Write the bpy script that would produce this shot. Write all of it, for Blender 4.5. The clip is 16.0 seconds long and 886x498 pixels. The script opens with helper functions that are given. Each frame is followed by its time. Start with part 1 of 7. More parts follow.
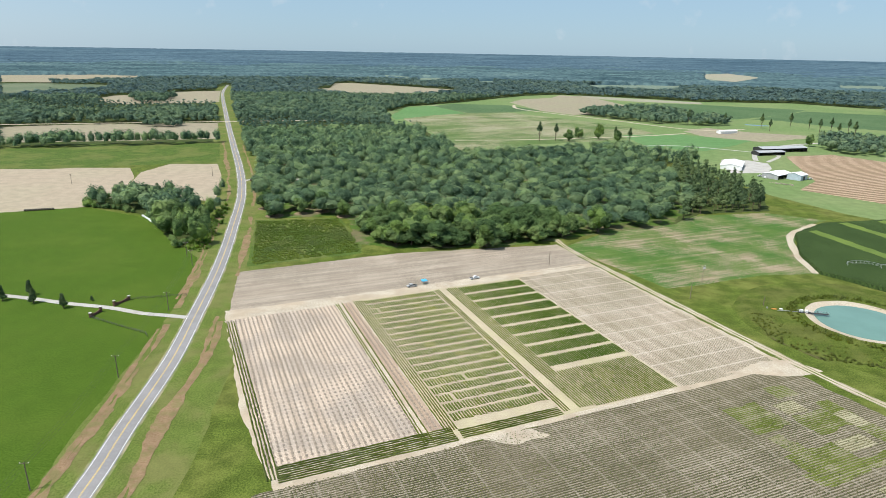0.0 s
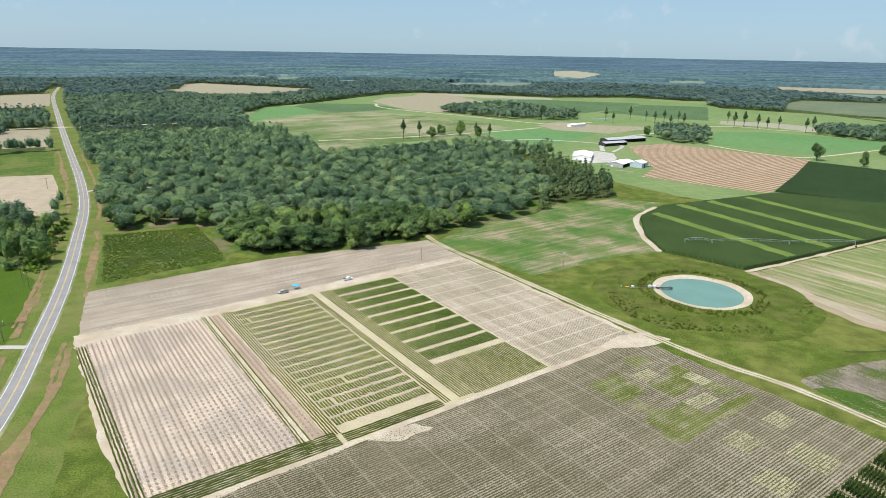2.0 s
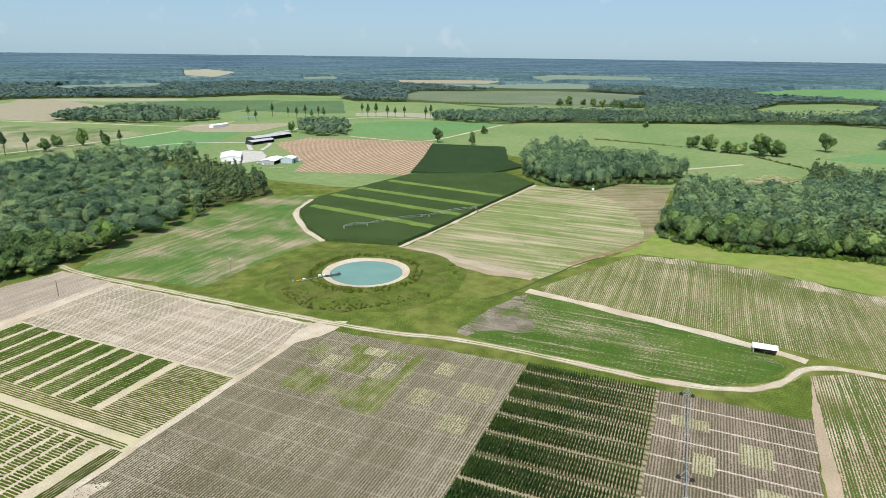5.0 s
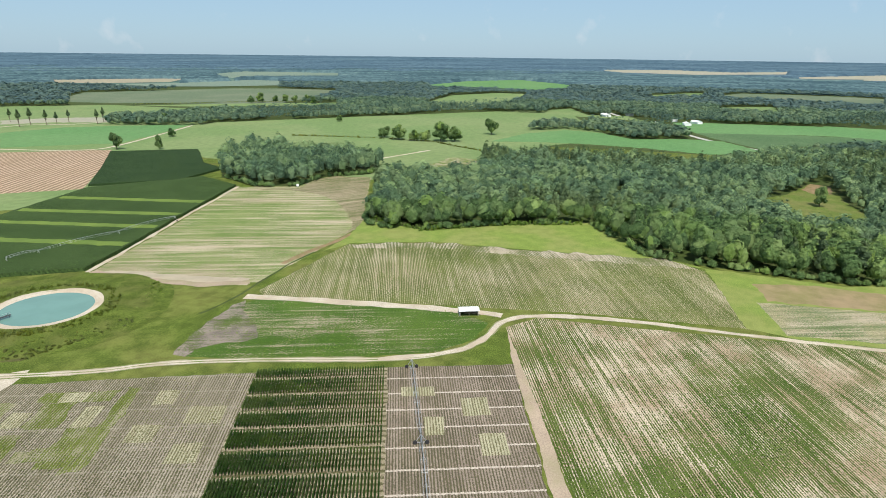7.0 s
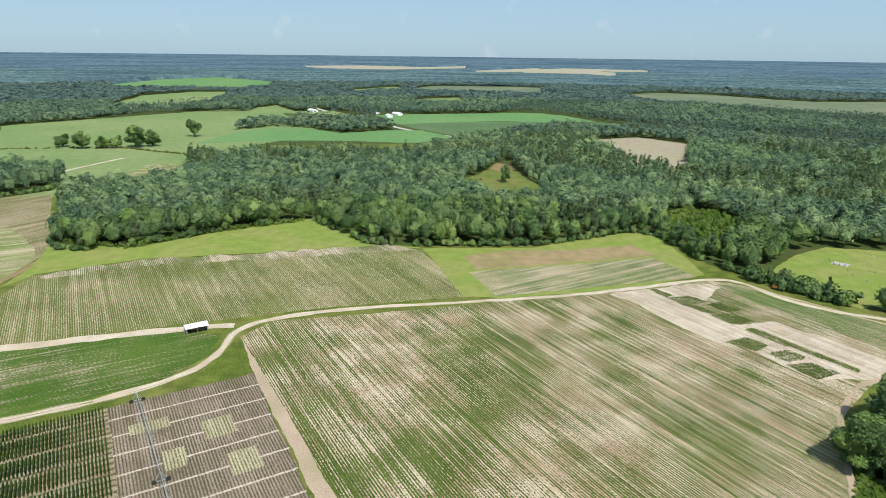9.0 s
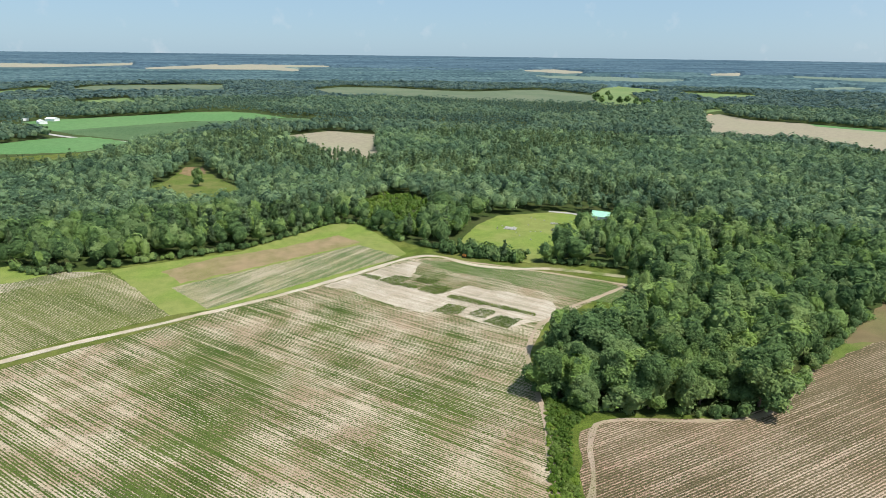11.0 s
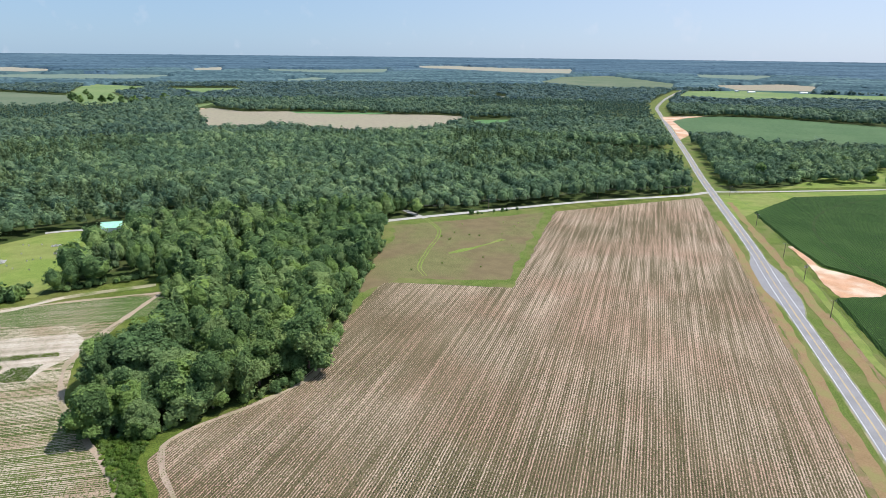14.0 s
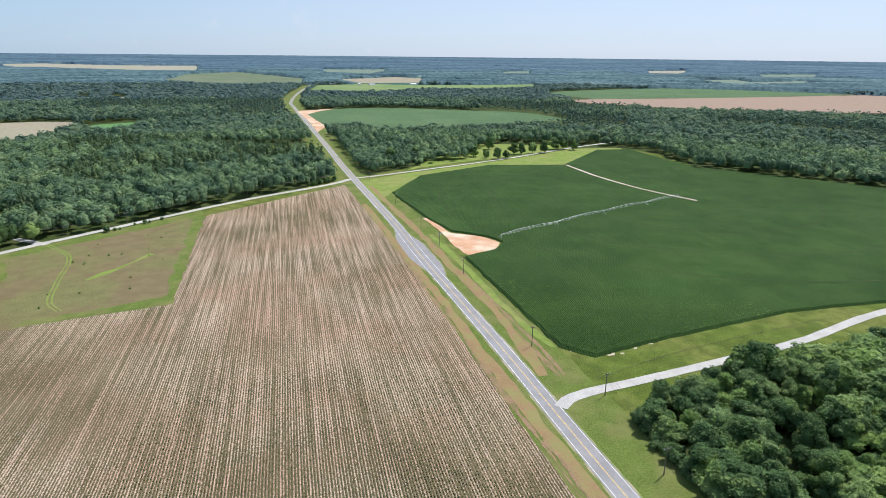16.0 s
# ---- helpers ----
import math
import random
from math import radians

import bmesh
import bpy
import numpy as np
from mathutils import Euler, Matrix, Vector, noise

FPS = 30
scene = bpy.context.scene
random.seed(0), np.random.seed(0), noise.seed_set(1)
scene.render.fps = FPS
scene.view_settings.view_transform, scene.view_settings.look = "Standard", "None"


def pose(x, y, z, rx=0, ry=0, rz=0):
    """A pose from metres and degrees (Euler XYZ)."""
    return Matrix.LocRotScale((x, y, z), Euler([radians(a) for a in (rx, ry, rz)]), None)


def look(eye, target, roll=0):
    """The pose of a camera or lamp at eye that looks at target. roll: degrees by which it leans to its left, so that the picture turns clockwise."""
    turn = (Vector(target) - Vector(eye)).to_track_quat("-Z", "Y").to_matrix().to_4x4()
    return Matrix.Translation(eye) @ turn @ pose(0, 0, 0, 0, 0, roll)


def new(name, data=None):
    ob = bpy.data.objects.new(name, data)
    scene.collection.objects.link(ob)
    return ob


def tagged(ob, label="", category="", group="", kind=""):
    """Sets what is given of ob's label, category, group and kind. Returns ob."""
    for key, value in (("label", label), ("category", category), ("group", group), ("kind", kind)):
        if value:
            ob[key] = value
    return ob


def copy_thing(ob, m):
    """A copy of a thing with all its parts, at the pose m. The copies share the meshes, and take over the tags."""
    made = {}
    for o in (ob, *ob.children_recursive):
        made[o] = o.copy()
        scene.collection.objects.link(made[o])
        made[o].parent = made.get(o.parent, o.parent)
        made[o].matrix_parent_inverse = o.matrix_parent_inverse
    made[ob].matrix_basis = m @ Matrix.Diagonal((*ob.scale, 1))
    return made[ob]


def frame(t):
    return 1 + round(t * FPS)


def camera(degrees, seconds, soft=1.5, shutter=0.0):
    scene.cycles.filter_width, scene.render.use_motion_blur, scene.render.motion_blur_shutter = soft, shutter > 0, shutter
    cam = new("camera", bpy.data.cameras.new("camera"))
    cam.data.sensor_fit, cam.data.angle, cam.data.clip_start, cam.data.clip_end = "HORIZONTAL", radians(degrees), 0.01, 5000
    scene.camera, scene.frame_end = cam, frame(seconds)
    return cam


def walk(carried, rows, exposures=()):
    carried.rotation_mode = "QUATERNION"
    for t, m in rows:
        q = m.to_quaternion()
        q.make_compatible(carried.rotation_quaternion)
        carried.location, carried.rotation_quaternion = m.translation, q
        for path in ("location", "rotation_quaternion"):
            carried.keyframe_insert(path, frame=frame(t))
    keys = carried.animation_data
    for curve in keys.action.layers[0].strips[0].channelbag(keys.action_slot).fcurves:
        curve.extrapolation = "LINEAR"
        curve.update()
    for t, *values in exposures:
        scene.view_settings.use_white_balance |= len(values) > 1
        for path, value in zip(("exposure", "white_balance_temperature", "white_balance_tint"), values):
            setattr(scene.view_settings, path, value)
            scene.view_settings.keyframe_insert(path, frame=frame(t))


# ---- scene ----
# ---- camera: hovers at one spot, 122 m up, and turns clockwise ----
EYE = Vector((0, 0, 122))
cam = camera(71.18, 16.0, soft=0.6)
TURN = [  # seconds, heading clockwise from +y, pitch, lean (degrees)
    (0.0, 0.00, -17.80, 1.03), (0.5, 2.93, -17.78, 1.01), (1.0, 5.99, -17.75, 1.02),
    (1.5, 9.03, -17.72, 1.03), (2.0, 12.42, -17.71, 1.02), (2.5, 16.74, -17.67, 1.04),
    (3.0, 21.39, -17.64, 1.07), (3.5, 26.11, -17.62, 1.06), (6.0, 57.66, -17.47, 0.64),
    (6.5, 64.48, -17.50, 0.72), (7.0, 71.28, -17.48, 0.71), (7.5, 77.92, -17.49, 0.72),
    (8.0, 84.34, -17.50, 0.75), (8.5, 90.79, -17.50, 0.70), (9.0, 97.39, -17.51, 0.69),
    (11.5, 132.09, -17.53, 0.76), (12.0, 139.05, -17.50, 0.77), (12.5, 146.07, -17.50, 0.74),
    (13.0, 153.41, -17.46, 0.77), (13.5, 160.99, -17.47, 0.64), (14.0, 168.83, -17.47, 0.64),
    (14.5, 176.74, -17.46, 0.60), (15.0, 184.82, -17.47, 0.66), (15.5, 192.98, -17.47, 0.68),
    (16.0, 200.98, -17.49, 0.59)]


def heading(yaw, pitch, lean):
    y, p = radians(yaw), radians(pitch)
    way = Vector((math.sin(y) * math.cos(p), math.cos(y) * math.cos(p), math.sin(p)))
    return look(EYE, EYE + way * 100, lean)


walk(cam, [(t, heading(y, p, r)) for t, y, p, r in TURN],
     exposures=[(0.0, 0.46, 6400, 10.5), (8.0, 0.47, 6420, 10.5), (12.0, 0.48, 6320, 11), (14.0, 0.48, 6040, 16), (16.0, 0.48, 6080, 15)])

# ---- light: hazy summer sky and one high sun in the west-south-west ----
SUN_AZ, SUN_EL = 246, 61
world = bpy.data.worlds.new("sky")
scene.world = world
world.use_nodes = True
wt = world.node_tree
wt.nodes.clear()
w_out = wt.nodes.new("ShaderNodeOutputWorld")
w_bg = wt.nodes.new("ShaderNodeBackground")
w_sky = wt.nodes.new("ShaderNodeTexSky")
w_sky.sky_type = "NISHITA"
w_sky.sun_disc = False
w_sky.sun_elevation = radians(SUN_EL)
w_sky.sun_rotation = radians(SUN_AZ)
w_sky.altitude = 100
w_sky.air_density = 1.0
w_sky.dust_density = 0.5
w_sky.ozone_density = 5.0
w_bg.inputs["Strength"].default_value = 0.1
w_tint = wt.nodes.new("ShaderNodeMix")
w_tint.data_type, w_tint.blend_type = "RGBA", "MULTIPLY"
w_tint.inputs[0].default_value = 1.0
w_tint.inputs[7].default_value = (0.86, 1.0, 1.16, 1)
wt.links.new(w_sky.outputs[0], w_tint.inputs[6])
w_haze = wt.nodes.new("ShaderNodeMix")  # summer haze over the whole sky, with faint puffs of cloud
w_haze.data_type = "RGBA"
w_haze.inputs[0].default_value = 0.76
w_haze.inputs[7].default_value = (2.8, 3.95, 4.75, 1)
wt.links.new(w_tint.outputs[2], w_haze.inputs[6])
w_dir = wt.nodes.new("ShaderNodeTexCoord")  # the haze is whiter on the sun's side and low over the horizon
w_side = wt.nodes.new("ShaderNodeVectorMath")
w_side.operation = "DOT_PRODUCT"
w_side.inputs[1].default_value = (math.sin(radians(SUN_AZ)), math.cos(radians(SUN_AZ)), -0.5)
wt.links.new(w_dir.outputs["Generated"], w_side.inputs[0])
w_glow = wt.nodes.new("ShaderNodeMapRange")
w_glow.interpolation_type = "SMOOTHSTEP"
w_glow.inputs["From Min"].default_value, w_glow.inputs["From Max"].default_value = -0.3, 1.0
wt.links.new(w_side.outputs["Value"], w_glow.inputs["Value"])
w_white = wt.nodes.new("ShaderNodeMix")
w_white.data_type = "RGBA"
w_white.inputs[6].default_value = (2.8, 3.95, 4.75, 1)
w_white.inputs[7].default_value = (4.9, 5.45, 5.95, 1)
wt.links.new(w_glow.outputs["Result"], w_white.inputs[0])
wt.links.new(w_white.outputs[2], w_haze.inputs[7])
w_puff = wt.nodes.new("ShaderNodeTexNoise")
w_puff.inputs["Scale"].default_value, w_puff.inputs["Detail"].default_value = 22.0, 7.0
w_edge = wt.nodes.new("ShaderNodeMapRange")
w_edge.inputs["From Min"].default_value, w_edge.inputs["From Max"].default_value = 0.62, 0.8
w_edge.inputs["To Max"].default_value = 0.4
wt.links.new(w_puff.outputs["Fac"], w_edge.inputs["Value"])
w_cloud = wt.nodes.new("ShaderNodeMix")
w_cloud.data_type = "RGBA"
w_cloud.inputs[7].default_value = (5.6, 5.8, 6.0, 1)
wt.links.new(w_edge.outputs["Result"], w_cloud.inputs[0])
wt.links.new(w_haze.outputs[2], w_cloud.inputs[6])
wt.links.new(w_cloud.outputs[2], w_bg.inputs["Color"])
wt.links.new(w_bg.outputs[0], w_out.inputs["Surface"])

sun_data = bpy.data.lights.new("sun", "SUN")
sun_data.energy = 4.3
sun_data.angle = radians(0.53)
sun_data.color = (1.0, 0.95, 0.87)
sun = new("sun", sun_data)
a_, e_ = radians(SUN_AZ), radians(SUN_EL)
sun_way = Vector((math.sin(a_) * math.cos(e_), math.cos(a_) * math.cos(e_), math.sin(e_)))
sun.matrix_world = look(sun_way * 300, (0, 0, 0))


# ---- materials ----
class Graph:
    """Short hand for a node material."""

    def __init__(self, name, rough=0.92, spec=0.08):
        self.mat = bpy.data.materials.new(name)
        self.mat.use_nodes = True
        self.nt = self.mat.node_tree
        self.bsdf = self.nt.nodes["Principled BSDF"]
        self.bsdf.inputs["Roughness"].default_value = rough
        self.bsdf.inputs["Specular IOR Level"].default_value = spec
        self.pos = self.node("ShaderNodeNewGeometry").outputs["Position"]

    def node(self, kind, **props):
        n = self.nt.nodes.new(kind)
        for k, v in props.items():
            setattr(n, k, v)
        return n

    def put(self, socket, value):
        if isinstance(value, bpy.types.NodeSocket):
            self.nt.links.new(value, socket)
        elif isinstance(value, (tuple, list)) and len(value) == 3 and socket.type == "RGBA":
            socket.default_value = (*value, 1)
        else:
            socket.default_value = value

    def math(self, op, a, b=0.0, clamp=False):
        n = self.node("ShaderNodeMath", operation=op, use_clamp=clamp)
        self.put(n.inputs[0], a), self.put(n.inputs[1], b)
        return n.outputs[0]

    def dot(self, a, v):
        n = self.node("ShaderNodeVectorMath", operation="DOT_PRODUCT")
        self.put(n.inputs[0], a), self.put(n.inputs[1], v)
        return n.outputs["Value"]

    def vec(self, x, y, z=0.0):
        n = self.node("ShaderNodeCombineXYZ")
        self.put(n.inputs[0], x), self.put(n.inputs[1], y), self.put(n.inputs[2], z)
        return n.outputs[0]

    def noise(self, scale, detail=3.0, vector=None, rough=0.55):
        n = self.node("ShaderNodeTexNoise")
        self.put(n.inputs["Vector"], vector or self.pos)
        n.inputs["Scale"].default_value, n.inputs["Detail"].default_value = scale, detail
        n.inputs["Roughness"].default_value = rough
        return n.outputs["Fac"]

    def ramp(self, v, lo, hi, a=0.0, b=1.0, smooth=True):
        n = self.node("ShaderNodeMapRange", interpolation_type="SMOOTHSTEP" if smooth else "LINEAR")
        self.put(n.inputs["Value"], v), self.put(n.inputs["From Min"], lo), self.put(n.inputs["From Max"], hi)
        self.put(n.inputs["To Min"], a), self.put(n.inputs["To Max"], b)
        return n.outputs["Result"]

    def mix(self, fac, a, b, blend="MIX"):
        n = self.node("ShaderNodeMix", data_type="RGBA", blend_type=blend)
        self.put(n.inputs[0], fac), self.put(n.inputs[6], a), self.put(n.inputs[7], b)
        return n.outputs[2]

    def bump(self, height, strength=0.5, distance=0.2):
        n = self.node("ShaderNodeBump")
        n.inputs["Strength"].default_value, n.inputs["Distance"].default_value = strength, distance
        self.put(n.inputs["Height"], height)
        self.put(self.bsdf.inputs["Normal"], n.outputs[0])

    def colour(self, c):
        self.put(self.bsdf.inputs["Base Color"], c)
        return self.mat


def ground_mat(name, dark, light, patch, patch_amount=0.5, scale=0.02, bump=0.5, seed=0.0, blotch=0.09):
    """Grass, soil or sand: two tones at a metre's scale, blotches of a third over tens of metres."""
    g = Graph(name)
    at = g.node("ShaderNodeVectorMath", operation="ADD")
    g.put(at.inputs[0], g.pos), g.put(at.inputs[1], (seed * 131.0, seed * 57.0, 0))
    p = at.outputs[0]
    grain = g.noise(1.6, 6, p, 0.8)
    big = g.noise(scale, 5, p)
    c = g.mix(g.ramp(grain, 0.36, 0.64), dark, light)
    c = g.mix(g.math("MULTIPLY", g.ramp(big, 0.42, 0.62), patch_amount), c, patch)
    mid = g.noise(0.12, 4, p)
    c = g.mix(1.0, c, g.mix(g.ramp(mid, 0.3, 0.7), (1 - blotch,) * 3, (1 + blotch,) * 3), "MULTIPLY")
    g.bump(grain, bump, 0.25)
    return g.colour(c)


def row_mat(name, soil, soil2, crop, crop2, az, spacing=1.0, cover=0.5, patchy=0.35, scale=0.02, streak=0.3, seed=0.0,
            alley=0.0, alley_tone=(0.5, 0.45, 0.36), dots=0.0, ridge=0.65, wide=0.33, lane_mix=0.35, wobble=0.5, speck=4.2, row_fade=None):
    """A field planted in rows that run at the heading az: soil between the rows (in dense crops a dark green painted as
    their shade), crop on them, streaks along them.
    """
    g = Graph(name)
    a = radians(az)
    along = g.dot(g.pos, (math.sin(a), math.cos(a), 0))
    across = g.dot(g.pos, (math.cos(a), -math.sin(a), 0))
    wob = g.math("MULTIPLY", g.math("SUBTRACT", g.noise(0.05, 2), 0.5), wobble)
    b = g.math("ADD", g.math("DIVIDE", across, spacing), wob)
    wave = g.math("SINE", g.math("MULTIPLY", b, 2 * math.pi))
    plant = g.noise(1.0, 3, g.vec(g.math("MULTIPLY", along, 1.1), g.math("MULTIPLY", across, 1.1), seed * 7.0), 0.7)
    big = g.noise(scale, 5, g.vec(along, across, seed * 311.0))
    line = g.noise(1.0, 3, g.vec(g.math("MULTIPLY", along, 0.012), g.math("MULTIPLY", across, wide), seed * 17.0), 0.65)
    level = g.math("ADD", g.math("MULTIPLY", g.math("SUBTRACT", big, 0.5), 4.0 * patchy),
                   g.math("MULTIPLY", g.math("SUBTRACT", line, 0.5), 5.0 * streak))
    cov = g.math("ADD", level, 2.0 * cover - 1.0)
    if row_fade:  # row contrast fades along this stretch, where it shimmers from the camera
        wave = g.math("MULTIPLY", wave, g.ramp(along, row_fade[0], row_fade[1], 1.0, 0.25))
    f = g.math("ADD", g.math("ADD", g.math("MULTIPLY", wave, ridge), cov), g.math("MULTIPLY", g.math("SUBTRACT", plant, 0.5), speck))
    mask = g.ramp(f, -0.3, 0.4)
    earth = g.mix(g.ramp(g.noise(scale * 1.7, 5), 0.4, 0.62), soil, soil2)
    earth = g.mix(g.ramp(line, 0.35, 0.7), earth, g.mix(1.0, earth, (0.82, 0.8, 0.78), "MULTIPLY"))
    if dots:
        d1 = g.math("SINE", g.math("MULTIPLY", along, 2 * math.pi / 2.6))
        d2 = g.math("SINE", g.math("MULTIPLY", across, 2 * math.pi / 1.9))
        spot = g.ramp(g.math("ADD", g.math("MINIMUM", d1, d2), g.math("MULTIPLY", g.math("SUBTRACT", plant, 0.5), 1.8)), -0.15, 0.6)
        earth = g.mix(g.math("MULTIPLY", spot, dots), earth, (0.2, 0.17, 0.14))
    if alley:
        bar = g.math("SINE", g.math("MULTIPLY", along, 2 * math.pi / alley))
        lane = g.ramp(g.math("ADD", bar, g.math("MULTIPLY", g.math("SUBTRACT", plant, 0.5), 0.25)), 0.955, 0.995)
        earth = g.mix(g.math("MULTIPLY", lane, lane_mix), earth, alley_tone)
        mask = g.math("MULTIPLY", mask, g.math("SUBTRACT", 1.0, g.math("MULTIPLY", lane, lane_mix * 1.2)))
    leaf = g.mix(g.ramp(g.noise(0.035, 4), 0.35, 0.65), crop, crop2)
    leaf = g.mix(g.ramp(plant, 0.25, 0.75), g.mix(1.0, leaf, (0.6, 0.6, 0.6), "MULTIPLY"), leaf)
    c = g.mix(mask, earth, leaf)
    grain = g.noise(2.2, 4, None, 0.7)
    c = g.mix(1.0, c, g.mix(g.ramp(grain, 0.3, 0.7), (0.58, 0.58, 0.59), (1.05, 1.05, 1.06)), "MULTIPLY")
    g.bump(g.math("ADD", mask, g.math("MULTIPLY", grain, 0.6)), 0.6, 0.3)
    return g.colour(c)


def leaf_mat(name, dark, mid, light, sheen=0.25, scale=0.09):
    """Foliage: every tuft its own tone, every tree its own tint, a little light through the leaves."""
    g = Graph(name, 0.75, 0.1)
    geo = g.node("ShaderNodeNewGeometry")
    per = geo.outputs["Random Per Island"]
    cell = g.node("ShaderNodeTexVoronoi")
    cell.inputs["Scale"].default_value = scale * 1.2
    g.put(cell.inputs["Vector"], g.pos)
    tone_of = g.node("ShaderNodeSeparateColor")
    g.put(tone_of.inputs[0], cell.outputs["Color"])
    tree = tone_of.outputs[0]
    leafy = g.noise(1.3, 4, None, 0.75)
    clump = g.noise(0.42, 3, None, 0.6)
    tone = g.math("ADD", g.math("ADD", g.math("MULTIPLY", per, 0.6), 0.1), g.math("MULTIPLY", g.ramp(leafy, 0.34, 0.66), 0.3))
    c = g.mix(tone, dark, mid)
    g.bump(g.math("ADD", g.math("MULTIPLY", leafy, 0.5), clump), 1.0, 1.6)
    c = g.mix(g.ramp(tree, 0.55, 1.0, 0.0, 0.75), c, light)
    c = g.mix(g.ramp(tone_of.outputs[1], 0.5, 1.0, 0.0, 0.4), c, dark)
    pale = tuple(0.55 * a + 0.45 * max(light) * k for a, k in zip(light, (0.78, 0.98, 0.55)))
    c = g.mix(g.ramp(tone_of.outputs[2], 0.5, 1.0, 0.0, 0.65), c, pale)
    c = g.mix(1.0, c, g.mix(g.ramp(g.noise(0.011, 3), 0.35, 0.65), (0.85, 0.88, 0.85), (1.15, 1.1, 0.95)), "MULTIPLY")
    g.put(g.bsdf.inputs["Base Color"], c)
    thin = g.node("ShaderNodeBsdfTranslucent")
    g.put(thin.inputs["Color"], g.mix(1.0, c, (1.45, 1.5, 1.25), "MULTIPLY"))
    both = g.node("ShaderNodeMixShader")
    both.inputs[0].default_value = sheen
    g.nt.links.new(g.bsdf.outputs[0], both.inputs[1])
    g.nt.links.new(thin.outputs[0], both.inputs[2])
    g.nt.links.new(both.outputs[0], g.nt.nodes["Material Output"].inputs["Surface"])
    return g.mat


def stand_mat(name, dark, mid, light):
    """Woods seen from far off, their tones shifted to blue for haze: stands of differing age, drawn out into long bands
    round the plain.
    """
    g = Graph(name, 0.9, 0.05)
    xyz = g.node("ShaderNodeSeparateXYZ")
    g.put(xyz.inputs[0], g.pos)
    turn = g.math("ARCTAN2", xyz.outputs[0], xyz.outputs[1])
    away = g.node("ShaderNodeVectorMath", operation="LENGTH")
    g.put(away.inputs[0], g.pos)
    band = g.noise(1.0, 4, g.vec(g.math("MULTIPLY", turn, 6.0), g.math("MULTIPLY", away.outputs["Value"], 0.015)), 0.6)
    fine = g.noise(1.0, 3, g.vec(g.math("MULTIPLY", turn, 90.0), g.math("MULTIPLY", away.outputs["Value"], 0.03)), 0.7)
    c = g.mix(g.ramp(band, 0.36, 0.6), dark, mid)
    c = g.mix(g.math("MULTIPLY", g.ramp(band, 0.58, 0.72), 0.7), c, light)
    c = g.mix(1.0, c, g.mix(g.ramp(fine, 0.3, 0.7), (0.72, 0.76, 0.8), (1.25, 1.2, 1.15)), "MULTIPLY")
    return g.colour(c)


def plain_mat(name, colour, rough=0.6, metal=0.0, vary=0.12, scale=1.5, spec=0.3):
    g = Graph(name, rough, spec)
    g.bsdf.inputs["Metallic"].default_value = metal
    n = g.noise(scale, 4)
    lo = tuple(c * (1 - vary) for c in colour)
    hi = tuple(min(1, c * (1 + vary)) for c in colour)
    return g.colour(g.mix(g.ramp(n, 0.3, 0.7), lo, hi))


AZ_V, AZ_U = 67.0, 157.0  # headings of the farm's two main lines
M = {}
M["grass"] = ground_mat("rough_grass", (0.036, 0.06, 0.008), (0.115, 0.15, 0.027), (0.15, 0.148, 0.043), 0.5, 0.03, 0.35, 0, 0.2)
M["lawn"] = ground_mat("mown_lawn", (0.028, 0.064, 0.005), (0.078, 0.128, 0.015), (0.078, 0.116, 0.016), 0.35, 0.02, 0.25, 1, 0.05)
M["verge"] = ground_mat("verge_grass", (0.058, 0.092, 0.016), (0.13, 0.165, 0.038), (0.175, 0.155, 0.065), 0.5, 0.05, 0.25, 2)
M["meadow"] = ground_mat("meadow", (0.115, 0.17, 0.034), (0.185, 0.235, 0.052), (0.21, 0.205, 0.075), 0.5, 0.03, 0.4, 3)
M["brown_meadow"] = ground_mat("browned_meadow", (0.1, 0.105, 0.038), (0.17, 0.155, 0.068), (0.15, 0.112, 0.062), 0.8, 0.02, 0.5, 4)
M["dry_meadow"] = ground_mat("dry_meadow", (0.12, 0.14, 0.042), (0.19, 0.2, 0.062), (0.22, 0.175, 0.09), 0.6, 0.03, 0.5, 44)
M["dead_grass"] = ground_mat("dead_grass", (0.2, 0.14, 0.068), (0.27, 0.18, 0.095), (0.17, 0.17, 0.06), 0.7, 0.12, 0.5, 48)
# dark green for the shade in the crop's wheel gaps
M["rut_shade"] = ground_mat("painted_rut_shade", (0.02, 0.042, 0.011), (0.036, 0.06, 0.018), (0.05, 0.06, 0.024), 0.6, 0.08, 0.4, 49)
M["brown_strip"] = ground_mat("browned_strip", (0.15, 0.155, 0.05), (0.235, 0.18, 0.1), (0.25, 0.185, 0.11), 0.8, 0.03, 0.5, 47)
M["scrub"] = ground_mat("scrub", (0.035, 0.065, 0.014), (0.1, 0.15, 0.03), (0.15, 0.155, 0.05), 0.5, 0.03, 0.9, 5)
M["pasture"] = ground_mat("pasture", (0.112, 0.17, 0.062), (0.15, 0.212, 0.08), (0.178, 0.216, 0.094), 0.6, 0.006, 0.2, 6)
M["green_crop"] = ground_mat("green_crop", (0.075, 0.165, 0.058), (0.112, 0.215, 0.08), (0.125, 0.21, 0.085), 0.5, 0.006, 0.3, 7)
M["dark_crop"] = ground_mat("dark_crop", (0.05, 0.095, 0.042), (0.088, 0.142, 0.062), (0.095, 0.145, 0.066), 0.5, 0.01, 0.4, 8)
M["tan"] = ground_mat("stubble", (0.29, 0.24, 0.175), (0.365, 0.305, 0.23), (0.31, 0.275, 0.195), 0.6, 0.008, 0.2, 9)
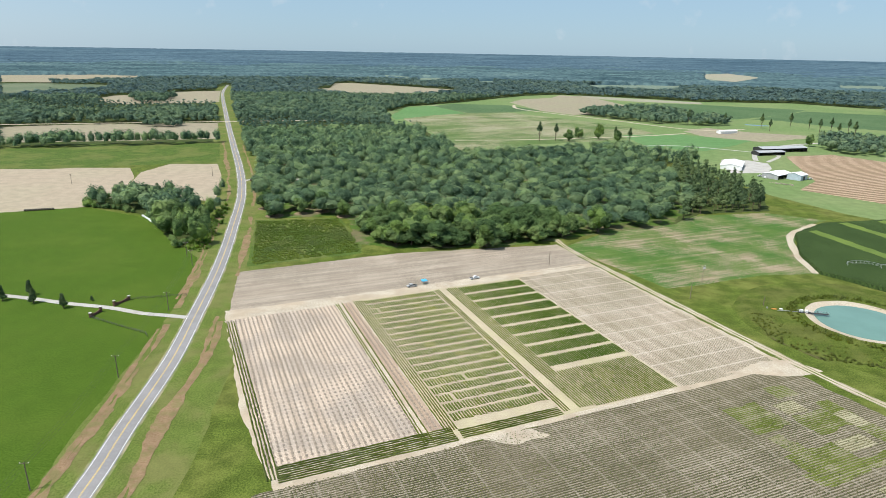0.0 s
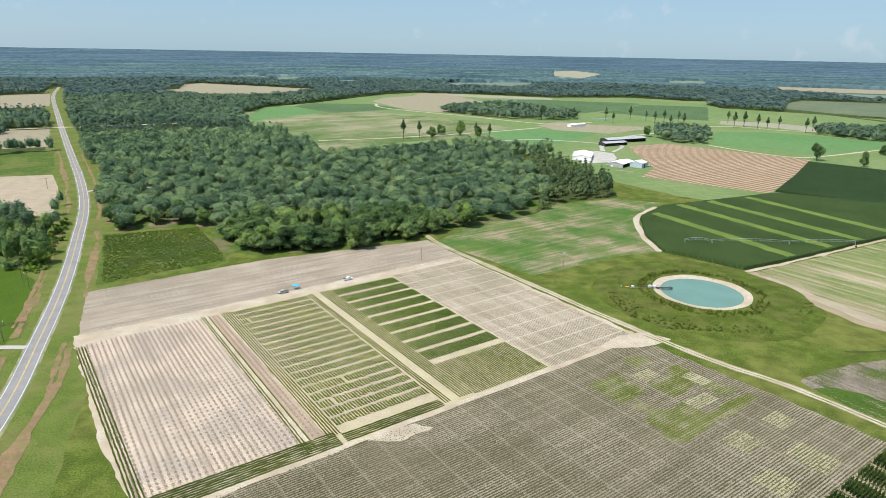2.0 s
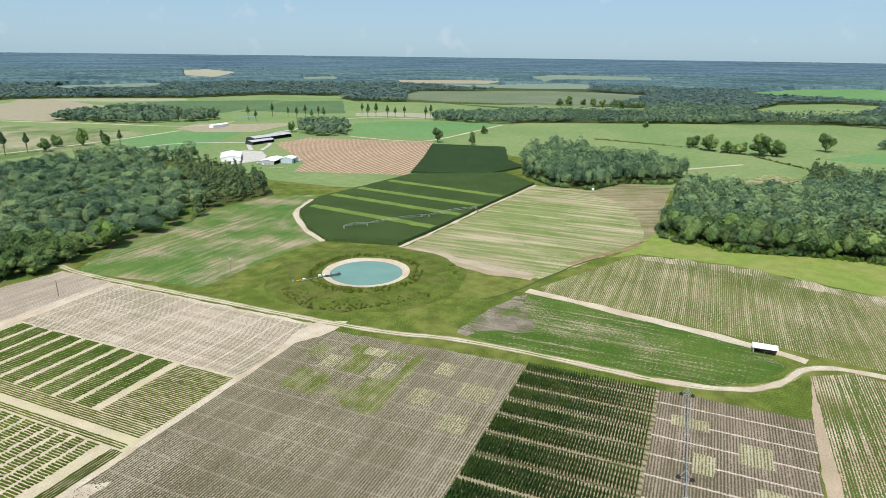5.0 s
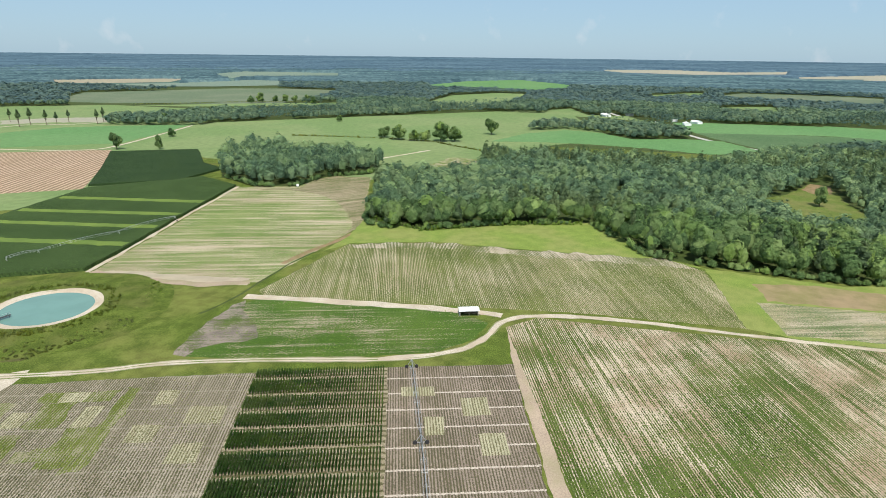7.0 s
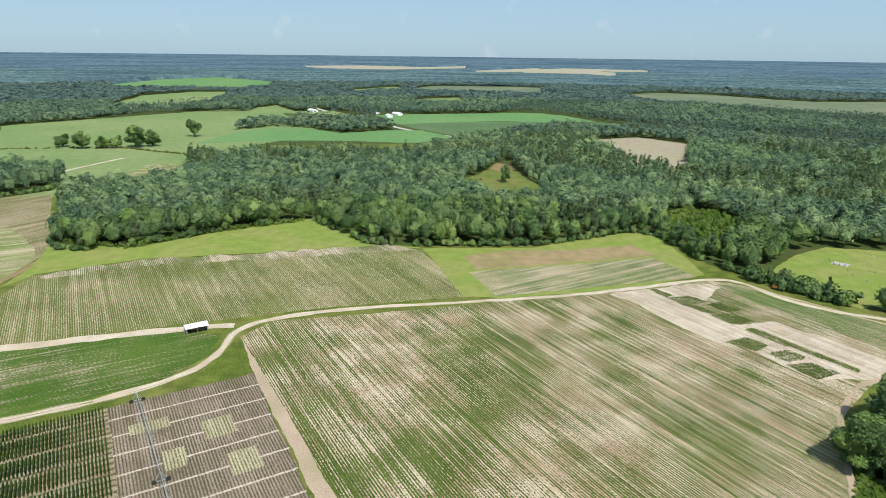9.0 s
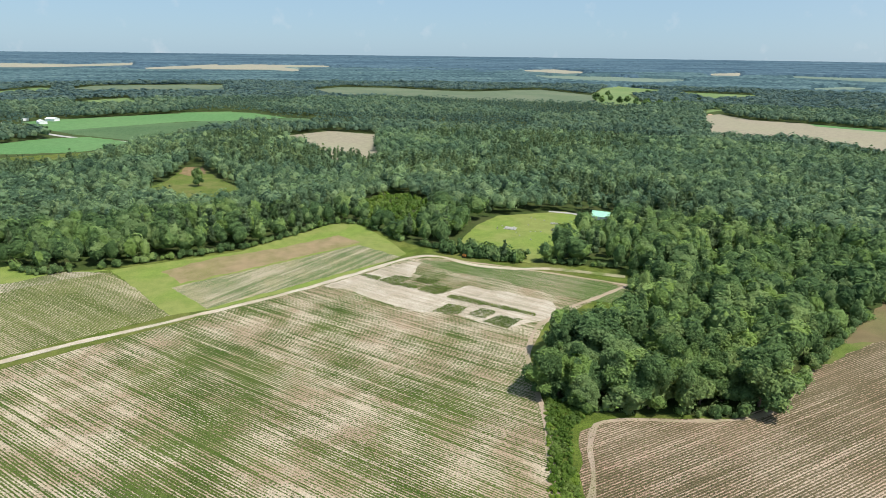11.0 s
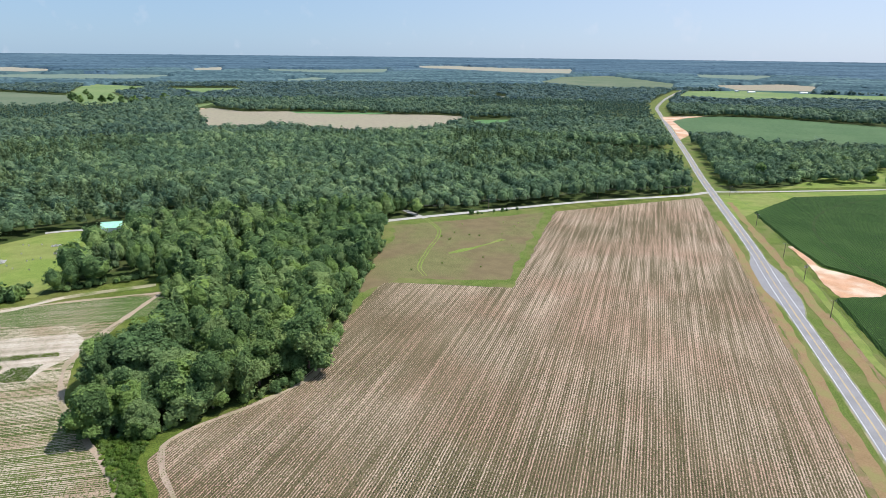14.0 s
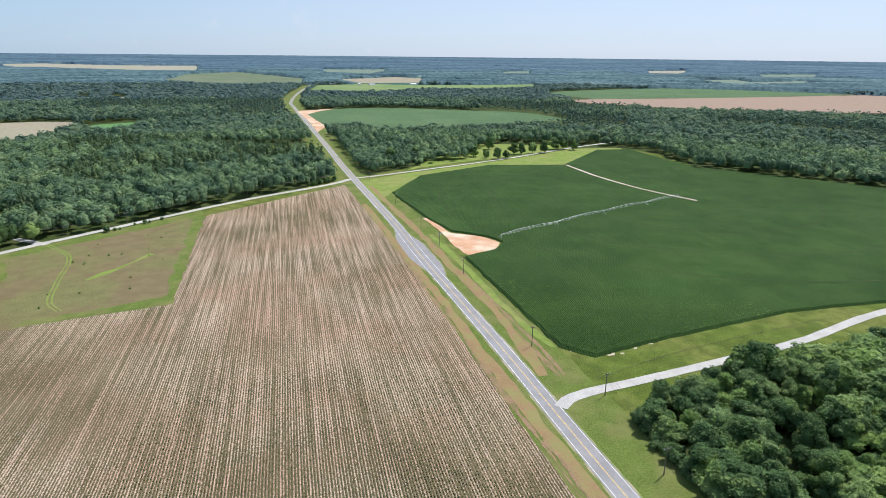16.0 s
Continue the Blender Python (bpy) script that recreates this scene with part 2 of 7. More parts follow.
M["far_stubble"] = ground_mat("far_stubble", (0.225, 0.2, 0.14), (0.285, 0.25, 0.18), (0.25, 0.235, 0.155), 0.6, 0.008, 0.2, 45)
M["red_tan"] = ground_mat("red_stubble", (0.23, 0.165, 0.12), (0.28, 0.2, 0.15), (0.25, 0.19, 0.14), 0.6, 0.008, 0.2, 46)
M["sand"] = ground_mat("sandy_track", (0.34, 0.29, 0.22), (0.5, 0.445, 0.36), (0.36, 0.29, 0.21), 0.7, 0.05, 0.3, 10)
M["red_soil"] = ground_mat("red_clay", (0.18, 0.118, 0.066), (0.265, 0.182, 0.112), (0.15, 0.145, 0.055), 0.7, 0.2, 0.8, 11)
M["clay_pad"] = ground_mat("clay_pad", (0.4, 0.22, 0.125), (0.5, 0.31, 0.19), (0.56, 0.46, 0.35), 0.8, 0.04, 0.4, 12)
M["gravel"] = ground_mat("gravel", (0.32, 0.31, 0.29), (0.44, 0.425, 0.4), (0.37, 0.35, 0.31), 0.5, 0.1, 0.2, 13)
# floor of the woods, with the shade of the trees put into its colour
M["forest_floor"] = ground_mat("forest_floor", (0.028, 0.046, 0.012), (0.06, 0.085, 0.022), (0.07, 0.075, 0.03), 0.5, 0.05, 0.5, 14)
M["asphalt"] = ground_mat("asphalt", (0.2, 0.197, 0.2), (0.25, 0.246, 0.246), (0.23, 0.222, 0.218), 0.5, 0.08, 0.1, 15)
# far field tones with distance haze worked into the base colour
M["far_tan"] = ground_mat("haze_greyed_sandy_field", (0.25, 0.235, 0.18), (0.295, 0.275, 0.21), (0.25, 0.255, 0.18), 0.5, 0.006, 0.1, 31)
M["far_green"] = ground_mat("haze_tinted_pasture", (0.125, 0.17, 0.13), (0.15, 0.195, 0.15), (0.16, 0.2, 0.15), 0.5, 0.006, 0.1, 32)
M["worn_soil"] = ground_mat("worn_soil", (0.28, 0.215, 0.155), (0.39, 0.31, 0.23), (0.22, 0.2, 0.11), 0.6, 0.06, 0.5, 33)
M["worn_grass"] = ground_mat("worn_grass", (0.09, 0.125, 0.03), (0.16, 0.19, 0.06), (0.33, 0.28, 0.2), 0.75, 0.09, 0.5, 34)
M["white_line"] = plain_mat("white_road_paint", (0.8, 0.8, 0.77), 0.7)
M["yellow_line"] = plain_mat("yellow_road_paint", (0.62, 0.42, 0.1), 0.7)
M["leaf"] = leaf_mat("broadleaf_foliage", (0.034, 0.07, 0.028), (0.14, 0.232, 0.088), (0.235, 0.35, 0.092), 0.15)
M["pine_leaf"] = leaf_mat("pine_foliage", (0.06, 0.1, 0.056), (0.125, 0.185, 0.094), (0.165, 0.235, 0.1), 0.3)
# foliage from here to the horizon: distance haze is mixed into the base colours
M["mid_haze_leaf"] = leaf_mat("woodland_haze_foliage", (0.03, 0.064, 0.042), (0.14, 0.228, 0.132), (0.23, 0.34, 0.16), 0.14)
M["far_haze_leaf"] = leaf_mat("far_haze_foliage", (0.045, 0.086, 0.066), (0.115, 0.184, 0.128), (0.158, 0.234, 0.14), 0.18, 0.07)
M["far_haze_pine_leaf"] = leaf_mat("far_haze_pine_foliage", (0.045, 0.086, 0.074), (0.09, 0.15, 0.118), (0.11, 0.175, 0.124), 0.18, 0.07)
M["distant_haze_leaf"] = leaf_mat("distant_haze_foliage", (0.05, 0.092, 0.104), (0.09, 0.146, 0.15), (0.108, 0.168, 0.157), 0.2, 0.05)
M["skyline_haze_leaf"] = stand_mat("skyline_haze_foliage", (0.036, 0.07, 0.082), (0.078, 0.13, 0.14), (0.145, 0.205, 0.175))
M["horizon_haze_leaf"] = stand_mat("horizon_haze_foliage", (0.042, 0.078, 0.108), (0.072, 0.12, 0.152), (0.118, 0.172, 0.182))
M["bark"] = plain_mat("bark", (0.12, 0.09, 0.065), 0.9, vary=0.35)
M["wood"] = plain_mat("weathered_wood", (0.16, 0.13, 0.1), 0.85, vary=0.25)
M["steel"] = plain_mat("galvanised_steel", (0.42, 0.43, 0.43), 0.45, 0.7)
M["dark_steel"] = plain_mat("dark_steel", (0.06, 0.06, 0.06), 0.6, 0.4)
M["white_metal"] = plain_mat("white_sheet_metal", (0.78, 0.79, 0.78), 0.45, vary=0.08, scale=0.4)
M["grey_metal"] = plain_mat("grey_sheet_metal", (0.36, 0.37, 0.38), 0.5, vary=0.12, scale=0.4)
M["blue_metal"] = plain_mat("pale_blue_sheet_metal", (0.42, 0.5, 0.56), 0.5, vary=0.08, scale=0.4)
M["green_metal"] = plain_mat("green_sheet_metal", (0.32, 0.62, 0.45), 0.5, vary=0.08, scale=0.4)
M["concrete"] = plain_mat("concrete", (0.5, 0.48, 0.45), 0.85, vary=0.15)
M["brick"] = plain_mat("dark_brick", (0.14, 0.075, 0.055), 0.85, vary=0.3, scale=4)
M["rubber"] = plain_mat("rubber", (0.03, 0.03, 0.03), 0.85)
M["white_paint"] = plain_mat("white_car_paint", (0.75, 0.75, 0.75), 0.25, vary=0.03)
M["silver_paint"] = plain_mat("silver_car_paint", (0.5, 0.51, 0.53), 0.3, 0.4, vary=0.03)
M["glass"] = plain_mat("dark_glass", (0.02, 0.025, 0.03), 0.08, spec=0.6)
M["canvas"] = plain_mat("blue_canvas", (0.07, 0.38, 0.62), 0.8)
M["orange"] = plain_mat("orange_paint", (0.6, 0.24, 0.06), 0.5)
M["dark_roof"] = plain_mat("shingle_roof", (0.11, 0.1, 0.095), 0.9, vary=0.3)
M["black"] = plain_mat("painted_bed_shade", (0.02, 0.02, 0.02), 0.9)


# ---- building helpers ----
def uv(u, v):
    """A place from the farm's own axes: u along heading 157, v along heading 67."""
    return (u * 0.3907 + v * 0.9205, -u * 0.9205 + v * 0.3907)


def mesh_from(name, verts, faces, mat):
    me = bpy.data.meshes.new(name)
    me.from_pydata([tuple(map(float, v)) for v in verts], [], [tuple(map(int, f)) for f in faces])
    me.materials.append(mat)
    me.update()
    return me


def tri_mesh(name, verts, tris, mat, smooth=False):
    """A mesh from numpy arrays of vertices and triangles."""
    me = bpy.data.meshes.new(name)
    n, k = len(verts), len(tris)
    me.vertices.add(n)
    me.vertices.foreach_set("co", np.asarray(verts, dtype=np.float32).ravel())
    me.loops.add(3 * k)
    me.loops.foreach_set("vertex_index", np.asarray(tris, dtype=np.int32).ravel())
    me.polygons.add(k)
    me.polygons.foreach_set("loop_start", np.arange(0, 3 * k, 3, dtype=np.int32))
    if smooth:
        me.polygons.foreach_set("use_smooth", np.ones(k, dtype=bool))
    me.update(calc_edges=True)
    me.materials.append(mat)
    return me


def part(name, bm, material, parent, label=""):
    me = bpy.data.meshes.new(name)
    bm.to_mesh(me)
    bm.free()
    me.materials.append(material)
    ob = new(name, me)
    ob.parent = parent
    return tagged(ob, label)


def thing(name, label, category, place=(0, 0, 0), turn=0.0, group=""):
    ob = new(name)
    ob.empty_display_size = 0.3
    ob.matrix_basis = pose(*place, 0, 0, turn)
    return tagged(ob, label, category, group)


def box_bm(size, at=(0, 0, 0), bevel=0.0, bm=None):
    """A bevelled block; at is the centre of its base."""
    bm = bm or bmesh.new()
    made = bmesh.ops.create_cube(bm, size=1)["verts"]
    bmesh.ops.scale(bm, vec=size, verts=made)
    bmesh.ops.translate(bm, vec=(at[0], at[1], at[2] + size[2] / 2), verts=made)
    if bevel:
        edges = list({e for v in made for e in v.link_edges})
        bmesh.ops.bevel(bm, geom=edges, offset=bevel, segments=2, affect="EDGES")
    return bm


def rod_bm(a, b, r, sides=8, r2=None, bm=None):
    """A round bar from a to b, tapered to r2."""
    bm = bm or bmesh.new()
    a, b = Vector(a), Vector(b)
    turn = (b - a).to_track_quat("Z", "Y").to_matrix().to_4x4()
    made = bmesh.ops.create_cone(bm, cap_ends=True, segments=sides, radius1=r, radius2=r if r2 is None else r2,
                                 depth=(b - a).length)["verts"]
    bmesh.ops.transform(bm, matrix=Matrix.Translation((a + b) / 2) @ turn, verts=made)
    return bm


def smooth_line(pts, step=8.0):
    """A smooth line through the points, cut into short steps."""
    p = [np.array(q, dtype=float) for q in pts]
    p = [2 * p[0] - p[1]] + p + [2 * p[-1] - p[-2]]
    out = []
    for i in range(1, len(p) - 2):
        n = max(1, int(np.linalg.norm(p[i + 1] - p[i]) / step))
        for k in range(n):
            t = k / n
            out.append(0.5 * (2 * p[i] + (p[i + 1] - p[i - 1]) * t + (2 * p[i - 1] - 5 * p[i] + 4 * p[i + 1] - p[i + 2]) * t * t
                              + (3 * p[i] - p[i - 1] - 3 * p[i + 1] + p[i + 2]) * t ** 3))
    return np.array(out + [p[-2]])


def normals(line):
    d = np.gradient(line, axis=0)
    d /= np.linalg.norm(d, axis=1)[:, None]
    return np.stack([d[:, 1], -d[:, 0]], -1)  # to the right of the way


def ragged(pts, amount, step=2.6):
    """The polygon's outline with a worn, uneven edge."""
    out = []
    for i, a in enumerate(pts):
        a, b = np.array(a, float), np.array(pts[(i + 1) % len(pts)], float)
        n = max(1, min(90, int(np.linalg.norm(b - a) / step)))
        for k in range(n):
            q = a + (b - a) * k / n
            s = noise.noise_vector(Vector((q[0] * 0.11, q[1] * 0.11, 3.0))) + 0.9 * min(1.0, 1.3 / max(amount, 0.01)) * noise.noise_vector(Vector((q[0] * 0.55, q[1] * 0.55, 8.0)))
            out.append((q[0] + s.x * amount, q[1] + s.y * amount))
    return out


LAYER = {"n": 0, "far": 0}


def sheet(name, pts, mat, label, z=None, edge=0.8, tall=0.0, category="field", kind="structure"):
    """A field or a patch of ground; each lies a little above the last. tall: the height of the crop that stands on it."""
    if max(math.hypot(x, y) for x, y in pts) > 2590:
        return far_sheet(name, pts, mat, label, edge, category, kind)
    if z is None and min(math.hypot(x, y) for x, y in pts) > 720:
        LAYER["far"] += 1
        z = 0.06 + 0.004 * LAYER["far"]
    else:
        LAYER["n"] += 1
    h = (0.02 + 0.0013 * LAYER["n"] if z is None else z) + tall
    ring = ragged(pts, edge)
    n = len(ring)
    verts = [(x, y, h) for x, y in ring]
    faces = [list(range(n))]
    if h > 0.03:  # the sheet's edge runs down to the ground
        mx, my = sum(q[0] for q in ring) / n, sum(q[1] for q in ring) / n
        k = 0.006 if tall else 0.002
        verts += [(x + (x - mx) * k, y + (y - my) * k, 0.015) for x, y in ring]
        faces += [[i, (i + 1) % n, n + (i + 1) % n, n + i] for i in range(n)]
    ob = new(name, mesh_from(name, verts, faces, M[mat] if isinstance(mat, str) else mat))
    return tagged(ob, label, category, kind=kind)


def far_sheet(name, pts, mat, label, edge, category, kind):
    """A field on the far ground that is bent up to the horizon, cut into pieces that follow it."""
    ring = ragged(pts, edge * 1.5, 30.0)
    FAR_FIELDS.append(ring)
    bm = bmesh.new()
    bm.faces.new([bm.verts.new((x, y, 0)) for x, y in ring])
    bmesh.ops.triangulate(bm, faces=bm.faces[:])
    for _ in range(3):
        bmesh.ops.subdivide_edges(bm, edges=[e for e in bm.edges if e.calc_length() > 60], cuts=1, use_grid_fill=True)
    bmesh.ops.triangulate(bm, faces=bm.faces[:])
    for v in bm.verts:
        v.co.z = rise_at(math.hypot(v.co.x, v.co.y)) + 1.2
    me = bpy.data.meshes.new(name)
    bm.to_mesh(me)
    bm.free()
    me.materials.append(M[mat])
    return tagged(new(name, me), label, "far " + category, kind=kind)


def ribbon_mesh(name, line, lo, hi, mat, z, wobble=0.0):
    """A strip along a line, from lo to hi metres to its right."""
    nm = normals(line)
    lo = np.broadcast_to(np.asarray(lo, float), len(line))
    hi = np.broadcast_to(np.asarray(hi, float), len(line))
    verts, faces = [], []
    for i, (p, q) in enumerate(zip(line, nm)):
        w1 = wobble * noise.noise(Vector((p[0] * 0.09, p[1] * 0.09, 1.5)))
        w2 = wobble * noise.noise(Vector((p[0] * 0.09, p[1] * 0.09, 7.5)))
        verts += [(*(p + q * (lo[i] + w1)), z), (*(p + q * (hi[i] + w2)), z)]
        if i:
            faces.append((2 * i - 2, 2 * i, 2 * i + 1, 2 * i - 1))
    return mesh_from(name, verts, faces, mat)


def track(name, pts, width, mat, label, wobble=0.8, category="track"):
    LAYER["n"] += 1
    line = smooth_line(pts, 4.0)
    ob = new(name, ribbon_mesh(name, line, -width / 2, width / 2, M[mat], 0.02 + 0.0013 * LAYER["n"], wobble))
    return tagged(ob, label, category, kind="structure")


# ---- ground and distance ----
def ring_sheet(name, radii, heights, mat, sides=180, label="", category="ground"):
    verts, faces = [], []
    for r, h in zip(radii, heights):
        for k in range(sides):
            a = 2 * math.pi * k / sides
            verts.append((r * math.sin(a), r * math.cos(a), h))
    for i in range(len(radii) - 1):
        for k in range(sides):
            k2 = (k + 1) % sides
            faces.append((i * sides + k, i * sides + k2, (i + 1) * sides + k2, (i + 1) * sides + k))
    if radii[0] < 50:
        faces.append(list(range(sides)))
    ob = new(name, mesh_from(name, verts, faces, mat))
    for p in ob.data.polygons:
        p.use_smooth = True
    return tagged(ob, label, category, kind="structure")


ring_sheet("ground", [20, 200, 500, 900, 1500, 2100, 2620], [0] * 7, M["grass"], label="rough green grassland around the farm fields")


ring_sheet("forest_floor", [880, 1500, 2100, 2600], [0.006] * 4, M["forest_floor"], label="ground under the far woods, coloured dark for the trees' shade")


def distance_mat():
    """The far plain: woods and pale fields, with summer haze painted in as a fade to blue and a faint glow."""
    g = Graph("haze_tinted_distance", 1.0, 0.0)
    x = g.noise(0.0022, 5, None, 0.65)
    y = g.noise(0.006, 4, None, 0.7)
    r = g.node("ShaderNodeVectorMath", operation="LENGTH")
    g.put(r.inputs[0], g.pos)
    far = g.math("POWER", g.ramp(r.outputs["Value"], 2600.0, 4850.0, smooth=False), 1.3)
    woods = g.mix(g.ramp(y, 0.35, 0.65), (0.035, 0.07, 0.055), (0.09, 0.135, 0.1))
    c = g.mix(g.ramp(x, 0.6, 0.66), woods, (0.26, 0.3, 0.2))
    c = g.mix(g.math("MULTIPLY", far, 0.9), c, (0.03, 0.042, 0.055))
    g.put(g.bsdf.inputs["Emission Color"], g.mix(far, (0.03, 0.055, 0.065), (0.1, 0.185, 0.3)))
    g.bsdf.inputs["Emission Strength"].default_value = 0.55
    return g.colour(c)


# beyond 2600 m the ground is bent up to meet the camera's horizon
far_r = [2580, 2800, 3000, 3300, 3600, 3900, 4200, 4500, 4750, 4900]
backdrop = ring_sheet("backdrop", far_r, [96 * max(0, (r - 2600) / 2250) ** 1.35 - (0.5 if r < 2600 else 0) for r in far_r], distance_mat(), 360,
                      "blue-green wooded distance up to the horizon, haze put into colour and glow", "backdrop")



def rise_at(r):
    return 96 * max(0.0, (r - 2600) / 2250) ** 1.35


M["grey_crop"] = ground_mat("grey_green_crop", (0.09, 0.122, 0.074), (0.12, 0.152, 0.09), (0.15, 0.168, 0.108), 0.6, 0.006, 0.2, 37)
FAR_FIELDS = []


# ---- roads ----
ROAD = [(-724, 2118), (-606, 1727), (-421, 1207), (-287, 839), (-213, 638), (-175, 523), (-150, 425), (-135, 362), (-125, 314),
        (-117, 269), (-109.5, 225), (-105, 178), (-101.5, 144), (-98, 60), (-97.5, -30), (-104, -120), (-107, -160), (-112, -222), (-120, -350),
        (-127, -434), (-135, -574), (-137, -609), (-143, -706), (-156, -872), (-174, -1131), (-200, -1498), (-217, -1675), (-290, -2050), (-412, -2550)]
road_line = smooth_line(ROAD, 8.0)


def bulge(line, lo, hi):
    """Extra width of the road where it was widened for a turning lane."""
    t = np.clip((line[:, 1] - lo) / (hi - lo), 0, 1)
    return 4.2 * np.clip(np.minimum(t, 1 - t) * 4.0, 0, 1) ** 0.8


left_extra, right_extra = bulge(road_line, -412, -325), bulge(road_line, -398, -312)
# seen along the line's way (southwards) the right is the west side
road = new("road", ribbon_mesh("road", road_line, -3.75 - left_extra, 3.75 + right_extra, M["asphalt"], 0.14))
tagged(road, "two-lane grey asphalt road with painted lines", "road", kind="structure")
for nm, lo, hi, mt in (("edge_line", -3.26, -3.13, "white_line"), ("edge_line", 3.13, 3.26, "white_line"),
                       ("centre_line", -0.22, -0.09, "yellow_line"), ("centre_line", 0.09, 0.22, "yellow_line")):
    ob = new(nm, ribbon_mesh(nm, road_line, lo, hi, M[mt], 0.146))
    ob.parent = road


for side, extra in ((-1, left_extra), (1, right_extra)):  # soft shoulders down to the verge
    nm = normals(road_line)
    vs, fs = [], []
    for i, q in enumerate(road_line):
        inner, outer = q + nm[i] * side * (3.74 + extra[i]), q + nm[i] * side * (4.5 + extra[i])
        vs += [(*inner, 0.135), (*outer, 0.02)]
        if i:
            fs.append((2 * i - 2, 2 * i, 2 * i + 1, 2 * i - 1))
    ob = new("shoulder", mesh_from("shoulder", vs, fs, M["worn_grass"]))
    ob.parent = road


def road_side(name, lo, hi, mat, label, y0, y1, wob=1.5):
    keep = [q for q in road_line if y0 <= q[1] <= y1]
    LAYER["n"] += 1
    ob = new(name, ribbon_mesh(name, np.array(keep), lo, hi, M[mat], 0.02 + 0.0013 * LAYER["n"], wob))
    return tagged(ob, label, "verge", kind="structure")


road_side("verge", -26, 24, "verge", "grassy road verge with ditches", -2500, 2050, 2.0)

# ---- open land, largest first ----
sheet("lawn", [(-720, 300), (-335, 452), (-279, 470), (-218, 442), (-163, 371), (-149, 355), (-133, 300), (-128, 255), (-121, 184), (-113, 120),
               (-113, 0), (-420, -40), (-760, 60)], "lawn", "smooth bright green mown pasture beside the road")
sheet("field", [(-452, 624), (-327, 637), (-300, 590), (-284, 540), (-262, 480), (-299, 464), (-335, 449), (-420, 420), (-700, 420), (-700, 600)], "tan", "pale tan harvested field")
sheet("field", [(-305, 614), (-296, 663), (-247, 668), (-219, 601), (-190, 500), (-230, 500), (-290, 560)], "tan", "pale tan harvested field with a curved edge")
sheet("field", [(-900, 640), (-549, 765), (-303, 836), (-247, 676), (-328, 653), (-400, 623), (-448, 618), (-640, 560)], "scrub", "overgrown green scrub field")
sheet("farmland", [(-96, 1092), (-123, 1270), (-87, 1423), (16, 1540), (223, 1847), (343, 1926), (511, 1851), (692, 1726), (942, 1735), (1060, 1600), (1000, 1380), (1145, 1210), (1150, 820),
                   (879, 760), (658, 640), (584, 560), (501, 440), (470, 330), (330, 490), (300, 560), (278, 780), (128, 800), (10, 790), (-32, 1000)], "pasture", "grassy farmland between the crop fields")
sheet("field", [(-120, 1308), (-21, 1487), (139, 1316), (326, 1100), (337, 1006), (288, 942), (128, 860), (12, 775), (12, 889), (-32, 1000)],
      row_mat("streaked_pasture", (0.33, 0.31, 0.2), (0.25, 0.28, 0.14), (0.11, 0.19, 0.055), (0.17, 0.24, 0.08), AZ_V, 9.0, 0.55, 1.2, 0.006, 0.6, 1.0, ridge=0.25, wide=0.02), "pale green and tan striped field")
sheet("pasture", [(620, 560), (571, 795), (749, 1032), (859, 900), (900, 780), (1149, 566), (1414, 325), (1521, 213), (1250, 140), (1000, 60), (870, 150), (600, 150), (560, 270)], "pasture", "wide pale green pasture")
sheet("field", [(906, -331), (935, -429), (857, -472), (612, -340), (699, -308)], "far_stubble", "bare tan field in the woods")
sheet("field", [(-675, 946), (-588, 989), (-380, 1047), (-316, 862), (-440, 822), (-568, 791)], "far_stubble", "grey-brown stubble field between a hedgerow and a lane", edge=4)
sheet("field", [(-667, 1106), (-639, 1132), (-605, 1175), (-598, 1154), (-630, 1114)], "pasture", "pale grass strip among young pines", edge=4)
sheet("field", [(-817, 1486), (-833, 1575), (-808, 1613), (-746, 1754), (-706, 1790), (-647, 1831), (-520, 1452), (-554, 1413), (-611, 1400), (-655, 1360), (-694, 1352), (-735, 1374)], "far_stubble", "pale tan stubble field round a copse", edge=4)
sheet("field", [(-1388, 1985), (-1251, 2034), (-1090, 2021), (-1017, 1946), (-1022, 1800), (-1089, 1680), (-1089, 1550)], "grey_crop", "dull green crop field among the woods", edge=4)
sheet("field", [(-1641, 2355), (-1500, 2466), (-1363, 2537), (-1208, 2539), (-1185, 2444), (-1292, 2362), (-1322, 2199), (-1268, 2063), (-1428, 2042)], "far_stubble", "distant tan stubble field", edge=4)
sheet("field", [(-415, 1983), (-372, 2057), (-406, 2331), (-357, 2389), (-178, 2255), (51, 2063), (-49, 1921), (-160, 1817), (-314, 1874)], "far_stubble", "distant tan stubble field among the woods", edge=4)
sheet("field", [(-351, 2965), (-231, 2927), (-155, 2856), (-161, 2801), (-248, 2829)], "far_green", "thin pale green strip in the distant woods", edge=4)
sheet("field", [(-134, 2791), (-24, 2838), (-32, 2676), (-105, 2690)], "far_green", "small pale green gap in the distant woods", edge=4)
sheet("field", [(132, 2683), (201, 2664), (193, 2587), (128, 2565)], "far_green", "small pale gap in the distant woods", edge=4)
sheet("field", [(-106, 1207), (-86, 1409), (-30, 1450), (31, 1312), (42, 1289), (-31, 1232), (-91, 1148)], "green_crop", "dark green crop field", edge=4)
sheet("field", [(-30, 1450), (15, 1522), (149, 1503), (207, 1385), (133, 1331), (48, 1291)], "dark_crop", "dark green maize field", edge=4)
sheet("field", [(36, 1544), (138, 1696), (223, 1847), (271, 1836), (159, 1570), (149, 1503), (83, 1520)], "pasture", "pale green grass strip along the woods", edge=4)
